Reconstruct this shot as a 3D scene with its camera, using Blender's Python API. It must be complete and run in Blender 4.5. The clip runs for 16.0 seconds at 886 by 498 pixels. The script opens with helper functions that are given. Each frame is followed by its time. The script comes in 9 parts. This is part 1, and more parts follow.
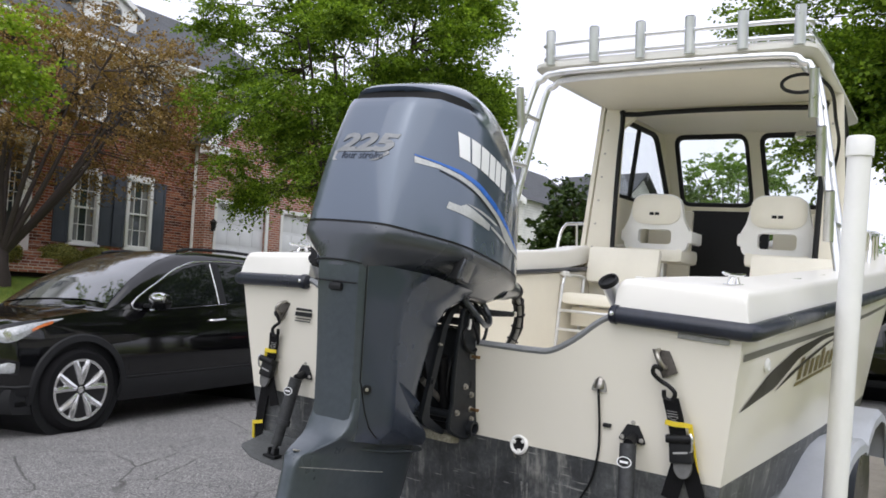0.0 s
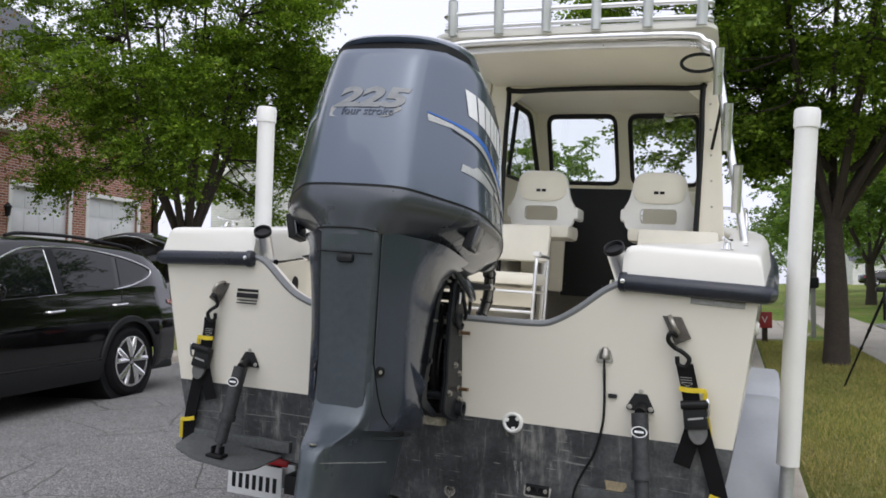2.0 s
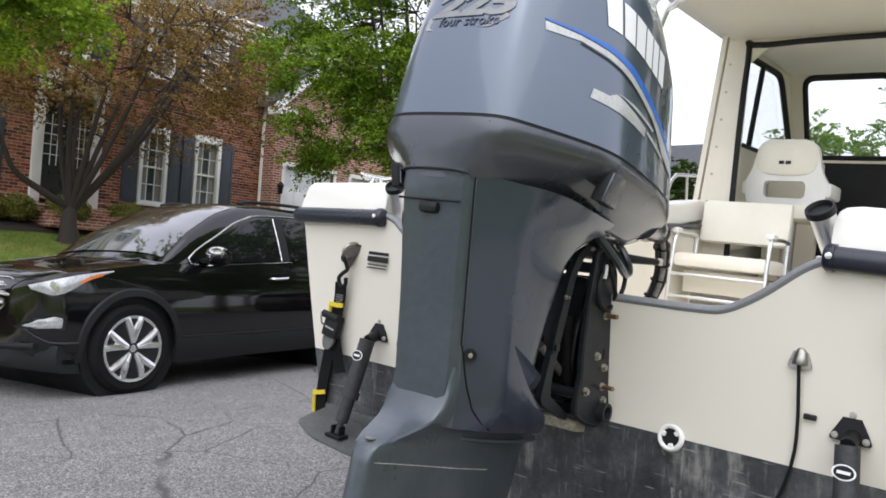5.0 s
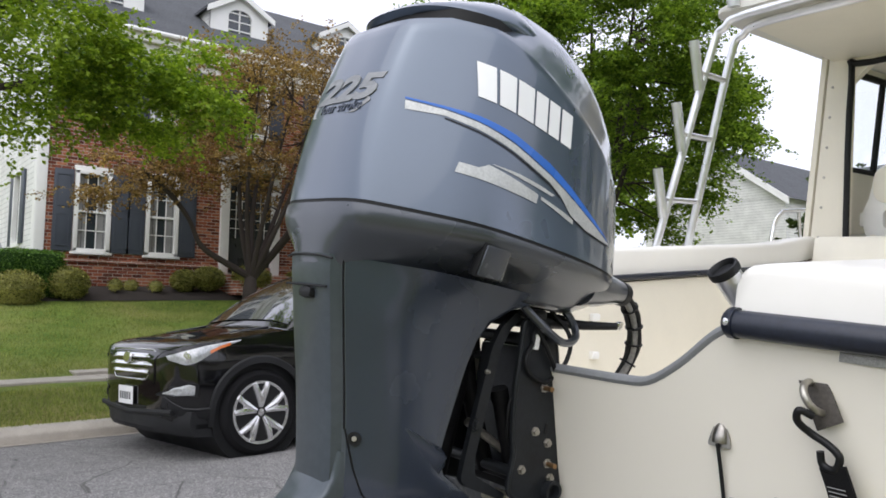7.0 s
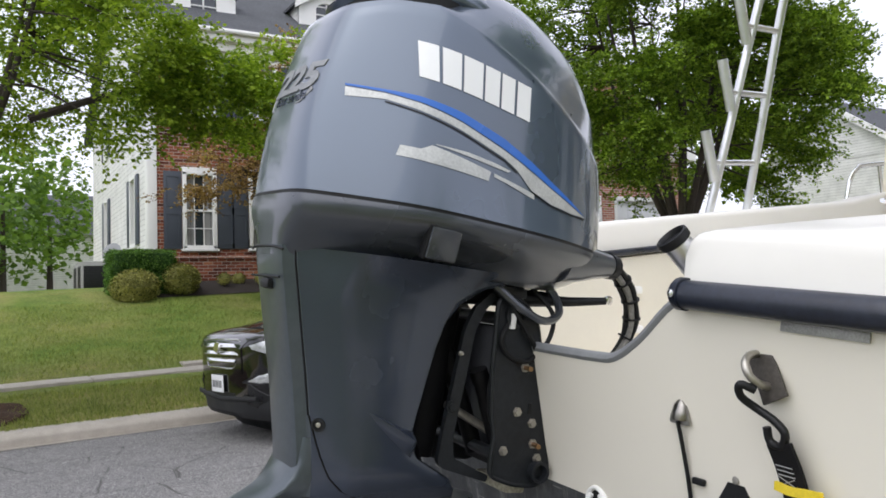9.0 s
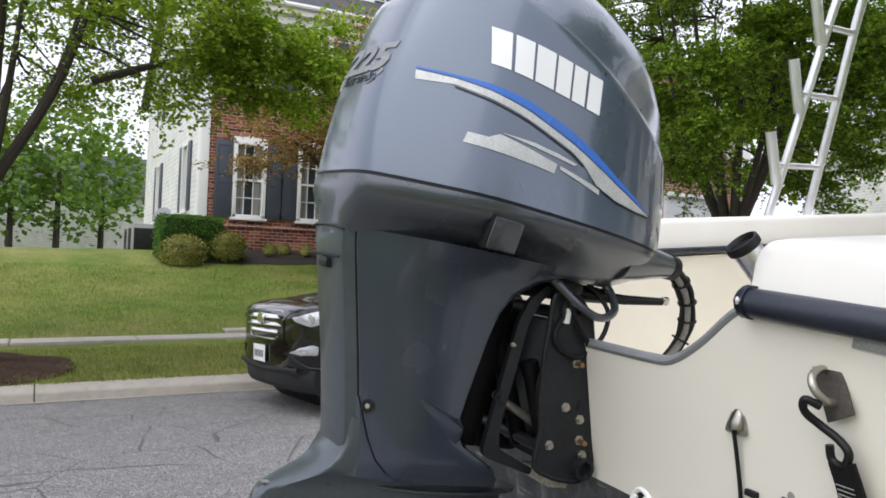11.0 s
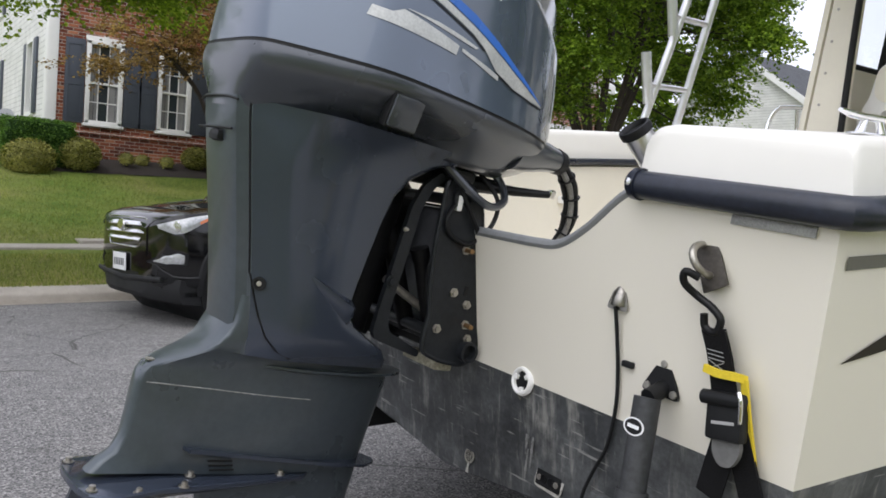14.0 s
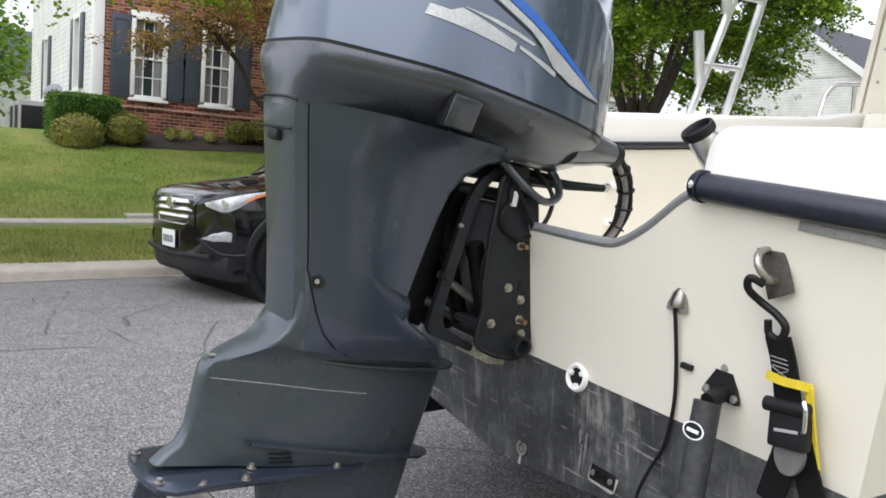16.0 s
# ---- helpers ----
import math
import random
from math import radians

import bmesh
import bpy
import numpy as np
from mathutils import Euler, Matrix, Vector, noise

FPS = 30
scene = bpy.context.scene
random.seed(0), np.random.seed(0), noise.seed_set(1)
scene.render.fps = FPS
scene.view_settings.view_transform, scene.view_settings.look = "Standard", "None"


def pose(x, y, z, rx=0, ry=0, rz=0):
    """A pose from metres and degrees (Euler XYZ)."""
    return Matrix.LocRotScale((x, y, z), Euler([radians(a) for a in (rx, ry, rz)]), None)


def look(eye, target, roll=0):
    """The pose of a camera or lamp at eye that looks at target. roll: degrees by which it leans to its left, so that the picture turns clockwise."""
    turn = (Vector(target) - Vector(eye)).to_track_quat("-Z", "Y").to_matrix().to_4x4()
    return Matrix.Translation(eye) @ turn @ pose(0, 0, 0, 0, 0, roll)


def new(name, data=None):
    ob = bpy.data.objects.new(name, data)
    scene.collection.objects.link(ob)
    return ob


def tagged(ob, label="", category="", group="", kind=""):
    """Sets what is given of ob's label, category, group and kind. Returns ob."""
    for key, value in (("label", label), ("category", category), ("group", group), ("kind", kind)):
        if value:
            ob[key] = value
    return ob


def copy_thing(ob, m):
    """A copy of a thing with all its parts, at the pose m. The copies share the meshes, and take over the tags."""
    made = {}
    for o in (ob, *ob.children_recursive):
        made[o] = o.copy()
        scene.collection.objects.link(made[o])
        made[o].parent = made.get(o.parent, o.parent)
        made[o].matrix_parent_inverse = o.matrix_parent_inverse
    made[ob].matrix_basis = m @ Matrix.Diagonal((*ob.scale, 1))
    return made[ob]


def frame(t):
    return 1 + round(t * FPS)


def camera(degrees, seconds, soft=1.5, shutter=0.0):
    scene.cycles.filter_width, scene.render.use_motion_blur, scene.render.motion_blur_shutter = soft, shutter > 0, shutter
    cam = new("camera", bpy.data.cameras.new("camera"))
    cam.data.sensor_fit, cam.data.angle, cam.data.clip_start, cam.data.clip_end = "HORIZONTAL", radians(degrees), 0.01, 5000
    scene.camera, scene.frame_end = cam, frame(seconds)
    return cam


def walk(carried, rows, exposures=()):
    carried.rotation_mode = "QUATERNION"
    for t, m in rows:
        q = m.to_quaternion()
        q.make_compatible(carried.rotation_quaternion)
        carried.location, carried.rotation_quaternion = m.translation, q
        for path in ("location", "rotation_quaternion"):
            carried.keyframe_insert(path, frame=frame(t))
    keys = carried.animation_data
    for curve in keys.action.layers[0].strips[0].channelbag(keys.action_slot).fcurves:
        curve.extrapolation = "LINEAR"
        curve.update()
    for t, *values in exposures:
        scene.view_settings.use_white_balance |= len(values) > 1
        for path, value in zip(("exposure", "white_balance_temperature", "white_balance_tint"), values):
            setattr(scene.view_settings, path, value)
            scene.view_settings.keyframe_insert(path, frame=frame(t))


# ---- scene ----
cam = camera(58.0, 16.0, soft=1.7)
ROWS = [
    (0, 1.7550, -2.5924, 1.2857, 93.974, -2.406, 33.636),
    (0.5, 1.5921, -2.6555, 1.2697, 96.284, -2.731, 32.520),
    (1, 1.3893, -2.6119, 1.2489, 98.697, -1.488, 29.228),
    (1.5, 1.2016, -2.6514, 1.2054, 97.605, -1.009, 26.849),
    (2, 1.0799, -2.6915, 1.2284, 93.268, -0.693, 19.947),
    (2.5, 1.0561, -2.7080, 1.2260, 92.364, -1.676, 15.865),
    (3, 1.0607, -2.6921, 1.2177, 93.041, -2.277, 19.018),
    (3.5, 1.1180, -2.6389, 1.1775, 95.674, -3.046, 23.802),
    (4, 1.2237, -2.4252, 1.1243, 94.210, -3.788, 25.301),
    (4.5, 1.2493, -2.2131, 1.1292, 90.450, -3.210, 34.510),
    (5, 1.1814, -2.0256, 1.1827, 91.735, -3.750, 38.217),
    (5.2, 1.1944, -1.9417, 1.1893, 92.011, -3.312, 39.536),
    (7.3, 1.7734, -1.4294, 1.2930, 94.850, -1.056, 55.309),
    (7.5, 1.8250, -1.3605, 1.2848, 94.877, -1.071, 57.711),
    (8, 1.8828, -1.2684, 1.3001, 94.205, -0.339, 61.181),
    (8.5, 1.8880, -1.2155, 1.2992, 94.069, 0.278, 60.149),
    (9, 1.8728, -1.2093, 1.2943, 93.144, 1.784, 60.213),
    (9.2, 1.8567, -1.2214, 1.2891, 92.623, 1.573, 60.545),
    (11.3, 1.8429, -1.2401, 1.3091, 91.770, -2.376, 62.866),
    (11.5, 1.8502, -1.2263, 1.2901, 91.918, -2.753, 61.335),
    (12, 1.8756, -1.1979, 1.2761, 91.905, -2.973, 53.068),
    (12.5, 1.8608, -1.1976, 1.2611, 90.528, -2.850, 50.116),
    (13, 1.8654, -1.2245, 1.2545, 89.521, -2.979, 51.146),
    (13.5, 1.8410, -1.2491, 1.2265, 88.599, -3.382, 52.731),
    (14, 1.8091, -1.2957, 1.2012, 87.056, -4.063, 53.487),
    (14.5, 1.7764, -1.3238, 1.1860, 85.125, -4.543, 54.182),
    (15, 1.7611, -1.3428, 1.1865, 83.427, -4.175, 54.868),
    (15.5, 1.7635, -1.3426, 1.1827, 82.085, -4.384, 55.596),
    (16, 1.7820, -1.3307, 1.2631, 84.739, -3.982, 56.298),
]
walk(cam, [(t, pose(*place)) for t, *place in ROWS],
     exposures=[(0.0, 0.2), (2.0, -0.05), (3.0, -0.05), (4.0, 0.1), (5.0, 0.45), (8.0, 0.22), (9.0, 0.24), (11.5, 0.34), (12.0, 0.16), (12.5, 0.04), (13.0, 0.03), (14.0, 0.2), (15.0, 0.5), (16.0, 0.54)])

# ---- world and sun: bright overcast noon ----
world = bpy.data.worlds.new("overcast_sky")
scene.world = world
world.use_nodes = True
wn, wl = world.node_tree.nodes, world.node_tree.links
sky = wn.new("ShaderNodeTexSky")
sky.sky_type, sky.sun_disc = "NISHITA", False
sky.sun_elevation, sky.sun_rotation = radians(58), radians(150)
sky.dust_density, sky.air_density, sky.ozone_density = 4.0, 1.2, 1.0
pale = wn.new("ShaderNodeHueSaturation")
pale.inputs["Saturation"].default_value = 0.12
veil = wn.new("ShaderNodeMix")
veil.data_type, veil.inputs[0].default_value = "RGBA", 0.62
veil.inputs[7].default_value = (9.4, 9.6, 11.4, 1)
bg = wn["Background"]
bg.inputs["Strength"].default_value = 0.14
wl.new(sky.outputs[0], pale.inputs["Color"])
wl.new(pale.outputs[0], veil.inputs[6])
wl.new(veil.outputs[2], bg.inputs["Color"])
sun = new("sun", bpy.data.lights.new("sun", "SUN"))
sun.data.energy, sun.data.angle, sun.data.color = 1.0, radians(85), (1.0, 0.97, 0.93)
sun.matrix_world = look((6, -10, 16), (0, 0, 0))

# ---- mesh helpers: a shape is (vertices, faces) ----
BASES = {}


def cat(*shapes):
    vs, fs = [], []
    for v, f in shapes:
        n = len(vs)
        vs += [tuple(p) for p in v]
        fs += [tuple(i + n for i in q) for q in f]
    return vs, fs


def xf(shape, m):
    return [tuple(m @ Vector(p)) for p in shape[0]], shape[1]


def mirror_x(shape):
    return [(-x, y, z) for x, y, z in shape[0]], [tuple(reversed(f)) for f in shape[1]]


def loft(rings, caps=True, closed=True):
    n = len(rings[0])
    vs = [tuple(p) for r in rings for p in r]
    fs = []
    for i in range(len(rings) - 1):
        for j in range(n if closed else n - 1):
            k = (j + 1) % n
            fs.append((i * n + j, i * n + k, (i + 1) * n + k, (i + 1) * n + j))
    if caps and closed:
        fs += [tuple(reversed(range(n))), tuple(range((len(rings) - 1) * n, len(rings) * n))]
    return vs, fs


def slab(cx, cy, cz, sx, sy, sz, bevel=0.01, m=None):
    """A box with rounded edges."""
    bm = bmesh.new()
    bmesh.ops.create_cube(bm, size=1, matrix=Matrix.Translation((cx, cy, cz)) @ Matrix.Diagonal((sx, sy, sz, 1)))
    if bevel > 0:
        bmesh.ops.bevel(bm, geom=bm.edges[:], offset=min(bevel, 0.45 * min(sx, sy, sz)), segments=2, affect="EDGES", profile=0.6)
    out = ([tuple(v.co) for v in bm.verts], [tuple(v.index for v in f.verts) for f in bm.faces])
    bm.free()
    return xf(out, m) if m else out


def soft_path(points, steps=6, closed=False):
    """A Catmull-Rom curve through the points."""
    p = [Vector(q) for q in points]
    if closed:
        p = [p[-1], *p, p[0], p[1]]
    else:
        p = [2 * p[0] - p[1], *p, 2 * p[-1] - p[-2]]
    out = []
    for i in range(1, len(p) - 2):
        a, b, c, d = p[i - 1:i + 3]
        for s in range(steps):
            t = s / steps
            out.append(0.5 * (2 * b + (c - a) * t + (2 * a - 5 * b + 4 * c - d) * t * t + (3 * b - a - 3 * c + d) * t ** 3))
    if not closed:
        out.append(p[-2])
    return out


def tube(points, r, n=10, closed=False, flat=1.0):
    """A pipe along the points; r is one radius or one for each point."""
    p = [Vector(q) for q in points]
    rs = [float(q) for q in r] if isinstance(r, (list, tuple)) else [float(r)] * len(p)
    rings, up = [], None
    for i, q in enumerate(p):
        a = p[i - 1] if i or closed else q
        b = p[(i + 1) % len(p)] if i < len(p) - 1 or closed else q
        t = (b - a).normalized()
        if up is None:
            up = Vector((0, 0, 1)) if abs(t.z) < 0.9 else Vector((0, 1, 0))
        side = t.cross(up).normalized()
        up = side.cross(t).normalized()
        rings.append([q + rs[i] * (math.cos(w) * side * flat + math.sin(w) * up) for w in [2 * math.pi * k / n for k in range(n)]])
    if closed:
        rings.append(rings[0])
        return loft(rings, caps=False)
    return loft(rings)


def lathe(profile, n=24, m=None):
    """Radius and height pairs turned about z."""
    rings = [[(r * math.cos(2 * math.pi * k / n), r * math.sin(2 * math.pi * k / n), z) for k in range(n)] for r, z in profile]
    out = loft(rings)
    return xf(out, m) if m else out


def along(a, b):
    """A pose at a whose z points to b."""
    d = Vector(b) - Vector(a)
    return Matrix.Translation(a) @ d.to_track_quat("Z", "Y").to_matrix().to_4x4()


def rod(a, b, r, n=10):
    return tube([a, b], r, n)


def prism(outline, axis, lo, hi):
    """An outline of pairs, carried along an axis from lo to hi. Its pairs are the other two axes in order."""
    k = "xyz".index(axis)

    def put(p, v):
        q = list(p)
        q.insert(k, v)
        return tuple(q)
    return loft([[put(p, lo) for p in outline], [put(p, hi) for p in outline]])


def frame_bar(outer, inner, axis, lo, hi):
    """A closed bar between two outlines of equal length."""
    n = len(outer)
    k = "xyz".index(axis)

    def put(p, v):
        q = list(p)
        q.insert(k, v)
        return tuple(q)
    vs = [put(p, lo) for p in outer] + [put(p, lo) for p in inner] + [put(p, hi) for p in outer] + [put(p, hi) for p in inner]
    fs = []
    for i in range(n):
        j = (i + 1) % n
        fs += [(i, j, n + j, n + i), (2 * n + i, 3 * n + i, 3 * n + j, 2 * n + j), (i, 2 * n + i, 2 * n + j, j), (n + i, n + j, 3 * n + j, 3 * n + i)]
    return vs, fs


def round_rect(x0, z0, x1, z1, r, n=5):
    out = []
    for cx, cz, a0 in ((x1 - r, z1 - r, 0), (x0 + r, z1 - r, 90), (x0 + r, z0 + r, 180), (x1 - r, z0 + r, 270)):
        out += [(cx + r * math.cos(radians(a0 + 90 * k / n)), cz + r * math.sin(radians(a0 + 90 * k / n))) for k in range(n + 1)]
    return out


def round_poly(points, r, n=4):
    """A polygon of pairs with rounded corners."""
    out = []
    for i, p in enumerate(points):
        p, a, b = Vector(p), Vector(points[i - 1]), Vector(points[(i + 1) % len(points)])
        u, w = (a - p), (b - p)
        d = min(r, 0.45 * u.length, 0.45 * w.length)
        s, e = p + u.normalized() * d, p + w.normalized() * d
        out += [tuple((1 - t) ** 2 * s + 2 * t * (1 - t) * p + t * t * e) for t in [k / n for k in range(n + 1)]]
    return out


def solid(name, shape, smooth=38):
    me = bpy.data.meshes.new(name)
    me.from_pydata([tuple(v) for v in shape[0]], [], [tuple(f) for f in shape[1]])
    bm = bmesh.new()
    bm.from_mesh(me)
    bmesh.ops.remove_doubles(bm, verts=bm.verts[:], dist=1e-5)
    bmesh.ops.recalc_face_normals(bm, faces=bm.faces[:])
    bm.to_mesh(me)
    bm.free()
    if smooth:
        me.shade_smooth()
        me.set_sharp_from_angle(angle=radians(smooth))
    return me


def thing(name, label, category, base=(0, 0, 0), at=None, group="", kind=""):
    """An Empty at the thing's base; its parts are given in the coordinates of the pose at."""
    ob = new(name)
    ob.empty_display_size = 0.1
    ob.matrix_basis = (at or Matrix()) @ Matrix.Translation(base)
    BASES[ob] = Vector(base)
    return tagged(ob, label, category, group, kind)


def part(name, shape, material, parent, label="", smooth=38):
    me = solid(name, xf(shape, Matrix.Translation(-BASES[parent])), smooth)
    me.materials.append(material)
    ob = new(name, me)
    ob.parent = parent
    BASES[ob] = BASES[parent]
    return tagged(ob, label)


def solo(name, shape, material, label="", category="", base=(0, 0, 0), at=None, group="", kind="", smooth=38):
    """A thing of one mesh."""
    me = solid(name, xf(shape, Matrix.Translation(-Vector(base))), smooth)
    me.materials.append(material)
    ob = new(name, me)
    ob.matrix_basis = (at or Matrix()) @ Matrix.Translation(base)
    BASES[ob] = Vector(base)
    return tagged(ob, label, category, group, kind)


def text_shape(words, size, depth, m, squeeze=1.0, shear=0.0, bold=0.0):
    """Raised lettering in the built-in font, centred, as a shape."""
    cu = bpy.data.curves.new("lettering", "FONT")
    cu.body, cu.size, cu.extrude, cu.align_x, cu.align_y = words, size, depth, "CENTER", "CENTER"
    cu.shear, cu.offset, cu.resolution_u = shear, bold, 3
    ob = bpy.data.objects.new("lettering", cu)
    scene.collection.objects.link(ob)
    dg = bpy.context.evaluated_depsgraph_get()
    me = bpy.data.meshes.new_from_object(ob.evaluated_get(dg))
    out = ([tuple(m @ Vector((v.co.x * squeeze, v.co.y, v.co.z))) for v in me.vertices], [tuple(p.vertices) for p in me.polygons])
    bpy.data.objects.remove(ob)
    bpy.data.curves.remove(cu)
    bpy.data.meshes.remove(me)
    return out


# ---- materials ----
def shader(name):
    m = bpy.data.materials.new(name)
    m.use_nodes = True
    t = m.node_tree
    return m, t.nodes, t.links, t.nodes["Principled BSDF"]


def noise_node(n, l, scale, detail=4, rough=0.6, stretch=None, coords="Object"):
    tc = n.new("ShaderNodeTexCoord")
    ns = n.new("ShaderNodeTexNoise")
    ns.inputs["Scale"].default_value, ns.inputs["Detail"].default_value, ns.inputs["Roughness"].default_value = scale, detail, rough
    if stretch:
        mp = n.new("ShaderNodeMapping")
        mp.inputs["Scale"].default_value = stretch
        l.new(tc.outputs[coords], mp.inputs["Vector"])
        l.new(mp.outputs[0], ns.inputs["Vector"])
    else:
        l.new(tc.outputs[coords], ns.inputs["Vector"])
    return ns


def ramp(n, l, source, stops):
    r = n.new("ShaderNodeValToRGB")
    e = r.color_ramp.elements
    while len(e) < len(stops):
        e.new(0.5)
    for k, (pos, col) in enumerate(stops):
        e[k].position = pos
        e[k].color = (*col, 1) if len(col) == 3 else col
    l.new(source, r.inputs[0])
    return r


def mix(n, l, fac, a, b, kind="MIX"):
    x = n.new("ShaderNodeMix")
    x.data_type, x.blend_type = "RGBA", kind
    for slot, v in ((0, fac), (6, a), (7, b)):
        if isinstance(v, (int, float)):
            x.inputs[slot].default_value = v
        elif isinstance(v, tuple):
            x.inputs[slot].default_value = (*v, 1)
        else:
            l.new(v, x.inputs[slot])
    return x.outputs[2]


def bump(n, l, b, height, strength, distance=0.01):
    bp = n.new("ShaderNodeBump")
    bp.inputs["Strength"].default_value, bp.inputs["Distance"].default_value = strength, distance
    l.new(height, bp.inputs["Height"])
    l.new(bp.outputs[0], b.inputs["Normal"])


def shade(c, k):
    return tuple(max(0.0, min(1.0, v * k)) for v in c)


def plain(name, col, rough=0.5, metal=0.0, var=0.12, scale=3.0, fine=60.0, relief=0.0, coat=0.0, spec=0.5, rvar=0.08):
    """Paint, plastic, metal or cloth: two scales of tone, uneven gloss, fine relief."""
    m, n, l, b = shader(name)
    big, small = noise_node(n, l, scale, 5), noise_node(n, l, fine, 3)
    c1 = ramp(n, l, big.outputs["Fac"], [(0.3, shade(col, 1 - var)), (0.7, shade(col, 1 + var))])
    c2 = mix(n, l, 0.35 * min(1, var * 5), c1.outputs[0], ramp(n, l, small.outputs["Fac"], [(0.35, shade(col, 1 - 1.5 * var)), (0.65, shade(col, 1 + 1.5 * var))]).outputs[0])
    l.new(c2, b.inputs["Base Color"])
    rr = ramp(n, l, big.outputs["Fac"], [(0.3, (max(0.02, rough - rvar),) * 3), (0.7, (min(1, rough + rvar),) * 3)])
    l.new(rr.outputs[0], b.inputs["Roughness"])
    b.inputs["Metallic"].default_value, b.inputs["Coat Weight"].default_value = metal, coat
    b.inputs["Coat Roughness"].default_value = 0.06
    b.inputs["Specular IOR Level"].default_value = spec
    if relief:
        bump(n, l, b, small.outputs["Fac"], relief, 0.004)
    return m


def glassy(name, tint, rough=0.02, see=0.8):
    """A thin pane: see-through with a real gloss."""
    m, n, l, b = shader(name)
    out = n["Material Output"]
    tr, gl, mx, lw, pw, ml = n.new("ShaderNodeBsdfTransparent"), n.new("ShaderNodeBsdfGlossy"), n.new("ShaderNodeMixShader"), n.new("ShaderNodeLayerWeight"), n.new("ShaderNodeMath"), n.new("ShaderNodeMath")
    tr.inputs["Color"].default_value = (*tint, 1)
    gl.inputs["Roughness"].default_value = rough
    lw.inputs["Blend"].default_value = 0.5
    pw.operation, pw.inputs[1].default_value = "POWER", 4.0
    ml.operation, ml.inputs[1].default_value, ml.inputs[2].default_value = "MULTIPLY_ADD", 0.8, 0.035
    l.new(lw.outputs["Facing"], pw.inputs[0])
    l.new(pw.outputs[0], ml.inputs[0])
    l.new(ml.outputs[0], mx.inputs[0])
    l.new(tr.outputs[0], mx.inputs[1])
    l.new(gl.outputs[0], mx.inputs[2])
    l.new(mx.outputs[0], out.inputs["Surface"])
    n.remove(b)
    return m


def asphalt_mat():
    m, n, l, b = shader("asphalt")
    big, mid, grit = noise_node(n, l, 0.35, 5), noise_node(n, l, 5.0, 5), noise_node(n, l, 140.0, 3, 0.7)
    base = ramp(n, l, big.outputs["Fac"], [(0.3, (0.20, 0.198, 0.20)), (0.7, (0.245, 0.241, 0.24))])
    c = mix(n, l, 0.25, base.outputs[0], ramp(n, l, mid.outputs["Fac"], [(0.35, (0.16, 0.16, 0.163)), (0.65, (0.27, 0.266, 0.26))]).outputs[0])
    chip = n.new("ShaderNodeTexVoronoi")
    chip.inputs["Scale"].default_value = 125.0
    l.new(n.new("ShaderNodeTexCoord").outputs["Object"], chip.inputs["Vector"])
    tone = n.new("ShaderNodeSeparateColor")
    l.new(chip.outputs["Color"], tone.inputs[0])
    stones = ramp(n, l, tone.outputs[0], [(0.0, (0.10, 0.10, 0.105)), (0.45, (0.42, 0.42, 0.42)), (0.8, (0.62, 0.61, 0.60)), (1.0, (0.97, 0.95, 0.92))])
    c = mix(n, l, 0.75, c, stones.outputs[0], "OVERLAY")
    c = mix(n, l, 0.5, c, ramp(n, l, grit.outputs["Fac"], [(0.36, (0.15, 0.15, 0.15)), (0.66, (0.85, 0.85, 0.85))]).outputs[0], "OVERLAY")
    tc = n.new("ShaderNodeTexCoord")
    warp = noise_node(n, l, 1.3, 4)
    mp = mix(n, l, 0.12, tc.outputs["Object"], warp.outputs["Color"], "ADD")
    vor = n.new("ShaderNodeTexVoronoi")
    vor.feature = "DISTANCE_TO_EDGE"
    vor.inputs["Scale"].default_value = 1.1
    l.new(mp, vor.inputs["Vector"])
    crack = ramp(n, l, vor.outputs["Distance"], [(0.0, (1, 1, 1)), (0.004, (0.75, 0.75, 0.75)), (0.009, (0, 0, 0))])
    gate = ramp(n, l, noise_node(n, l, 0.6, 3).outputs["Fac"], [(0.44, (0, 0, 0)), (0.52, (1, 1, 1))])
    crk = mix(n, l, 1.0, crack.outputs[0], gate.outputs[0], "MULTIPLY")
    c = mix(n, l, crk, c, (0.085, 0.083, 0.081))
    l.new(c, b.inputs["Base Color"])
    b.inputs["Roughness"].default_value = 0.93
    b.inputs["Specular IOR Level"].default_value = 0.25
    h = mix(n, l, 0.6, grit.outputs["Fac"], crk, "SUBTRACT")
    bump(n, l, b, h, 0.8, 0.006)
    return m


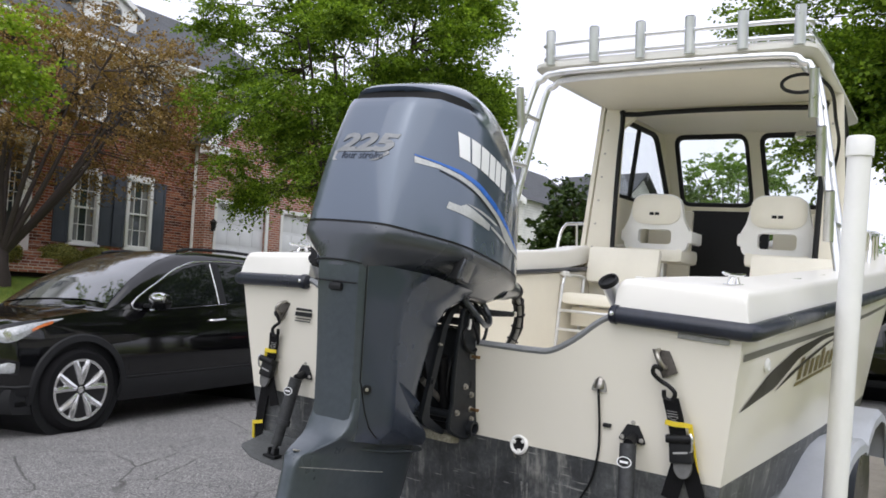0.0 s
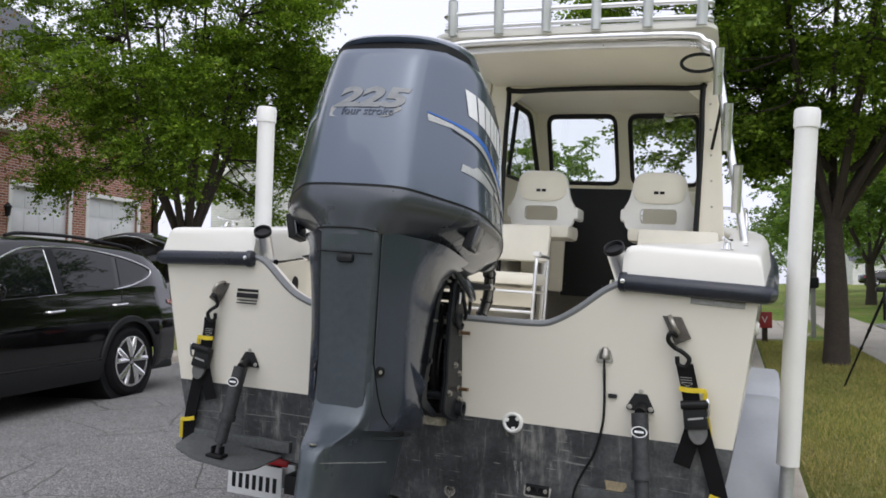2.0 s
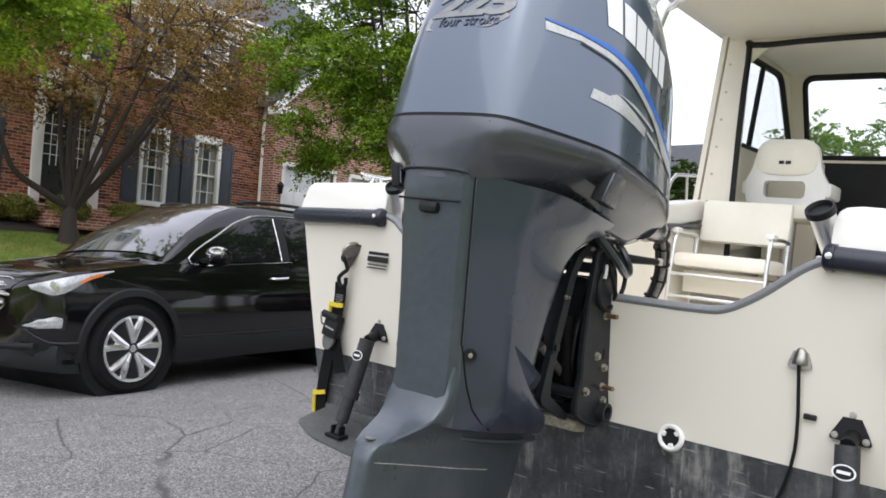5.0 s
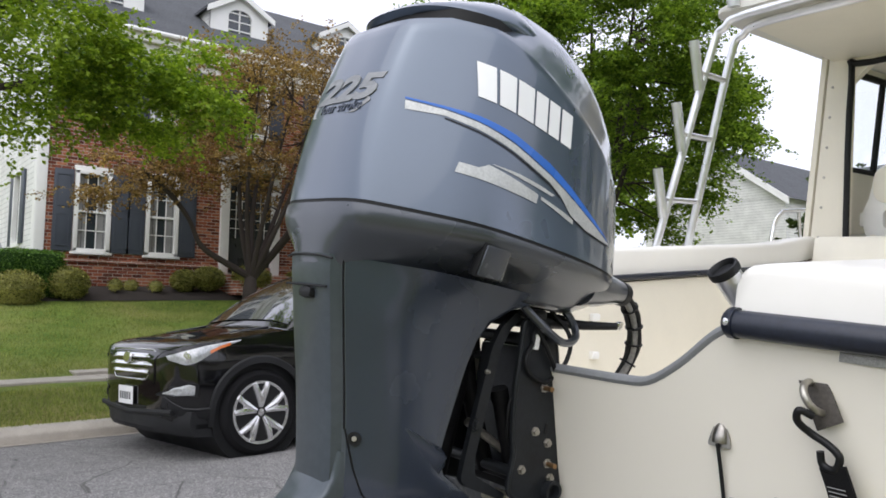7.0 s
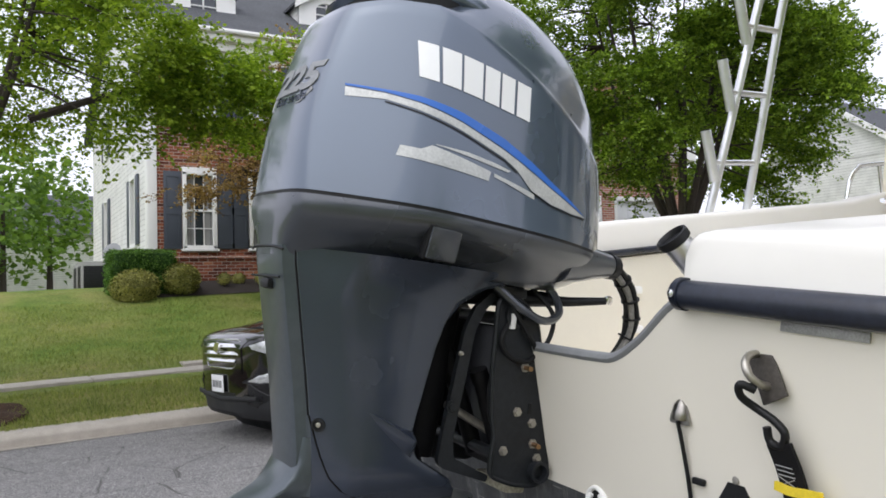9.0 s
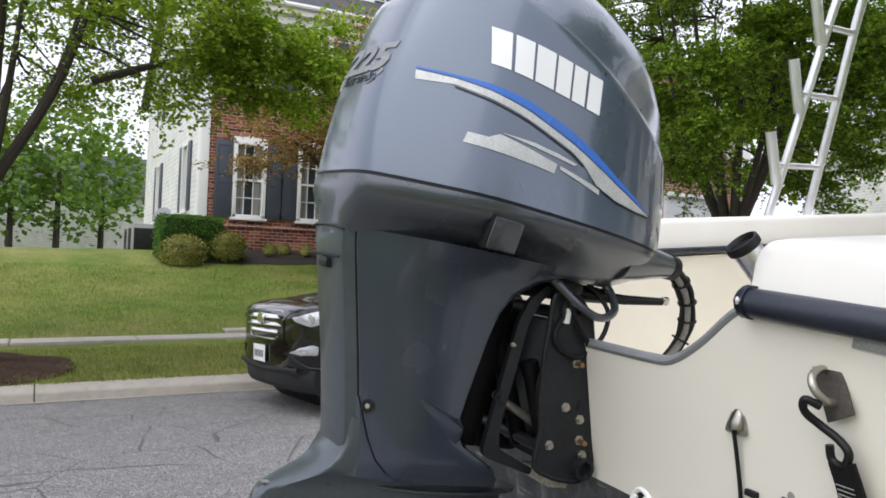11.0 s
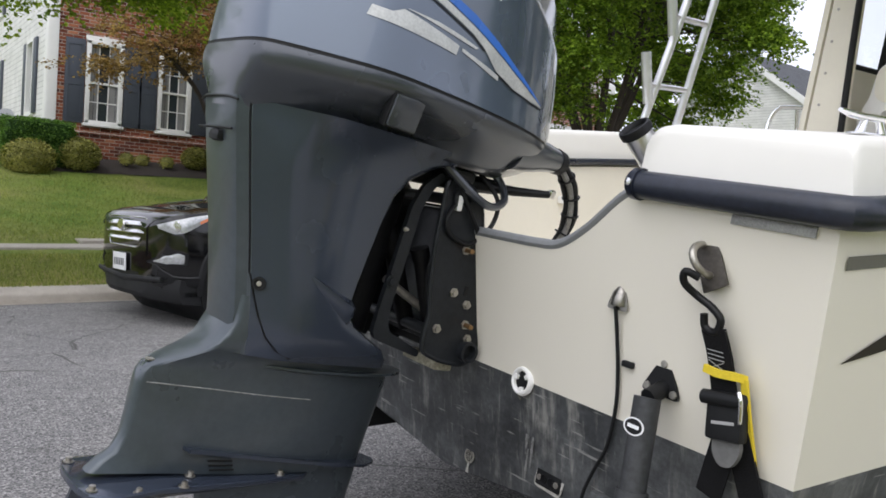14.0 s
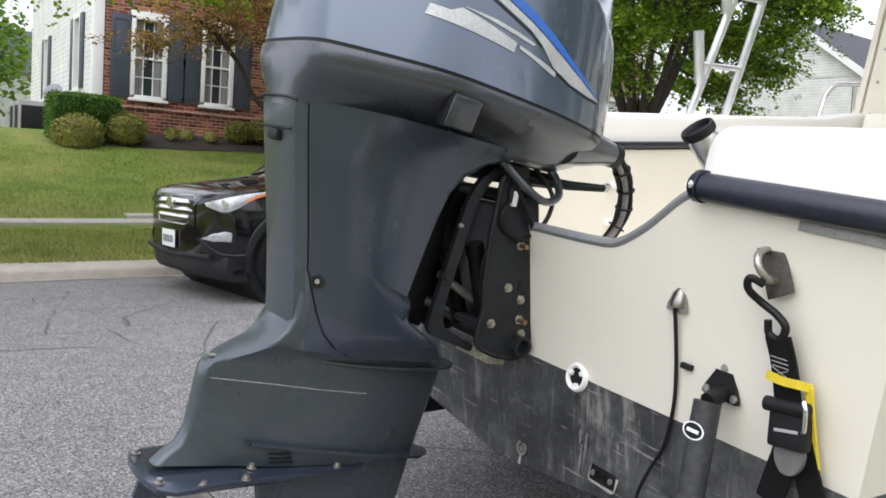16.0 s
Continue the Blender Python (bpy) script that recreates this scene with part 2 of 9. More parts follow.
def grass_mat(name="lawn", lo=0.42, hi=0.66, most=0.66):
    m, n, l, b = shader(name)
    big, mid, fine = noise_node(n, l, 0.35, 5), noise_node(n, l, 1.6, 7, 0.7), noise_node(n, l, 26.0, 6, 0.8)
    g = ramp(n, l, mid.outputs["Fac"], [(0.3, (0.062, 0.125, 0.018)), (0.7, (0.165, 0.245, 0.045))])
    dry = ramp(n, l, fine.outputs["Fac"], [(0.3, (0.24, 0.185, 0.08)), (0.7, (0.42, 0.34, 0.16))])
    f = ramp(n, l, big.outputs["Fac"], [(lo, (0.05, 0.05, 0.05)), (hi, (most, most, most))])
    c = mix(n, l, f.outputs[0], g.outputs[0], dry.outputs[0])
    c = mix(n, l, 0.7, c, ramp(n, l, fine.outputs["Fac"], [(0.3, (0.18, 0.2, 0.15)), (0.7, (0.8, 0.8, 0.75))]).outputs[0], "OVERLAY")
    l.new(c, b.inputs["Base Color"])
    b.inputs["Roughness"].default_value = 0.95
    b.inputs["Specular IOR Level"].default_value = 0.15
    bump(n, l, b, fine.outputs["Fac"], 1.0, 0.03)
    return m


def concrete_mat(name, col, joints=0.0):
    m, n, l, b = shader(name)
    big, mid, grit = noise_node(n, l, 0.9, 5), noise_node(n, l, 9.0, 5), noise_node(n, l, 180.0, 3, 0.7)
    c = ramp(n, l, big.outputs["Fac"], [(0.3, shade(col, 0.82)), (0.7, shade(col, 1.1))]).outputs[0]
    c = mix(n, l, 0.35, c, ramp(n, l, mid.outputs["Fac"], [(0.3, shade(col, 0.65)), (0.7, shade(col, 1.15))]).outputs[0])
    c = mix(n, l, 0.3, c, ramp(n, l, grit.outputs["Fac"], [(0.35, (0.25,) * 3), (0.65, (0.8,) * 3)]).outputs[0], "OVERLAY")
    l.new(c, b.inputs["Base Color"])
    b.inputs["Roughness"].default_value = 0.92
    b.inputs["Specular IOR Level"].default_value = 0.25
    bump(n, l, b, grit.outputs["Fac"], 0.5, 0.004)
    return m


def brick_mat():
    m, n, l, b = shader("red_brick")
    tc = n.new("ShaderNodeTexCoord")
    sp, cb = n.new("ShaderNodeSeparateXYZ"), n.new("ShaderNodeCombineXYZ")
    l.new(tc.outputs["Object"], sp.inputs[0])
    ad = n.new("ShaderNodeMath")
    l.new(sp.outputs[0], ad.inputs[0])
    l.new(sp.outputs[1], ad.inputs[1])
    l.new(ad.outputs[0], cb.inputs[0])
    l.new(sp.outputs[2], cb.inputs[1])
    bt = n.new("ShaderNodeTexBrick")
    l.new(cb.outputs[0], bt.inputs["Vector"])
    for k, v in (("Scale", 1.0), ("Mortar Size", 0.011), ("Brick Width", 0.21), ("Row Height", 0.07), ("Bias", -0.1), ("Mortar Smooth", 0.2)):
        bt.inputs[k].default_value = v
    bt.inputs["Color1"].default_value, bt.inputs["Color2"].default_value = (0.20, 0.055, 0.03, 1), (0.42, 0.15, 0.08, 1)
    bt.inputs["Mortar"].default_value = (0.5, 0.45, 0.40, 1)
    ns = noise_node(n, l, 22.0, 4)
    c = mix(n, l, 0.4, bt.outputs["Color"], ramp(n, l, ns.outputs["Fac"], [(0.3, (0.25, 0.22, 0.22)), (0.7, (0.75, 0.75, 0.75))]).outputs[0], "OVERLAY")
    c = mix(n, l, ramp(n, l, noise_node(n, l, 1.1, 4).outputs["Fac"], [(0.4, (0, 0, 0)), (0.8, (0.3, 0.3, 0.3))]).outputs[0], c, (0.3, 0.17, 0.11))
    l.new(c, b.inputs["Base Color"])
    b.inputs["Roughness"].default_value = 0.9
    bump(n, l, b, bt.outputs["Fac"], -0.6, 0.008)
    return m


def lined_mat(name, col, axis, pitch, depth, rough=0.6, dark=0.5, split=0.0):
    """Boards or shingle courses of one pitch along an axis, each lap's shadow line painted dark."""
    m, n, l, b = shader(name)
    tc, sp = n.new("ShaderNodeTexCoord"), n.new("ShaderNodeSeparateXYZ")
    l.new(tc.outputs["Object"], sp.inputs[0])
    dv, fr = n.new("ShaderNodeMath"), n.new("ShaderNodeMath")
    dv.operation, dv.inputs[1].default_value, fr.operation = "DIVIDE", pitch, "FRACT"
    l.new(sp.outputs["XYZ".index(axis)], dv.inputs[0])
    l.new(dv.outputs[0], fr.inputs[0])
    ns, fine = noise_node(n, l, 2.0, 5), noise_node(n, l, 26.0, 4, 0.6)
    c = ramp(n, l, ns.outputs["Fac"], [(0.3, shade(col, 0.85)), (0.7, shade(col, 1.12))]).outputs[0]
    c = mix(n, l, split, c, ramp(n, l, fine.outputs["Fac"], [(0.3, (0.15,) * 3), (0.7, (0.85,) * 3)]).outputs[0], "OVERLAY")
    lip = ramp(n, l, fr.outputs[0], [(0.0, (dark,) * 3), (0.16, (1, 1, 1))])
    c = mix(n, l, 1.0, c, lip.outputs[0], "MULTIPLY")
    l.new(c, b.inputs["Base Color"])
    b.inputs["Roughness"].default_value = rough
    bump(n, l, b, fr.outputs[0], 0.6, depth)
    return m


def leaf_mat(name, dark, light, back=0.35):
    m, n, l, b = shader(name)
    g = n.new("ShaderNodeNewGeometry")
    big = noise_node(n, l, 0.7, 3)
    c = ramp(n, l, g.outputs["Random Per Island"], [(0.0, dark), (0.6, tuple((x + y) / 2 for x, y in zip(dark, light))), (1.0, light)]).outputs[0]
    c = mix(n, l, 0.5, c, ramp(n, l, big.outputs["Fac"], [(0.3, (0.3, 0.3, 0.3)), (0.7, (0.72, 0.72, 0.66))]).outputs[0], "OVERLAY")
    tl, mx = n.new("ShaderNodeBsdfTranslucent"), n.new("ShaderNodeMixShader")
    l.new(c, b.inputs["Base Color"])
    l.new(mix(n, l, 1.0, c, (1.25, 1.3, 0.6), "MULTIPLY"), tl.inputs["Color"])
    b.inputs["Roughness"].default_value = 0.6
    b.inputs["Specular IOR Level"].default_value = 0.3
    mx.inputs[0].default_value = back
    l.new(b.outputs[0], mx.inputs[1])
    l.new(tl.outputs[0], mx.inputs[2])
    l.new(mx.outputs[0], n["Material Output"].inputs["Surface"])
    return m


def bottom_paint_mat():
    """Worn grey bottom paint: chalky blotches, pale runs, scratches and bare spots."""
    m, n, l, b = shader("bottom_paint")
    big, mid, fine = noise_node(n, l, 2.2, 6, 0.65), noise_node(n, l, 9.0, 6, 0.7), noise_node(n, l, 60.0, 5, 0.75)
    c = ramp(n, l, big.outputs["Fac"], [(0.28, (0.024, 0.026, 0.029)), (0.5, (0.058, 0.062, 0.066)), (0.72, (0.125, 0.13, 0.133))]).outputs[0]
    c = mix(n, l, 0.55, c, ramp(n, l, mid.outputs["Fac"], [(0.32, (0.14, 0.14, 0.15)), (0.5, (0.48, 0.48, 0.48)), (0.68, (0.86, 0.86, 0.84))]).outputs[0], "OVERLAY")
    c = mix(n, l, 0.45, c, ramp(n, l, fine.outputs["Fac"], [(0.35, (0.2,) * 3), (0.65, (0.8,) * 3)]).outputs[0], "OVERLAY")
    for scale, lo, most, col in ((6.0, 0.54, 0.6, (0.36, 0.355, 0.33)), (16.0, 0.58, 0.5, (0.45, 0.44, 0.41))):
        runs = noise_node(n, l, scale, 5, 0.65, stretch=(4.0, 4.0, 0.16))
        f = ramp(n, l, runs.outputs["Fac"], [(lo, (0, 0, 0)), (lo + 0.13, (most,) * 3)])
        c = mix(n, l, mix(n, l, 1.0, f.outputs[0], ramp(n, l, mid.outputs["Fac"], [(0.4, (0.15,) * 3), (0.6, (1, 1, 1))]).outputs[0], "MULTIPLY"), c, col)
    scratch = noise_node(n, l, 22.0, 3, 0.5, stretch=(0.35, 0.35, 5.0))
    c = mix(n, l, ramp(n, l, scratch.outputs["Fac"], [(0.66, (0, 0, 0)), (0.71, (0.55, 0.55, 0.55))]).outputs[0], c, (0.4, 0.4, 0.38))
    spot = ramp(n, l, noise_node(n, l, 11.0, 4).outputs["Fac"], [(0.70, (0, 0, 0)), (0.75, (0.6, 0.6, 0.6))])
    c = mix(n, l, spot.outputs[0], c, (0.38, 0.33, 0.24))
    l.new(c, b.inputs["Base Color"])
    b.inputs["Roughness"].default_value = 0.48
    bump(n, l, b, mid.outputs["Fac"], 0.25, 0.004)
    return m


ASPHALT, LAWN, DRY, BRICK = asphalt_mat(), grass_mat(), grass_mat("dry_verge", 0.36, 0.6, 0.85), brick_mat()
STRIP = grass_mat("kerb_strip_grass", 0.38, 0.60, 0.75)
KERB, WALK = concrete_mat("kerb_concrete", (0.42, 0.385, 0.335)), concrete_mat("pavement_concrete", (0.40, 0.37, 0.32))
HULL = plain("cream_gelcoat", (0.82, 0.785, 0.69), 0.32, var=0.01, scale=1.5, fine=120, coat=0.3, rvar=0.005)
DECK = plain("white_gelcoat", (0.80, 0.785, 0.735), 0.38, var=0.03, scale=2, fine=12, coat=0.2)
INNER = plain("cream_liner", (0.78, 0.74, 0.63), 0.45, var=0.05, scale=2)
BOTTOM = bottom_paint_mat()
RUBBER = plain("navy_rubber", (0.013, 0.017, 0.029), 0.33, var=0.35, scale=6, fine=90, relief=0.1, spec=0.55)
GREYTRIM = plain("grey_edge_trim", (0.23, 0.24, 0.25), 0.5, var=0.15)
CHROME = plain("polished_steel", (0.78, 0.78, 0.78), 0.14, 1.0, var=0.06, scale=9)
ALU = plain("anodised_aluminium", (0.80, 0.81, 0.83), 0.34, 1.0, var=0.06, scale=7)
STEEL = plain("dull_steel", (0.42, 0.40, 0.36), 0.42, 0.9, var=0.25, scale=12)
COWL = plain("blue_grey_cowl_paint", (0.098, 0.126, 0.170), 0.30, 0.5, var=0.05, scale=1.2, fine=300, coat=1.0)
PAN = plain("dark_grey_pan_paint", (0.060, 0.068, 0.082), 0.28, 0.4, var=0.10, scale=2.5, fine=200, coat=0.6)
LEG = plain("blue_grey_leg_paint", (0.052, 0.066, 0.097), 0.24, 0.5, var=0.08, scale=2.2, fine=120, coat=0.5)
GEAR = plain("grey_gearcase_paint", (0.064, 0.079, 0.093), 0.32, 0.3, var=0.16, scale=3.5, fine=45, coat=0.35)
BLACK = plain("black_plastic", (0.008, 0.0085, 0.0095), 0.5, var=0.25, spec=0.3)
BRACKET = plain("worn_black_bracket", (0.014, 0.016, 0.019), 0.42, 0.0, var=0.3, scale=9, fine=70, relief=0.1, spec=0.3)
# darker, duller than BRACKET: the shade of inner recesses is put into the colour
INSIDE = plain("greasy_black_casting", (0.006, 0.006, 0.007), 0.55, 0.0, var=0.4, scale=14, fine=70, spec=0.15)
PROPELLER = plain("polished_propeller_steel", (0.46, 0.45, 0.44), 0.16, 1.0, var=0.12, scale=9)
VINYL = plain("cream_vinyl", (0.83, 0.80, 0.70), 0.5, var=0.04, scale=4, fine=150, relief=0.08)
WHITE = plain("white_plastic", (0.84, 0.84, 0.82), 0.42, var=0.05)
WEB = plain("black_webbing", (0.008, 0.008, 0.009), 0.85, spec=0.2, var=0.2, scale=20, fine=320, relief=0.5)
YELLOW = plain("yellow_webbing", (0.72, 0.55, 0.03), 0.7, var=0.15, scale=16, fine=200, relief=0.3)
GALV = plain("galvanised_steel", (0.55, 0.57, 0.58), 0.45, 0.55, var=0.15, scale=10)
DECAL_WHITE = plain("white_decal", (0.82, 0.83, 0.84), 0.35, var=0.04)
DECAL_SILVER = plain("worn_silver_decal", (0.50, 0.51, 0.50), 0.4, 0.35, var=0.18, scale=20, fine=160)
DECAL_BLUE = plain("blue_decal", (0.03, 0.14, 0.52), 0.3, var=0.08)
DECAL_DARK = plain("dark_brown_decal", (0.022, 0.018, 0.014), 0.45, var=0.15, spec=0.25)
DECAL_GOLD = plain("olive_gold_decal", (0.15, 0.115, 0.03), 0.4, var=0.2)
PANE = glassy("clear_pane", (0.93, 0.95, 0.945))
BOAT = pose(0.009, 0.025, 1.2105, 1.53, 3.29, -1.05)
CABIN = BOAT @ pose(0, 0, 0, -1.53, 0, 1.05)

# ---- ground, road, kerbs, pavements ----
RISE = 0.026
PROFILE = [(-400, 2.2), (-60, 2.0), (-30, 1.75), (-17.6, 1.62), (-16.4, 1.52), (-15, 1.22), (-12, 0.66), (-9.95, 0.31), (-8.9, 0.28), (-7.2, 0.09),
           (-7.02, 0.05), (-6.9, -0.17), (-2.7, -0.1), (1.25, -0.17), (1.36, -0.03), (1.5, 0.06), (2.95, 0.10), (4.25, 0.11), (12, 0.35), (60, 1.5), (400, 3)]


def ground_z(x, y):
    z = np.interp(x, [p[0] for p in PROFILE], [p[1] for p in PROFILE])
    return float(z) + RISE * max(-30.0, min(y, 120.0))


def road_z(x, y):
    return 0.068 - 0.025 * abs(x + 2.7) + RISE * max(-30.0, min(y, 120.0))


def sheet(xs, ys, zf):
    vs = [(x, y, zf(x, y)) for y in ys for x in xs]
    n = len(xs)
    return vs, [(j * n + i, j * n + i + 1, (j + 1) * n + i + 1, (j + 1) * n + i) for j in range(len(ys) - 1) for i in range(n - 1)]


def lumpy(x, y):
    if -6.95 < x < 1.4:
        return ground_z(x, y)
    k = min(1.0, abs(x + 2.8) / 20)
    return ground_z(x, y) + 0.05 * k * noise.noise((x * 0.6, y * 0.6, 0)) + 0.012 * noise.noise((x * 3, y * 3, 4))


lawn_xs = sorted({-400, -200, -100, -60, -40, -30, -24, *[-20 + 0.35 * k for k in range(38)], -7.02, -6.9, -2.7, 1.25, 1.36, *[1.5 + 0.3 * k for k in range(36)], 16, 24, 40, 60, 120, 400})
lawn_ys = sorted({-400, -150, -60, -30, *[-16 + 0.7 * k for k in range(70)], 36, 45, 60, 80, 100, 120, 200, 400})
solo("ground", sheet(lawn_xs, lawn_ys, lumpy), LAWN, "mown suburban lawn with dry brown patches sloping to the street", "lawn", kind="structure", smooth=80)
solo("road", sheet([-6.93, -6.0, -4.5, -2.7, -1.0, 0.4, 1.28], [-30 + 2 * k for k in range(76)], road_z), ASPHALT, "cracked grey asphalt street with coarse pale aggregate", "road", kind="structure", smooth=80)

solo("verge", sheet([x for x in lawn_xs if 1.49 < x < 3.1], [y for y in lawn_ys if -31 < y < 14.2], lambda x, y: lumpy(x, y) + 0.005), DRY, "dry yellow-brown grass verge beside the kerb", "grass verge", kind="structure", smooth=80)

solo("kerb_strip", sheet([-8.88, -8.6, -8.3, -8.0, -7.7, -7.4, -7.22], [y for y in lawn_ys if -31 < y < 12.6], lambda x, y: lumpy(x, y) + 0.005), STRIP, "mown grass strip with dry brown patches beside the kerb", "grass verge", kind="structure", smooth=80)

KERB_SHAPE = prism(round_poly([(0.0, -0.2), (0.0, 0.10), (0.055, 0.13), (0.2, 0.135), (0.2, -0.2)], 0.03), "y", 0.006, 2.994)
KERB_MESH = None
for side, x0, group in ((-1, -6.9, "kerb stones along the house side"), (1, 1.26, "kerb stones along the verge")):
    holder = thing("kerb", "pale weathered concrete kerb along the street edge", "kerb", (x0, 0, 0), kind="structure")
    for k in range(-6, 16):
        y = 3 * k - 1.2
        if side > 0 and 14 < y + 1.5 < 21:
            continue
        if KERB_MESH is None:
            KERB_MESH = solid("kerb_stone", KERB_SHAPE)
            KERB_MESH.materials.append(KERB)
        ob = new("kerb_stone", KERB_MESH)
        ob.parent = holder
        turn = pose(0, y, road_z(x0, y), math.degrees(math.atan(RISE)), 0, 0)
        ob.matrix_basis = turn @ (Matrix.Diagonal((-1.9, 1, 1, 1)) if side < 0 else Matrix())
    part("gutter", sheet([x0 + (0.0 if side < 0 else -0.36), x0 + (0.10 if side < 0 else 0.0)], [-19 + 3 * k for k in range(22)], lambda x, y: road_z(x, y) + 0.006), KERB, holder)


def pavement(name, x0, x1, y0, y1, pitch, zf, label, along_y=True):
    holder = thing(name, label, "pavement", (0, 0, 0), kind="structure")
    count = int((y1 - y0) / pitch) if along_y else int((x1 - x0) / pitch)
    for k in range(count):
        a = (y0 if along_y else x0) + k * pitch
        box = (x0, x1, a + 0.006, a + pitch - 0.006) if along_y else (a + 0.006, a + pitch - 0.006, y0, y1)
        xa, xb, ya, yb = box
        top = [(xa, ya), (xb, ya), (xb, yb), (xa, yb)]
        lift = random.uniform(-0.004, 0.006)
        r0 = [(x, y, zf(x, y) - 0.12) for x, y in top]
        r1 = [(x, y, zf(x, y) + 0.02 + lift) for x, y in top]
        c = ((xa + xb) / 2, (ya + yb) / 2)
        r2 = [(x + 0.012 * (1 if x < c[0] else -1), y + 0.012 * (1 if y < c[1] else -1), z + 0.01) for x, y, z in r1]
        part("slab", loft([r0, r1, r2]), WALK, holder)


pavement("pavement", -9.88, -9.3, -18, 24, 1.5, lambda x, y: ground_z(-9.5, y) + 0.005, "narrow pale concrete pavement crossing the lawn")
pavement("pavement", -10.32, -9.892, 1.25, 5.8, 1.5, lambda x, y: ground_z(-10.1, y) + 0.005, "wider stretch of pale concrete pavement free of grass")
pavement("pavement", 2.98, 4.2, -3, 33, 1.5, lambda x, y: ground_z(3.6, y), "pale concrete pavement beside the grass verge")
pavement("driveway_apron", 1.3, 2.98, 14.0, 20.9, 0.84, lambda x, y: ground_z(2.2, y) - 0.02, "pale concrete driveway apron at the verge", along_y=False)
solo("driveway", sheet([4.2, 6, 9, 14, 22], [15.0 + k for k in range(5)], lambda x, y: ground_z(x, y) + 0.05), ASPHALT, "dark asphalt driveway beyond the pavement", "driveway", kind="structure")
solo("garage_driveway", sheet([-17, -15, -13, -11, -9.95], [12.6 + k for k in range(6)], lambda x, y: ground_z(x, y) + 0.08), ASPHALT, "asphalt driveway in front of the garage doors", "driveway", kind="structure")
solo("garage_driveway_apron", sheet([-8.88, -8, -7.1], [12.6 + k for k in range(6)], lambda x, y: ground_z(x, y) + 0.06), WALK, "pale concrete driveway apron at the kerb", "driveway", kind="structure")

# ---- the boat: hull, deck, cabin (boat coordinates: x starboard, y to the bow, z up from the rub rail's hooks) ----
boat = thing("boat", "cream fibreglass fishing boat with a pilothouse, parked on a trailer", "boat", (0, 0, -0.76), BOAT)


def beam(y):
    """Half width at the rub rail."""
    return float(np.interp(y, [0, 1.5, 3.0, 4.2, 5.2, 6.0, 6.6, 6.95], [1.155, 1.2, 1.22, 1.16, 0.98, 0.68, 0.33, 0.02]))


def sheer(y):
    """Height of the rub rail's lower edge."""
    return 0.075 + 0.055 * y + 0.006 * y * y * (y > 3) * 0.5


def chine(y):
    return float(np.interp(y, [0, 2, 4, 5.5, 6.3, 6.8], [-0.61, -0.60, -0.55, -0.36, -0.15, 0.05]))


def keel(y):
    return float(np.interp(y, [0, 3, 4.5, 5.7, 6.4, 6.8], [-0.77, -0.78, -0.74, -0.55, -0.28, 0.02]))


def rake(z):
    """How far the transom's face lies ahead of its top."""
    return 0.0 - 0.13 * min(z, 0.12)


PAINT = -0.41
stations = [0, 0.5, 1.0, 1.6, 2.4, 3.2, 4.0, 4.7, 5.3, 5.8, 6.2, 6.55, 6.8]


def side_at(y, z):
    """Half width of the topsides at a height."""
    t = (z - chine(y)) / (sheer(y) - chine(y))
    cb = beam(y) * float(np.interp(y, [0, 3, 5, 6.8], [0.915, 0.9, 0.72, 0.4]))
    return cb + (beam(y) - 0.012 - cb) * (t ** 0.8 if t > 0 else 0)


def hull_rings(z_of, rows):
    rings = []
    for y in stations:
        lo, hi = z_of(y)
        ring = []
        for k in range(rows + 1):
            z = lo + (hi - lo) * k / rows
            ring.append((side_at(y, z), y + (rake(z) if y == 0 else 0), z))
        rings.append(ring)
    return rings


def both(shape):
    return cat(shape, mirror_x(shape))


top = loft(hull_rings(lambda y: (max(PAINT, chine(y) + 0.02), sheer(y) + 0.03), 5), closed=False)
low = loft(hull_rings(lambda y: (chine(y), max(PAINT, chine(y) + 0.02)), 2), closed=False)
bottom_half = loft([[(0, y + rake(keel(y)) * (y == 0), keel(y)), (side_at(y, chine(y)) * 0.5, y + rake(-0.7) * (y == 0), (keel(y) + chine(y)) / 2 - 0.01), (side_at(y, chine(y)), y + rake(chine(y)) * (y == 0), chine(y))] for y in stations], closed=False)
part("topside", both(top), HULL, boat)
part("bottom", both(cat(low, bottom_half)), BOTTOM, boat, "worn grey painted hull bottom with pale water stains")

# transom with the motor notch
NOTCH = [(-0.715, 0.115), (-0.66, 0.09), (-0.56, -0.005), (-0.47, -0.05), (-0.40, -0.058), (-0.32, -0.059), (-0.22, -0.059), (0.22, -0.059), (0.32, -0.059), (0.40, -0.058), (0.48, -0.05), (0.57, 0.0), (0.66, 0.07), (0.715, 0.10)]
upper = [(1.145, 0.10), (side_at(0, 0.0), 0.0), (side_at(0, -0.2), -0.2), (side_at(0, PAINT), PAINT), (-side_at(0, PAINT), PAINT), (-side_at(0, -0.2), -0.2), (-side_at(0, 0.0), 0.0), (-1.145, 0.10)]
tr_out = upper + NOTCH


def transom_face(outline, t0, t1):
    return loft([[(x, rake(z) + t0, z) for x, z in outline], [(x, rake(z) + t1, z) for x, z in outline]])


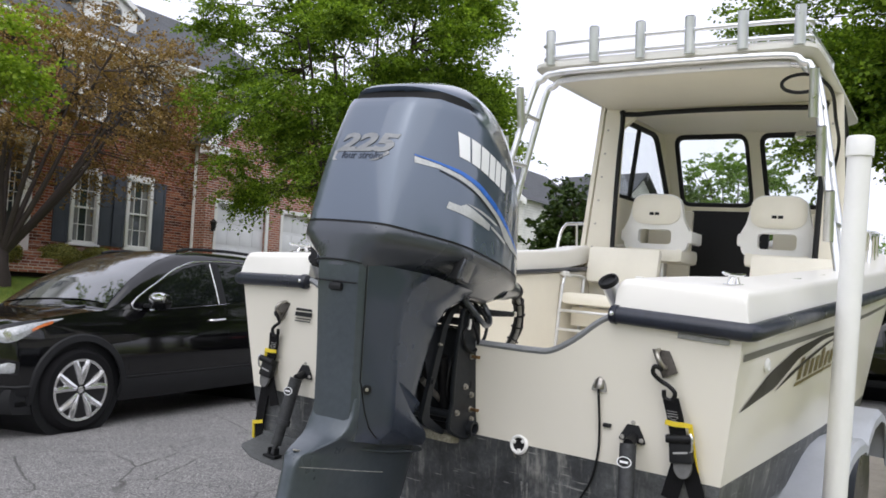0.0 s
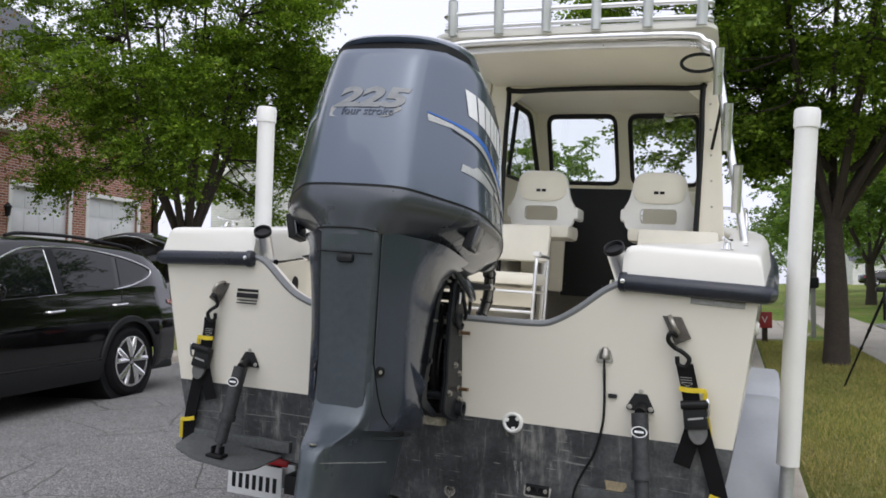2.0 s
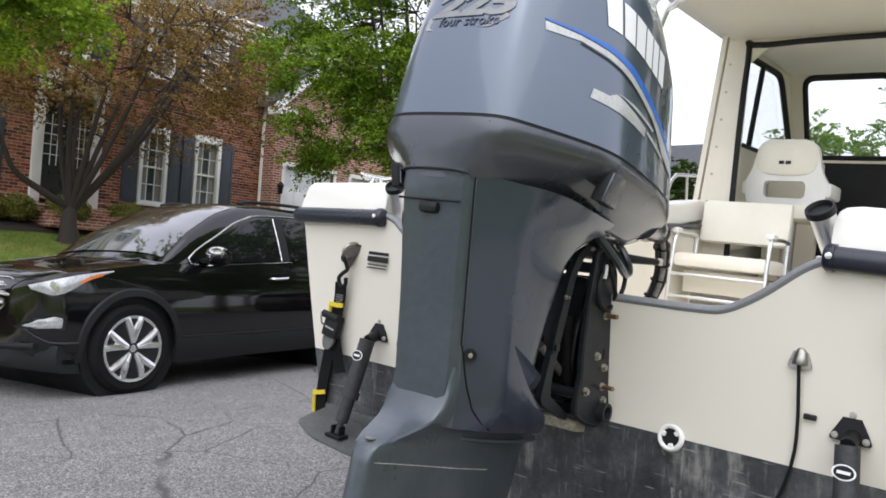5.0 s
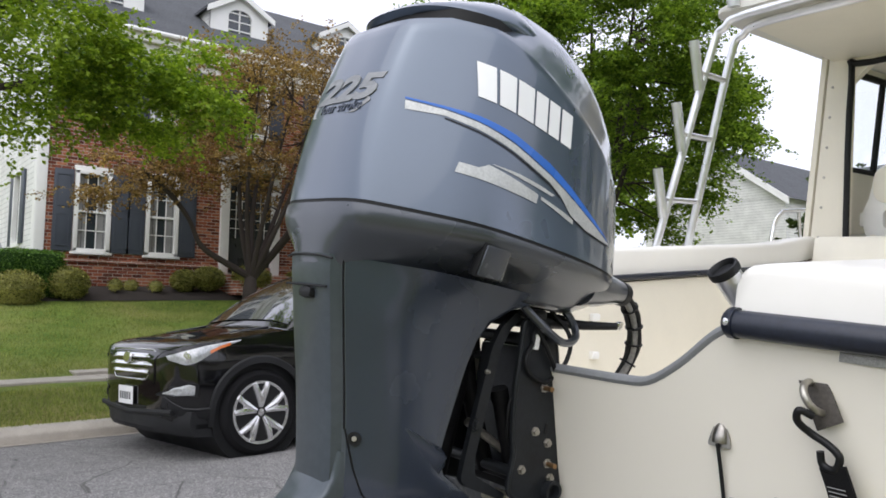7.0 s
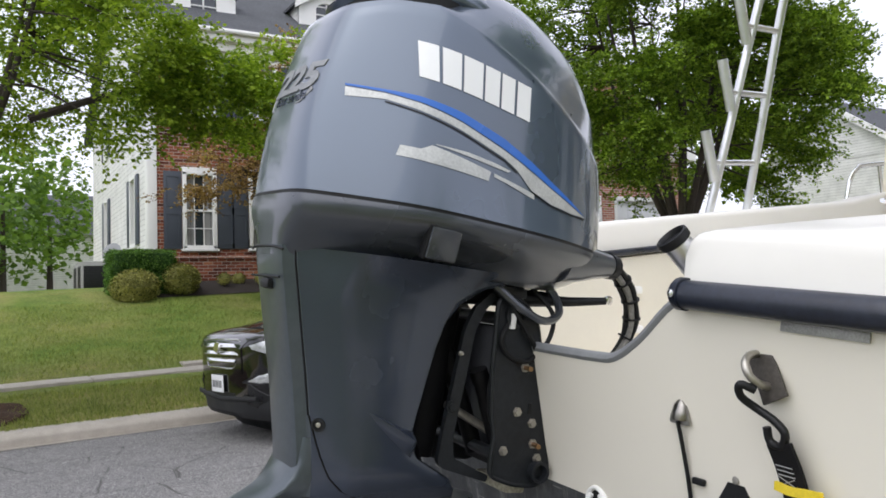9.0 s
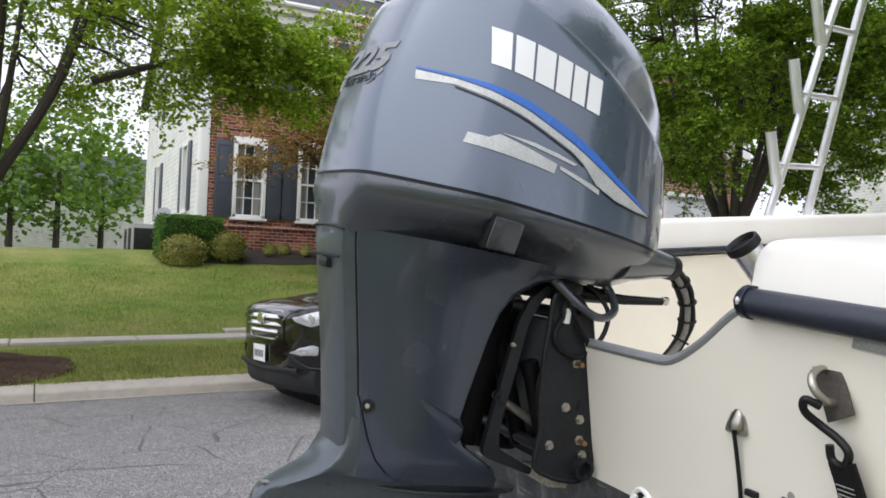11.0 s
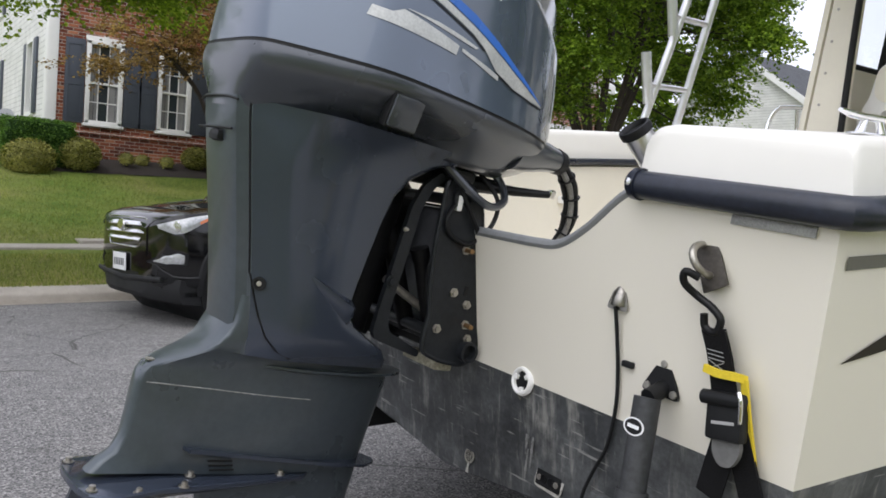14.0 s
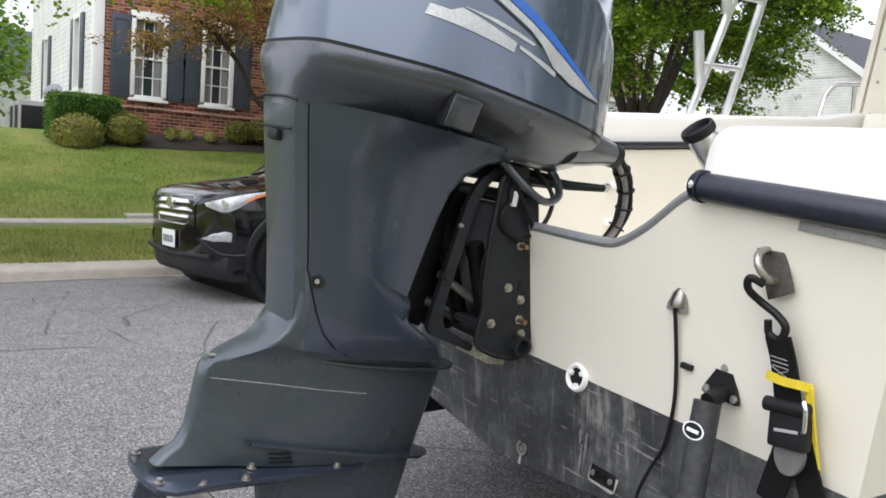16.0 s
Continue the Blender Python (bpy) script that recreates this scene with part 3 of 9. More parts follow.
part("transom", transom_face(tr_out, 0.0, 0.07), HULL, boat)
low_out = [(side_at(0, PAINT), PAINT - 0.001), (side_at(0, -0.5), -0.5), (side_at(0, chine(0)), chine(0)), (0.5, -0.70), (0, -0.77), (-0.5, -0.70), (-side_at(0, chine(0)), chine(0)), (-side_at(0, -0.5), -0.5), (-side_at(0, PAINT), PAINT - 0.001)]
part("transom_bottom", transom_face(low_out, 0.001, 0.071), BOTTOM, boat, "grey bottom paint on the transom, streaked and scuffed")
part("notch_trim", tube(soft_path([(x, 0.012 + rake(z), z + 0.003) for x, z in NOTCH], 4), 0.0135, 10, flat=1.25), GREYTRIM, boat, "grey rubber edge trim round the motor notch")

# gunwale caps: a wide lid along each side, returning across the transom beside the notch


def cap_inner(y):
    return float(np.interp(y, [0, 0.35, 0.7, 3.4, 5.5, 6.7], [0.72, 0.72, 0.93, 0.96, 0.75, 0.05]))


def cap_half():
    rings = []
    for y in [0.0, 0.004, 0.012, 0.025, 0.2, 0.45, 0.62, 0.8, 1.4, 2.2, 3.0, 3.4, 4.2, 5.0, 5.7, 6.3, 6.75]:
        o, s, i = beam(y), sheer(y), cap_inner(y)
        top = s + 0.146
        k = {0.0: 0.0, 0.004: 0.55, 0.012: 0.85}.get(y, 1.0)
        r = 0.022
        lid = top - r * (1 - k)
        ring = [(o + 0.004, s + 0.02), (o + 0.004, s + 0.05), (o - 0.008, lid - 0.022), (o - 0.013, lid - 0.009), (o - 0.024, lid - 0.002), (o - 0.05, lid),
                (i + 0.05, lid + 0.012), (i + 0.018, lid + 0.008), (i + 0.006, lid), (i, lid - 0.016), (i, s + 0.04), (i, s + 0.02)]
        rings.append([(x, y - 0.018 + (0.016 * (z - s - 0.05) / 0.096 if y < 0.03 else 0.018), z) for x, z in ring])
    return loft(rings)


for cap in (cap_half(), mirror_x(cap_half())):
    part("gunwale_cap", cap, DECK, boat, "smooth off-white moulded gunwale cap")


def rub_rail(sign):
    pts = [(0.725 * sign, -0.026, 0.109), (1.13 * sign, -0.026, 0.096), (1.158 * sign, -0.018, 0.095), (1.17 * sign, 0.01, 0.096)]
    pts += [((beam(y) + 0.014) * sign, y, sheer(y) + 0.022) for y in (0.4, 1.0, 1.8, 2.8, 3.6, 4.4, 5.1, 5.7, 6.2, 6.6, 6.9)]
    return tube(pts, 0.029, 14)


for sgn in (1, -1):
    rail = part("rub_rail", rub_rail(sgn), RUBBER, boat, "thick dark navy rubber rub rail, scuffed")
    part("end_cap", lathe([(0.0, -0.004), (0.027, 0), (0.033, 0.008), (0.033, 0.024), (0.0, 0.024)], 16, along((0.712 * sgn, -0.026, 0.110), (0.9 * sgn, -0.026, 0.104))), RUBBER, rail)
    part("screw", lathe([(0.008, 0), (0.008, 0.004), (0.0, 0.006)], 10, along((0.728 * sgn, -0.058, 0.113), (0.728 * sgn, -0.1, 0.115))), CHROME, rail)

# cockpit liner: floor, inner sides, the splash well's walls
for sgn in (1, -1):
    inner = [(0.94, 0.06), (0.965, 0.06), (0.94, -0.42), (0.915, -0.42)]
    part("cockpit_side", loft([[(x * sgn, y, z + (0.055 * y if k < 2 else 0)) for k, (x, z) in enumerate(inner)] for y in (0.16, 1.0, 2.0, 3.4)]), INNER, boat)
    part("coaming_lip", tube([(0.925 * sgn, y, 0.085 + 0.055 * y) for y in (0.65, 1.2, 2, 2.7, 3.3)], 0.016, 8), RUBBER, boat)
    part("corner_wall", loft([[(0.72 * sgn, 0.13, 0.09), (0.72 * sgn, 0.13, -0.42), (0.735 * sgn, 0.13, -0.42), (0.735 * sgn, 0.13, 0.09)], [(0.72 * sgn, 0.40, 0.115), (0.72 * sgn, 0.40, -0.42), (0.735 * sgn, 0.40, -0.42), (0.735 * sgn, 0.40, 0.115)], [(0.93 * sgn, 0.66, 0.13), (0.93 * sgn, 0.66, -0.42), (0.945 * sgn, 0.67, -0.42), (0.945 * sgn, 0.67, 0.13)]]), INNER, boat)
for y, z in ((1.35, -0.02), (1.35, -0.20)):
    part("liner_clip", slab(-0.915, y, z, 0.03, 0.05, 0.035, 0.008), WHITE, boat, "small white plastic clip")
part("cockpit_floor", slab(0, 1.82, -0.435, 1.86, 3.3, 0.03, 0.005), INNER, boat)
part("foredeck", loft([[(-cap_inner(y) - 0.02, y, sheer(y) + 0.12), (0, y, sheer(y) + 0.2), (cap_inner(y) + 0.02, y, sheer(y) + 0.12), (cap_inner(y) + 0.02, y, sheer(y) + 0.08), (-cap_inner(y) - 0.02, y, sheer(y) + 0.08)] for y in (4.55, 5.0, 5.6, 6.2, 6.7)]), DECK, boat)

# pilothouse
cabin = thing("pilothouse", "cream pilothouse with black-gasketed windows and an open back", "boat cabin", (0, 3.9, 0.3), CABIN)
AFT, FORE = 3.42, 4.56
OPEN = [(-0.70, 0.10), (-0.70, 1.50), (-0.58, 1.61), (0.66, 1.61), (0.78, 1.50), (0.78, 0.10)]
OUT = [(-0.96, 0.10), (-0.84, 1.70), (-0.82, 1.73), (0.84, 1.73), (0.86, 1.70), (0.98, 0.10)]
part("aft_bulkhead", frame_bar(OUT, OPEN, "y", AFT, AFT + 0.05), INNER, cabin)
part("opening_gasket", tube(soft_path([(x, AFT - 0.004, z) for x, z in OPEN], 5), 0.020, 8), BLACK, cabin, "black rubber gasket round the cabin opening")
for x0, x1 in ((-0.95, -0.83), (0.85, 0.97)):
    for k in range(7):
        z = 0.35 + 0.19 * k
        t = (z - 0.1) / 1.6
        xx = (x0 + 0.045 + 0.10 * t) if x0 < 0 else (x1 - 0.045 - 0.10 * t)
        part("screw", lathe([(0.009, 0), (0.008, 0.004), (0.0, 0.005)], 8, along((xx, AFT - 0.001, z), (xx, 0, z))), STEEL, cabin)


def window_wall(name, poly, holes, at):
    """A wall drawn in its own x and y, with window openings, glass and gaskets. at puts it in place."""
    t = 0.035
    bm = bmesh.new()
    rims = []
    loops = [poly, *holes]
    edges = []
    for lp in loops:
        vs = [bm.verts.new((x, y, 0)) for x, y in lp]
        rims.append(vs)
        edges += [bm.edges.new((vs[i], vs[(i + 1) % len(vs)])) for i in range(len(vs))]
    bmesh.ops.triangle_fill(bm, use_beauty=True, use_dissolve=False, edges=edges)
    geo = bmesh.ops.extrude_face_region(bm, geom=bm.faces[:])
    bmesh.ops.translate(bm, verts=[v for v in geo["geom"] if isinstance(v, bmesh.types.BMVert)], vec=(0, 0, t))
    bm.verts.index_update()
    shape = ([tuple(v.co) for v in bm.verts], [tuple(v.index for v in f.verts) for f in bm.faces])
    bm.free()
    wall = part(name, xf(shape, at), INNER, cabin)
    for h in holes:
        part("gasket", xf(tube([(x, y, t / 2) for x, y in h], 0.024, 8, closed=True), at), BLACK, wall, "black rubber window gasket")
        pane = part("pane", xf(prism(h, "z", t / 2 - 0.003, t / 2 + 0.003), at), PANE, wall, "clear cabin window glass", smooth=0)
        pane.visible_shadow = False
    return wall


front_holes = [round_poly([(-0.66, 1.085), (-0.015, 1.085), (-0.02, 1.66), (-0.645, 1.66)], 0.08), round_poly([(0.115, 1.085), (0.72, 1.085), (0.70, 1.66), (0.10, 1.66)], 0.08)]
window_wall("windscreen_wall", [(-0.775, 0.93), (0.775, 0.93), (0.745, 1.70), (-0.745, 1.70)], front_holes, Matrix(((1, 0, 0, 0), (0, -0.70, -1, 5.77), (0, 1, 0, 0), (0, 0, 0, 1))))
side_hole = round_poly([(AFT + 0.10, 1.02), (4.97, 1.02), (4.44, 1.65), (AFT + 0.10, 1.65)], 0.09)
for sgn in (1, -1):
    lean = math.atan(0.075)
    m = Matrix(((-0.095 * sgn, -0.075 * sgn, sgn * 1.0, (0.985 + 0.095 * AFT) * sgn), (1, 0, 0, 0), (0, 1, 0, 0), (0, 0, 0, 1)))
    wall = window_wall("side_wall", [(AFT, 0.12), (5.2, 0.42), (5.16, 0.96), (4.56, 1.70), (AFT, 1.70)], [side_hole], m)
    part("window_divider", xf(slab(4.10, 1.335, 0.017, 0.035, 0.63, 0.03, 0.004), m), BLACK, wall)

# companionway bulkhead below the windows; a black slab paints the opening's inner shade
part("dash_shelf", slab(0.0, 4.83, 0.965, 1.50, 0.56, 0.03, 0.006), INNER, cabin)
part("helm_console", slab(0.55, 4.52, 0.65, 0.54, 0.10, 0.62, 0.02), INNER, cabin)
part("port_console", slab(-0.60, 4.52, 0.50, 0.40, 0.08, 0.94, 0.02), INNER, cabin)
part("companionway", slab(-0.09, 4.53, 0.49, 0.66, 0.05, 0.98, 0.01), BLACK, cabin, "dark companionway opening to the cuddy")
part("cabin_floor", slab(0, 3.9, -0.40, 1.84, 1.1, 0.03, 0.004), INNER, cabin)

# hardtop roof
roof_out = [(-0.93, 2.25), (-0.97, 2.6), (-0.93, 4.6), (0.86, 4.6), (0.90, 2.6), (0.895, 2.25)]
rr = round_poly(roof_out, 0.14, 5)
part("hardtop", loft([[(x * 0.97 + 0.005, y, 1.69 + 0.012 * (y - 2.2)) for x, y in rr], [(x, y, 1.698 + 0.012 * (y - 2.2)) for x, y in rr], [(x, y, 1.722 + 0.012 * (y - 2.2)) for x, y in rr], [(x * 0.96, y * 0.985 + 0.05, 1.742 + 0.012 * (y - 2.2)) for x, y in rr]]), DECK, cabin, "off-white moulded hardtop")
part("headliner", slab(0.0, 3.99, 1.688, 1.50, 1.10, 0.02, 0.004), INNER, cabin)
part("under_beam", slab(0.01, 2.95, 1.668, 1.66, 0.95, 0.03, 0.008), INNER, cabin)

# rocket launcher row on the hardtop's back edge
rocket = thing("rod_holder_rack", "aluminium rod holder rack with six tubes on the hardtop edge", "rod rack", (0, 2.25, 1.74), CABIN)
for k in range(6):
    x = -0.775 + 0.317 * k
    part("rod_tube", cat(tube([(x, 2.20, 1.92), (x, 2.235, 1.70)], 0.032, 14)), ALU, rocket)
    part("bore", lathe([(0.026, 0), (0.026, 0.004)], 14, along((x, 2.1997, 1.9205), (x, 2.19, 2.0))), BLACK, rocket)
for z, y in ((1.842, 2.22), (1.755, 2.24)):
    part("rail", tube(soft_path([(-0.84, y + 0.10, z), (-0.80, y + 0.02, z), (-0.4, y + 0.005, z + 0.004), (0.4, y + 0.005, z + 0.004), (0.82, y + 0.02, z), (0.86, y + 0.10, z)], 5), 0.015, 10), ALU, rocket)
for sgn in (1, -1):
    part("side_rail", tube([(0.85 * sgn, 2.3, 1.80), (0.87 * sgn, 3.0, 1.80), (0.87 * sgn, 3.0, 1.75)], 0.013, 8), ALU, rocket)

# radar arch legs: two pipes a side that carry the hardtop's back edge, with rungs and rod tubes
arch = thing("radar_arch", "bright aluminium pipe arch with rungs and clamped rod tubes", "radar arch", (0, 2.3, 0.3), CABIN)
A_LO, A_HI = (1.13, 2.08, 0.30), (0.90, 2.24, 1.50)
B_LO, B_HI = (1.13, 2.38, 0.32), (0.90, 2.42, 1.50)
for sgn in (1, -1):
    for lo, hi, yb in ((A_LO, A_HI, 2.42), (B_LO, B_HI, 2.60)):
        pts = soft_path([lo, tuple(np.array(lo) * 0.55 + np.array(hi) * 0.45), (hi[0], hi[1], hi[2]), (hi[0] - 0.07, hi[1], hi[2] + 0.10), (hi[0] - 0.20, hi[1], 1.645), (0.0, hi[1], 1.655)], 6)
        part("arch_pipe", tube([(p[0] * sgn, p[1], p[2]) for p in pts], 0.022, 12), ALU, arch)
        part("foot", lathe([(0.045, 0), (0.045, 0.008), (0.03, 0.03), (0.024, 0.05)], 14, Matrix.Translation((lo[0] * sgn, lo[1], lo[2] - 0.02))), CHROME, arch)
    for k, t in enumerate((0.30, 0.60, 0.88)):
        a = np.array(A_LO) * (1 - t) + np.array(A_HI) * t
        b = np.array(B_LO) * (1 - t) + np.array(B_HI) * t
        a[0], b[0] = a[0] * sgn, b[0] * sgn
        part("rung", rod(tuple(a), tuple(b), 0.016), ALU, arch)
        c = a + np.array((-0.005 * sgn, -0.085, 0.0))
        part("rod_tube", cat(tube([tuple(c + np.array((0, 0.03, -0.10))), tuple(c + np.array((0, -0.035, 0.16)))], 0.027, 14), rod(tuple(a), tuple(c), 0.014)), ALU, arch)
        part("bore", lathe([(0.022, 0), (0.022, 0.003)], 12, along(tuple(c + np.array((0, -0.0352, 0.1605))), tuple(c + np.array((0, -0.07, 0.30))))), BLACK, arch)

# ---- outboard motor (its own coordinates, trimmed up about the boat's x axis and steered a little) ----
HEAD = pose(-0.04, 0, 0, 0, 0, 4.8)
MOTOR = BOAT @ pose(0.012, 0, 0, -9.5, 0, 0) @ HEAD
motor = thing("outboard_motor", "blue-grey 225 horsepower outboard motor hung on the transom", "outboard motor", (0, -0.35, -1.25), MOTOR)
LOW = Matrix.Translation((0, -0.02, 0.016))
CLAMP = HEAD.inverted() @ Matrix.Translation((-0.022, -0.006, 0.012))
STEER = HEAD.inverted() @ Matrix.Translation((0.0, -0.035, 0.012))
WIRES = Matrix.Translation((0.0, -0.02, 0.022))


def placed(m):
    """A part() whose shapes are given in the coordinates of m."""
    def put(name, shape, material, parent, label="", smooth=38):
        return part(name, xf(shape, m), material, parent, label, smooth)
    return put


low, clamp, steered, wired = [placed(m) for m in (LOW, CLAMP, STEER, WIRES)]


def oval(ya, yf, hw, z, n=56, p=2.8, nose=None):
    """A horizontal section: back and front ends, half width, squareness."""
    c, h = (ya + yf) / 2, (yf - ya) / 2
    out = []
    for k in range(n):
        w = 2 * math.pi * k / n
        s, q = math.sin(w), math.cos(w)
        e = 2 / (p if s < 0 or nose is None else nose)
        out.append((hw * math.copysign(abs(q) ** (2 / p), q), c + h * math.copysign(abs(s) ** e, s), z))
    return out


def corner_cut(pts, times=2):
    """Rounds an open line of pairs off, its ends kept."""
    for _ in range(times):
        out = [pts[0]]
        for a, b in zip(pts, pts[1:]):
            out += [(a[0] * 0.75 + b[0] * 0.25, a[1] * 0.75 + b[1] * 0.25), (a[0] * 0.25 + b[0] * 0.75, a[1] * 0.25 + b[1] * 0.75)]
        pts = out + [pts[-1]]
    return pts


def cowl_half(u):
    """The starboard half of a section, from the back's middle round to the nose. u runs from the seam, 0, to the crease, 1."""
    t = 0.45 * u
    ya, yf, hw = -0.6895 - 0.0367 * t + 0.398 * t * t, 0.2218 + 0.1054 * t - 0.2348 * t * t, 0.3375 - 0.1288 * t + 0.0549 * t * t
    pts = [(0.0, ya), (0.2 * hw, ya), (0.40 * hw, ya + 0.008), (0.52 * hw, ya + 0.033), (0.86 * hw, ya + 0.179), (0.955 * hw, ya + 0.25), (0.988 * hw, ya + 0.33)]
    c, h = (ya + yf) / 2, (yf - ya) / 2
    pts += [(hw * (1 - s ** 2.09) ** (1 / 3.3), c + h * s) for s in (0.0, 0.16, 0.32, 0.46, 0.58, 0.69, 0.78, 0.86, 0.92, 0.965, 0.99)]
    return corner_cut(pts + [(0.0, yf)])


def seam_z(y):
    return 0.247 - 0.04 * (y + 0.69)


def crest(y):
    """Height of the crease that ends the cowl's sides."""
    return float(np.interp(y, [-0.70, -0.62, -0.53, -0.43, -0.32, -0.155, -0.02, 0.06, 0.12, 0.18, 0.24], [0.664, 0.678, 0.702, 0.70, 0.664, 0.598, 0.53, 0.488, 0.462, 0.442, 0.43]))


def settle(y, u):
    return seam_z(y) + u * (crest(y) - seam_z(y))


def up_of(y, z):
    return max(0.0, min(1.0, (z - seam_z(y)) / (crest(y) - seam_z(y))))


def cowl_x(y, z, lift=0.0022):
    """The cowl's side at a place along its length."""
    half = cowl_half(up_of(y, z))
    return float(np.interp(y, [p[1] for p in half], [p[0] for p in half])) + lift


def cowl_back(x, z, lift=0.0022):
    half = [p for p in cowl_half(up_of(-0.66, z)) if p[1] < -0.35]
    return float(np.interp(abs(x), [p[0] for p in half], [p[1] for p in half])) - lift


def side_skin(upper, lower, sign=1, n=20, rows=3):
    """A thin film on the cowl's side between two lines of (y, z)."""
    def pick(line, t):
        return [float(np.interp(t, np.linspace(0, 1, len(line)), [p[k] for p in line])) for k in (0, 1)]
    rings = []
    for i in range(n + 1):
        a, b = pick(upper, i / n), pick(lower, i / n)
        ring = []
        for j in range(rows + 1):
            y, z = [a[k] + (b[k] - a[k]) * j / rows for k in (0, 1)]
            ring.append((sign * cowl_x(y, z), y, z))
        rings.append(ring)
    return loft(rings, closed=False)


def round_about(half, f=1.0, hub=-0.25):
    """A whole section from its half, drawn in towards the hub."""
    ring = half + [(-x, y) for x, y in reversed(half[1:-1])]
    return [(x * f, hub + (y - hub) * f) for x, y in ring]


cowl_rings = [[(x, y, settle(y, u)) for x, y in round_about(cowl_half(u))] for u in (0, 0.06, 0.16, 0.28, 0.4, 0.52, 0.64, 0.76, 0.87, 0.95, 1.0)]
edge = cowl_half(1.0)
cowl_rings.append([(x, y, crest(y) + 0.004) for x, y in round_about(edge, 0.992)])
cowl_rings.append([(x, y, crest(y) + 0.016) for x, y in round_about(edge, 0.972)])
TOP_Y = [-0.64, -0.56, -0.46, -0.41, -0.36, -0.30, -0.16, -0.03, 0.06, 0.12, 0.18, 0.24]
for f, zs in ((0.93, [0.676, 0.694, 0.714, 0.716, 0.712, 0.70, 0.656, 0.61, 0.585, 0.572, 0.566, 0.56]),
              (0.87, [0.677, 0.694, 0.715, 0.724, 0.732, 0.732, 0.70, 0.665, 0.648, 0.642, 0.64, 0.638]),
              (0.78, [0.678, 0.694, 0.712, 0.73, 0.758, 0.775, 0.757, 0.727, 0.71, 0.702, 0.698, 0.69]),
              (0.66, [0.69, 0.694, 0.71, 0.735, 0.785, 0.815, 0.802, 0.774, 0.752, 0.742, 0.73, 0.72]),
              (0.50, [0.70, 0.70, 0.71, 0.735, 0.80, 0.845, 0.834, 0.806, 0.782, 0.77, 0.76, 0.75]),
              (0.30, [0.71, 0.71, 0.715, 0.735, 0.80, 0.858, 0.850, 0.826, 0.80, 0.79, 0.78, 0.77]),
              (0.08, [0.72, 0.72, 0.73, 0.75, 0.80, 0.862, 0.858, 0.83, 0.81, 0.80, 0.79, 0.78])):
    cowl_rings.append([(x, y, float(np.interp(y, TOP_Y, zs))) for x, y in round_about(edge, f)])
top_cowl = part("top_cowl", loft(cowl_rings), COWL, motor, "glossy metallic blue-grey top cowl", smooth=40)
lid_rows = [(0.742, -0.572, 0.06, 0.236), (0.750, -0.583, 0.08, 0.243), (0.760, -0.574, 0.08, 0.243), (0.778, -0.537, 0.06, 0.238), (0.80, -0.489, 0.04, 0.222), (0.822, -0.440, 0.0, 0.195), (0.842, -0.392, -0.04, 0.158), (0.857, -0.352, -0.09, 0.11), (0.866, -0.312, -0.16, 0.055)]


def lid_drop(shape):
    """The lid runs down into the cowl towards the nose."""
    return [(x * (1 - 0.30 * max(0.0, y + 0.36)), y, z - 0.62 * max(0.0, y + 0.36) ** 1.35) for x, y, z in shape[0]], shape[1]


lid = part("air_intake_lid", lid_drop(loft([oval(a, f, h, z, n=72, p=2.6) for z, a, f, h in lid_rows])), COWL, motor, "raised blue-grey air intake lid", smooth=50)
part("intake_slot", lid_drop(loft([oval(-0.560, -0.2, 0.228, z, p=2.6) for z in (0.66, 0.748)])), BLACK, lid, "black air intake gap under the lid")
pan_rows = [(0.098, -0.681, 0.10, 0.172), (0.112, -0.682, 0.135, 0.190), (0.128, -0.684, 0.165, 0.213), (0.145, -0.6865, 0.188, 0.241), (0.160, -0.689, 0.203, 0.270), (0.174, -0.691, 0.212, 0.297), (0.187, -0.6925, 0.218, 0.316), (0.200, -0.694, 0.222, 0.330), (0.214, -0.695, 0.2245, 0.3375), (0.228, -0.694, 0.2245, 0.3395), (0.238, -0.6925, 0.223, 0.3385)]
FOOT = cowl_half(0.0)


def pan_ring(z, ya, yf, hw):
    """Like the cowl's foot, drawn in, fuller towards the nose."""
    a, f, w = FOOT[0][1], FOOT[-1][1], max(p[0] for p in FOOT)
    tilt = max(0.0, (z - 0.10) / 0.143)
    out = []
    for x, y in round_about(FOOT):
        q = ya + (y - a) * (yf - ya) / (f - a)
        full = min(1.0, max(0.0, (y + 0.35) / 0.4))
        k = hw + (0.3385 - hw) * 0.45 * full
        out.append((x * k / w, q, z - 0.04 * (q + 0.69) * tilt))
    return out


pan = part("bottom_cowl", loft([pan_ring(*r) for r in pan_rows]), PAN, motor, "dark grey lower cowl", smooth=50)
part("seam", loft([pan_ring(z, -0.688, 0.219, 0.3345) for z in (0.236, 0.250)]), BLACK, pan)
for sgn in (1, -1):
    m = pose(0.305 * sgn, -0.393, 0.163, 0, 16 * sgn, 0)
    latch = part("cowl_latch", cat(xf(slab(0, 0, 0, 0.026, 0.080, 0.074, 0.006), m)), PAN, pan, "square cowl latch")
    part("gap", cat(xf(slab(-0.0055, 0, 0, 0.026, 0.087, 0.081, 0.003), m)), BLACK, latch)

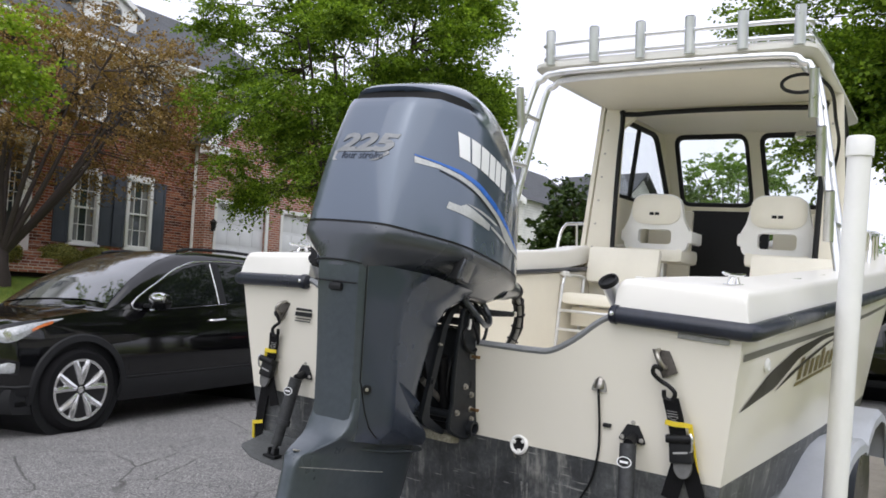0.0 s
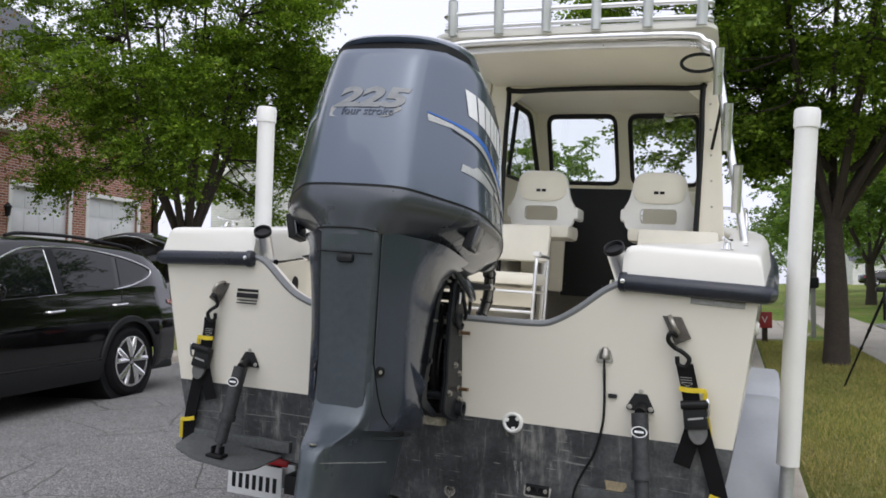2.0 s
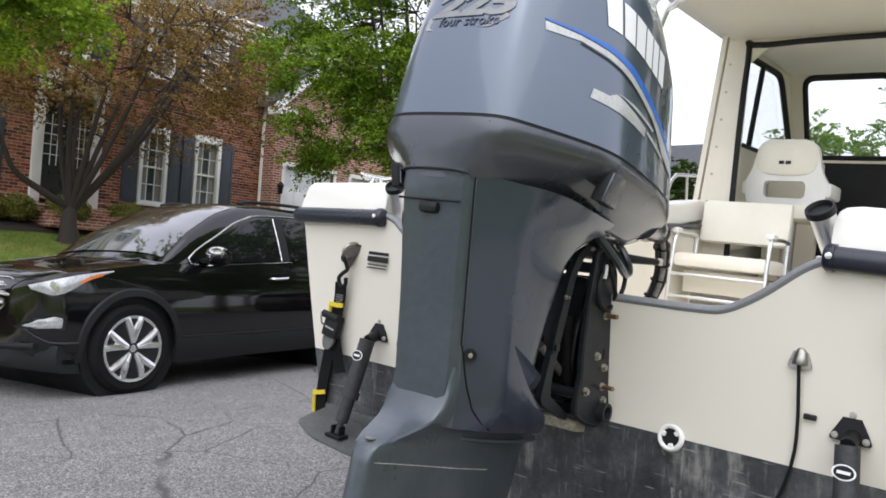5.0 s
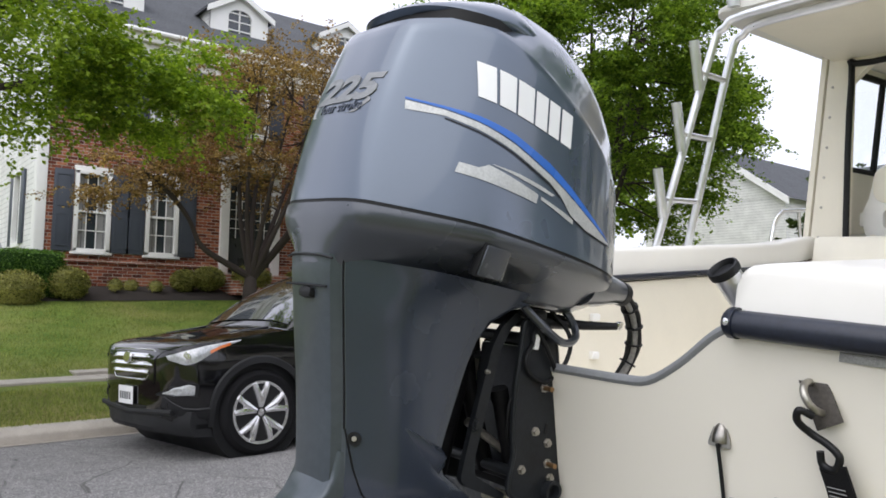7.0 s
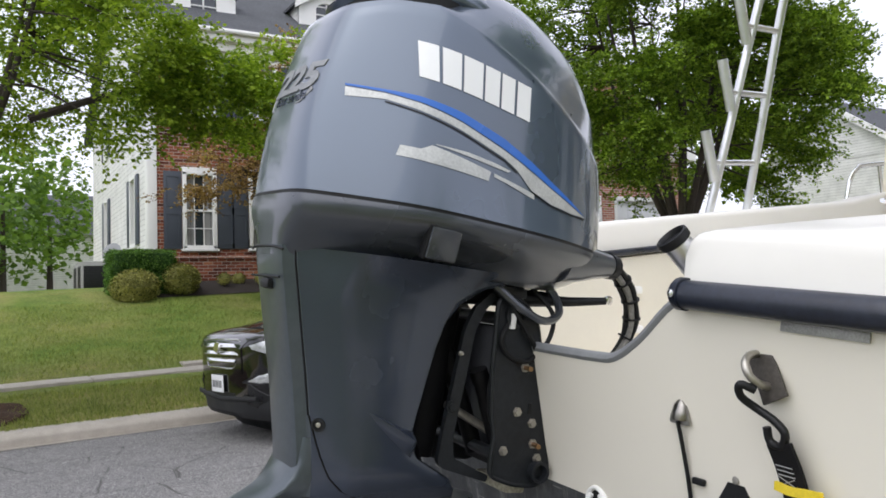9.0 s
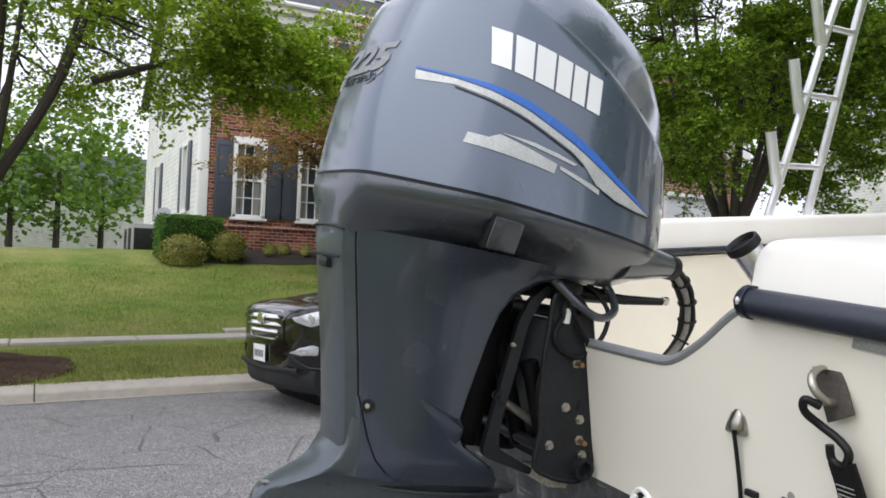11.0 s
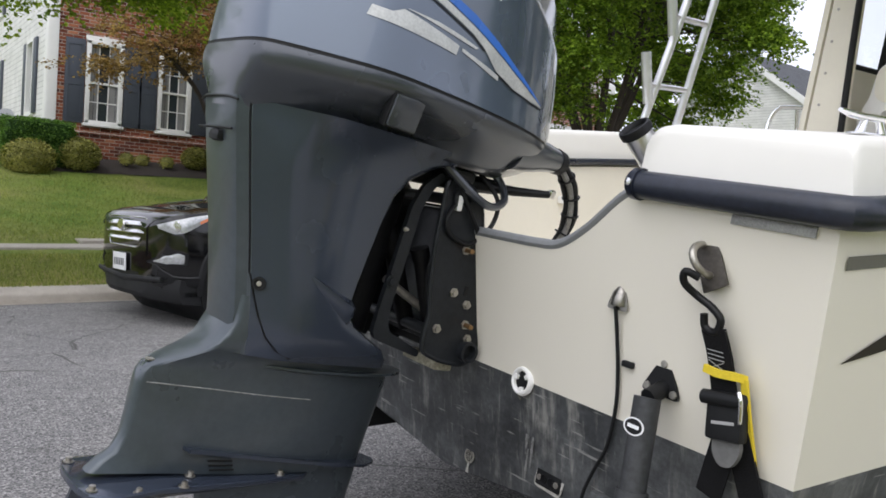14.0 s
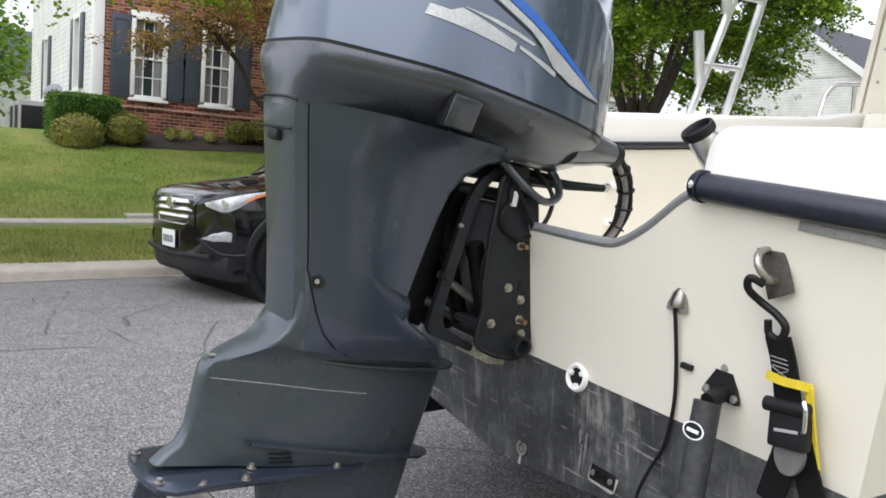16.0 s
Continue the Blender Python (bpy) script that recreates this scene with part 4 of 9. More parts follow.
# midsection cover: narrow flat back panel that widens to the sides, cut away in front
leg_rows = [(0.105, -0.664, 0.02, 0.235, 0.100), (0.085, -0.660, -0.08, 0.215, 0.100), (0.06, -0.656, -0.145, 0.195, 0.099), (0.02, -0.646, -0.20, 0.180, 0.098), (-0.03, -0.634, -0.232, 0.170, 0.097), (-0.10, -0.617, -0.248, 0.163, 0.095), (-0.18, -0.597, -0.262, 0.160, 0.093), (-0.26, -0.579, -0.278, 0.160, 0.092), (-0.325, -0.566, -0.288, 0.160, 0.091), (-0.365, -0.558, -0.262, 0.160, 0.090), (-0.395, -0.554, -0.205, 0.158, 0.089), (-0.42, -0.55, -0.155, 0.152, 0.088), (-0.445, -0.548, -0.13, 0.142, 0.086), (-0.468, -0.545, -0.12, 0.125, 0.084)]


def leg_ring(z, ya, yf, hw, back):
    back *= 0.86
    mid = ya + 0.17
    k = float(np.interp(z, [-0.05, 0.02, 0.06, 0.105], [1.0, 1.1, 1.45, 2.0]))
    pts = [(back - 0.02, ya), (back - 0.004, ya + 0.005), (back, ya + 0.018), (back + 0.004, ya + 0.03), (back + 0.012, ya + 0.036), (back + 0.5 * (hw - back), ya + 0.036 + 0.038 * k), (back + 0.8 * (hw - back), ya + 0.036 + 0.062 * k), (back + 0.94 * (hw - back), ya + 0.036 + 0.082 * k), (hw, ya + 0.036 + 0.106 * k), (hw + 0.002, (mid + yf) / 2), (hw, yf - 0.035), (hw - 0.006, yf - 0.012), (hw - 0.02, yf), (hw - 0.04, yf - 0.004), (hw - 0.055, yf - 0.03)]
    return [(x, y, z) for x, y in pts] + [(-x, y, z) for x, y in reversed(pts)]


SEAM = plain("seam_shadow_gap", (0.006, 0.006, 0.007), 0.7, var=0.1, spec=0.2)


def leg_at(z):
    rows = sorted(leg_rows)
    return [float(np.interp(z, [r[0] for r in rows], [r[q] for r in rows])) for q in (1, 2, 3, 4)]


def leg_x(y, z):
    """The cover's side at a place along its length."""
    ring = leg_ring(z, *leg_at(z))[3:11]
    return float(np.interp(y, [p[1] for p in ring], [p[0] for p in ring]))


cover = low("leg_cover", loft([leg_ring(*r) for r in leg_rows]), LEG, motor, "blue-grey midsection cover", smooth=32)
# the back panel is cast in one with the casing below
cover.data.materials.append(GEAR)
for p in cover.data.polygons:
    if all(v % 30 <= 4 or v % 30 >= 25 for v in p.vertices):
        p.material_index = 1
low("leg_core", loft([oval(a, f, h, z, n=28, p=3) for z, a, f, h in ((0.10, -0.5, -0.02, 0.15), (0.0, -0.5, -0.17, 0.115), (-0.15, -0.45, -0.21, 0.105), (-0.30, -0.42, -0.235, 0.10), (-0.44, -0.42, -0.16, 0.10))]), INSIDE, motor, "black swivel housing inside the cover")
for sgn in (1, -1):
    low("panel_seam", tube([(sgn * (0.86 * leg_at(z)[3] + 0.009), leg_at(z)[0] + 0.0325, z) for z in np.linspace(0.10, -0.278, 12)], 0.0022, 6), SEAM, cover)
    low("panel_seam", tube([(sgn * (leg_x(y, z) + 0.0005), y, z) for y, z in ((-0.541, -0.278), (-0.526, -0.32), (-0.506, -0.37), (-0.48, -0.419), (-0.455, -0.444), (-0.417, -0.460))], 0.0022, 6), SEAM, cover)
    fin = loft([[((leg_x(y, za) - 0.002) * sgn, y, za), ((leg_x(y, zb) + out) * sgn, y + 0.004, zb), ((leg_x(y, zb) + 0.75 * out) * sgn, y + 0.002, (zb + zc) / 2), ((leg_x(y, zc) - 0.002) * sgn, y, zc)]
                for y, za, zb, zc, out in ((-0.432, -0.250, -0.252, -0.256, -0.001), (-0.40, -0.261, -0.268, -0.285, 0.006), (-0.36, -0.276, -0.288, -0.318, 0.013), (-0.325, -0.289, -0.306, -0.345, 0.019), (-0.305, -0.297, -0.316, -0.358, 0.021), (-0.296, -0.30, -0.318, -0.362, 0.014))])
    low("cover_fin", fin, LEG, cover)
    bolt = low("cover_bolt", lathe([(0.016, 0), (0.016, 0.004), (0.011, 0.004), (0.010, -0.004), (0, -0.004)], 16, along(((leg_x(-0.521, -0.297) + 0.0015) * sgn, -0.521, -0.297), (0.22 * sgn, -0.60, -0.297))), BLACK, cover, "recessed black cover bolt")
    low("bolt_head", lathe([(0.006, -0.003), (0.006, 0.003), (0, 0.004)], 8, along(((leg_x(-0.521, -0.297) + 0.0015) * sgn, -0.521, -0.297), (0.22 * sgn, -0.60, -0.297))), STEEL, bolt)
low("panel_seam", tube([(-0.085, -0.6565, 0.030), (0, -0.6575, 0.030), (0.085, -0.6565, 0.030)], 0.003, 6), BLACK, cover)
low("panel_seam", tube(soft_path([(-0.095, -0.66, 0.094), (-0.05, -0.668, 0.099), (0.05, -0.668, 0.099), (0.095, -0.66, 0.094)], 4), 0.003, 6), BLACK, cover)
outlet = low("water_outlet", slab(0, -0.645, 0.014, 0.052, 0.03, 0.026, 0.011), BLACK, cover, "black water outlet")
low("outlet_nipple", lathe([(0.013, 0), (0.015, 0.022), (0.008, 0.023), (0.008, 0.01)], 14, along((0.0, -0.634, 0.016), (0.0, -0.8, 0.02))), BLACK, outlet)

mid_rows = [(-0.33, -0.548, -0.34, 0.078), (-0.365, -0.5475, -0.32, 0.082), (-0.394, -0.548, -0.29, 0.086), (-0.425, -0.561, -0.22, 0.091), (-0.450, -0.576, -0.14, 0.094), (-0.468, -0.600, -0.09, 0.095), (-0.485, -0.634, -0.06, 0.093), (-0.503, -0.673, -0.035, 0.089), (-0.520, -0.703, -0.025, 0.085), (-0.536, -0.715, -0.025, 0.082), (-0.56, -0.719, -0.03, 0.079), (-0.62, -0.721, -0.04, 0.075), (-0.68, -0.724, -0.05, 0.070), (-0.72, -0.738, -0.055, 0.066), (-0.742, -0.765, -0.06, 0.062), (-0.765, -0.785, -0.065, 0.058)]


def gear_ring(z, ya, yf, hw):
    """Flat sides that meet in a narrow bevelled ridge at the back; wide where it takes up the leg."""
    w = float(np.interp(z, [-0.75, -0.545, -0.52, -0.485, -0.45, -0.42], [0.022, 0.026, 0.034, 0.055, 0.076, 0.084]))
    span = yf - ya
    pts = [(0.0, ya), (w - 0.010, ya + 0.001), (w - 0.002, ya + 0.005), (w + 0.003, ya + 0.014), (max(w + 0.008, 0.62 * hw), ya + 0.24 * span), (max(w + 0.009, 0.9 * hw), ya + 0.42 * span), (hw, ya + 0.58 * span), (0.97 * hw, ya + 0.72 * span), (0.8 * hw, ya + 0.86 * span), (0.5 * hw, ya + 0.955 * span), (0.2 * hw, ya + 0.993 * span), (0.0, yf)]
    return [(x, y, z) for x, y in pts] + [(-x, y, z) for x, y in reversed(pts[1:-1])]


upper_case = low("upper_gearcase", loft([gear_ring(*r) for r in mid_rows]), GEAR, motor)
low("splash_plate", loft([oval(-0.50, a, h, z, n=36, p=2.2) for z, a, h in ((-0.504, -0.02, 0.088), (-0.497, 0.01, 0.108), (-0.491, 0.01, 0.108))]), GEAR, upper_case)
for sgn in (1, -1):
    ridge = []
    for y in np.linspace(-0.70, -0.30, 9):
        z = -0.556 - 0.035 * (y + 0.70)
        r = [float(np.interp(z, [q[0] for q in sorted(mid_rows)], [q[k] for q in sorted(mid_rows)])) for k in (1, 2, 3)]
        ring = gear_ring(z, *r)[1:7]
        ridge.append((sgn * (float(np.interp(y, [p[1] for p in ring], [p[0] for p in ring])) + 0.0003), float(y), z))
    low("casting_line", tube(ridge, 0.0014, 6), plain("scuffed_bare_edge", (0.30, 0.30, 0.29), 0.6, 0.2, var=0.5, scale=40), upper_case, "pale scuffed casting line")
low("zinc_cap", lathe([(0.012, 0), (0.012, 0.003), (0, 0.004)], 12, Matrix.Translation((0, -0.69, -0.512))), STEEL, upper_case)


def plate_outline(pts):
    return pts + [(-x, y) for x, y in reversed(pts) if abs(x) > 1e-6]


lower_plate = plate_outline([(0.0, -0.815), (0.06, -0.812), (0.105, -0.80), (0.128, -0.765), (0.122, -0.66), (0.10, -0.45), (0.072, -0.27), (0.03, -0.22)])
plate = low("cavitation_plate", loft([[(x * s, y, z - 0.012 * (y < -0.7)) for x, y in lower_plate] for z, s in ((-0.781, 0.97), (-0.777, 1.0), (-0.770, 1.0), (-0.767, 0.96))]), LEG, motor, "anti-ventilation plate with worn edges")
upper_plate = plate_outline([(0.0, -0.60), (0.066, -0.58), (0.078, -0.40), (0.082, -0.20), (0.07, -0.08), (0.03, -0.02), (0.0, -0.005)])
low("upper_plate", loft([[(x, y, z - 0.09 * (y + 0.56)) for x, y in upper_plate] for z in (-0.710, -0.702)]), LEG, plate)
for x, y in ((0.085, -0.79), (0.112, -0.70), (0.110, -0.60), (-0.085, -0.79), (-0.112, -0.70), (0.05, -0.56), (0.062, -0.33)):
    low("plate_bolt", lathe([(0.012, 0), (0.012, 0.003), (0.007, 0.003), (0.007, 0.012), (0, 0.013)], 10, Matrix.Translation((x, y, -0.768 - 0.01 * (y < -0.68)))), STEEL, plate)
for k in range(3):
    low("vent_slot", slab(0.0635, -0.50 + 0.004 * k, -0.728 - 0.011 * k, 0.004, 0.062, 0.004, 0.001), BLACK, upper_case)
low("trim_fin", loft([[(x, -0.80, -0.785), (x, -0.70, -0.785), (x, -0.735, -0.85), (x, -0.81, -0.845)] for x in (-0.006, 0.006)]), LEG, plate)
low_rows = [(-0.765, -0.62, -0.06, 0.052), (-0.80, -0.525, -0.062, 0.048), (-0.88, -0.503, -0.072, 0.045), (-0.95, -0.495, -0.088, 0.048), (-1.0, -0.49, -0.10, 0.05), (-1.06, -0.48, -0.13, 0.04), (-1.13, -0.45, -0.21, 0.022), (-1.20, -0.46, -0.32, 0.012), (-1.235, -0.47, -0.39, 0.007)]
gearcase = low("gearcase", loft([oval(a, f, h, z, n=36, p=2.1, nose=1.8) for z, a, f, h in low_rows]), GEAR, motor)
low("torpedo", lathe([(0.0, 0), (0.035, 0.02), (0.058, 0.07), (0.066, 0.15), (0.068, 0.30), (0.066, 0.42)], 28, along((0, -0.07, -1.015), (0, -1, -1.015))), GEAR, gearcase)
grate = low("water_grate", slab(0.0465, -0.235, -0.925, 0.008, 0.03, 0.115, 0.004), BLACK, gearcase, "black water intake grate")
for k in range(5):
    low("grate_bar", slab(0.049, -0.22, -0.885 - 0.02 * k, 0.006, 0.045, 0.004, 0.0015), GEAR, grate)
prop = low("propeller", cat(lathe([(0.066, 0), (0.064, 0.10), (0.060, 0.20), (0.066, 0.225), (0.060, 0.226), (0.052, 0.20), (0.045, 0.05), (0, 0.05)], 28, along((0, -0.492, -1.015), (0, -1, -1.015)))), PROPELLER, motor, "polished stainless three-bladed propeller")


def blade(turn):
    rings = []
    for k in range(8):
        t = k / 7
        r, chord, twist = 0.055 + 0.125 * t, 0.058 * math.sin(math.pi * (0.3 + 0.62 * t)) + 0.010, radians(52 - 26 * t)
        ring = []
        for j in range(7):
            s = (j / 6 - 0.5) * 2 * chord
            bow = 0.012 * (1 - (2 * j / 6 - 1) ** 2)
            ring.append((s * math.cos(twist), -0.60 - 0.05 * t + s * math.sin(twist) - bow, r))
        back = [(x, y - 0.004, z) for x, y, z in reversed(ring)]
        rings.append(ring + back)
    return xf(loft(rings), Matrix.Translation((0, 0, -1.015)) @ Matrix.Rotation(turn, 4, "Y"))


for k in range(3):
    low("blade", blade(radians(-22 + 120 * k)), PROPELLER, prop)

# clamp and swivel bracket
bracket = clamp("clamp_bracket", slab(0, 0.02, -0.20, 0.20, 0.05, 0.36, 0.01), BRACKET, motor, "worn black clamp bracket bolted to the transom")
side_plate = round_poly([(-0.095, 0.045), (-0.06, 0.06), (-0.015, 0.045), (0.03, 0.0), (0.058, -0.10), (0.09, -0.24), (0.112, -0.36), (0.112, -0.40), (0.075, -0.425), (0.0, -0.42), (-0.065, -0.40), (-0.068, -0.35), (-0.062, -0.30), (-0.078, -0.245), (-0.092, -0.13)], 0.02, 3)
for sgn in (1, -1):
    bp = clamp("bracket_plate", cat(prism(side_plate, "x", 0.155 * sgn, 0.172 * sgn), tube([(0.168 * sgn, y, z) for y, z in side_plate], 0.007, 6, closed=True)), BRACKET, bracket)
    clamp("pivot_ring", lathe([(0.034, 0), (0.034, 0.012), (0.022, 0.012), (0.02, 0.004), (0, 0.004)], 20, along((0.170 * sgn, -0.04, 0.012), (0.4 * sgn, -0.04, 0.012))), BRACKET, bp)
    clamp("pivot_tube", lathe([(0.028, 0), (0.028, 0.03), (0.02, 0.03), (0.018, 0.01), (0, 0.01)], 18, along((0.165 * sgn, 0.075, -0.385), (0.4 * sgn, 0.075, -0.385))), BRACKET, bp)
    for y, z, brass in ((0.005, -0.12, 1), (-0.005, -0.235, 0), (-0.035, -0.335, 0), (0.055, -0.315, 1), (0.072, -0.352, 0), (0.045, -0.262, 0)):
        b = clamp("bolt", cat(lathe([(0.013, 0), (0.013, 0.004), (0.009, 0.004), (0.009, 0.011), (0, 0.012)], 6, along((0.172 * sgn, y, z), (0.4 * sgn, y, z)))), STEEL, bp, "steel bolt head")
        if brass:
            clamp("stud", lathe([(0.0065, 0), (0.0065, 0.045), (0, 0.046)], 10, along((0.17 * sgn, y, z), (0.3 * sgn, y - 0.03, z))), plain("bronze_stud", (0.33, 0.20, 0.10), 0.4, 0.8, var=0.2, scale=20), b, "bronze threaded stud")
    clamp("slot", slab(0.1725 * sgn, 0.035, -0.225, 0.003, 0.012, 0.028, 0.004), BLACK, bp)
    arm_line = [(-0.10, 0.065), (-0.145, 0.02), (-0.168, -0.04), (-0.182, -0.16), (-0.198, -0.295), (-0.205, -0.372), (-0.19, -0.388), (-0.055, -0.422), (-0.05, -0.405), (-0.160, -0.362), (-0.168, -0.31), (-0.150, -0.16), (-0.138, -0.04), (-0.112, 0.02), (-0.08, 0.05)]
    arm = prism(round_poly(arm_line, 0.012, 3), "x", 0.124 * sgn, 0.142 * sgn)
    clamp("swivel_arm", arm, BRACKET, bracket)
clamp("tilt_ram", cat(rod((0.03, -0.03, -0.36), (0.02, -0.15, -0.10), 0.024), rod((0.02, -0.15, -0.10), (0.02, -0.19, 0.02), 0.012)), INSIDE, bracket)
clamp("trim_rod", rod((0.09, -0.03, -0.30), (0.09, -0.17, -0.235), 0.011), STEEL, bracket)
clamp("swivel_tube", rod((0, -0.16, 0.06), (0, -0.20, -0.38), 0.05, 16), INSIDE, bracket)
# inner works between the clamp plates: trim cylinder, cross bolts, ribbed stern plate, cable
clamp("stern_plate", slab(0, 0.052, -0.21, 0.30, 0.012, 0.40, 0.006), INSIDE, bracket)
for k in range(5):
    clamp("rib", slab(0.115, 0.03, -0.06 - 0.065 * k, 0.07, 0.04, 0.008, 0.002), BRACKET, bracket)
clamp("trim_cylinder", cat(rod((0.105, 0.0, -0.36), (0.105, -0.085, -0.16), 0.021, 14), rod((0.105, -0.08, -0.17), (0.105, -0.095, -0.14), 0.025, 14)), INSIDE, bracket, "black trim cylinder")
for y, z in ((-0.045, -0.345), (-0.06, 0.0)):
    clamp("cross_bolt", rod((-0.15, y, z), (0.15, y, z), 0.015, 12), BRACKET, bracket)
clamp("trim_hose", tube(soft_path([(0.125, -0.02, -0.10), (0.135, -0.07, -0.16), (0.13, -0.06, -0.25), (0.12, -0.02, -0.30)], 5), 0.006, 8), BLACK, bracket)
clamp("grease_nipple", lathe([(0.006, 0), (0.006, 0.006), (0.003, 0.007), (0.004, 0.014), (0, 0.015)], 8, along((0.142, -0.176, -0.10), (0.3, -0.176, -0.10))), STEEL, bracket)
clamp("arm_bolt", lathe([(0.017, 0), (0.017, 0.005), (0.010, 0.005), (0.010, 0.011), (0, 0.012)], 8, along((0.142, -0.183, -0.235), (0.3, -0.183, -0.235))), BRACKET, bracket)
clamp("anode", slab(0.06, 0.04, -0.437, 0.16, 0.06, 0.03, 0.008), plain("corroded_anode", (0.33, 0.31, 0.24), 0.85, var=0.4, scale=30, fine=120, relief=0.5), bracket, "crumbling corroded zinc anode")
steer = steered("steering_arm", cat(tube([(0.03, -0.12, 0.055), (0.05, 0.02, 0.058), (0.10, 0.12, 0.064)], [0.03, 0.027, 0.02], 12), slab(0.06, -0.01, 0.07, 0.12, 0.10, 0.03, 0.01)), BRACKET, motor)
steered("tie_bar", tube([(0.08, 0.05, 0.058), (0.14, 0.16, 0.064), (0.17, 0.26, 0.078)], [0.016, 0.013, 0.010], 12), BLACK, steer)
steered("ball_nut", lathe([(0.008, -0.012), (0.012, -0.007), (0.012, 0.008), (0.006, 0.012), (0, 0.012)], 12, Matrix.Translation((0.172, 0.268, 0.081))), CHROME, steer)
wired("wire_loop", tube(soft_path([(0.12, -0.10, 0.085), (0.19, -0.06, 0.02), (0.205, 0.0, -0.055), (0.195, 0.04, -0.085), (0.20, 0.07, -0.04), (0.19, 0.075, 0.02), (0.15, 0.03, 0.08)], 6), 0.0065, 8), BLACK, motor, "looped black wiring")
wired("wire_loop", tube(soft_path([(0.17, -0.14, 0.09), (0.215, -0.05, 0.02), (0.215, 0.03, -0.005), (0.20, 0.09, 0.02), (0.17, 0.09, 0.07), (0.14, 0.06, 0.10)], 6), 0.011, 8), PAN, motor, "grey flexible cable sheath")
wired("wire_loop", tube(soft_path([(0.185, -0.05, 0.0), (0.192, -0.085, -0.06), (0.192, -0.06, -0.10), (0.195, 0.0, -0.115), (0.19, 0.04, -0.09)], 6), 0.006, 8), BLACK, motor)
wired("plug", slab(0.19, -0.055, -0.015, 0.014, 0.016, 0.04, 0.004), WHITE, motor, "white electrical plug")
WRAP = plain("grey_cable_sheath", (0.20, 0.195, 0.18), 0.5, var=0.35, scale=40, fine=150, relief=0.4)
boot = part("cable_boot", tube([(0.225, 0.02, 0.180), (0.222, 0.09, 0.182), (0.215, 0.16, 0.186), (0.208, 0.225, 0.188)], [0.06, 0.054, 0.042, 0.033], 20), PAN, motor, "tapered grey cable outlet of the lower cowl")
part("collar", tube([(0.209, 0.218, 0.188), (0.207, 0.246, 0.186)], [0.036, 0.034], 18), BLACK, boot, "black rubber collar")
hose_line = soft_path([(0.208, 0.225, 0.188), (0.206, 0.265, 0.172), (0.20, 0.318, 0.13), (0.192, 0.35, 0.075), (0.178, 0.362, 0.01), (0.15, 0.335, -0.07), (0.11, 0.28, -0.12)], 6)
hose = part("cable_bundle", tube(hose_line, 0.014, 10), WRAP, motor, "bundle of grey cables tied together")
for k in range(5):
    a = 2 * math.pi * k / 5 + 0.4
    r = 0.0085 + 0.0012 * (k % 2)
    shift = Vector((0.0145 * math.cos(a), 0.0145 * math.sin(a) * 0.8, 0.0145 * math.sin(a) * 0.6))
    part("cable", tube([Vector(p) + shift * (1 + 0.12 * math.sin(i * 0.7 + 2 * k)) for i, p in enumerate(hose_line)], r, 8), WRAP if k % 3 else BLACK, hose)
for k in (9, 15, 20, 25):
    if k + 1 < len(hose_line):
        part("cable_tie", xf(lathe([(0.022, -0.003), (0.0265, -0.0025), (0.0265, 0.0025), (0.022, 0.003)], 14), along(hose_line[k], hose_line[k + 1])), BLACK, hose)

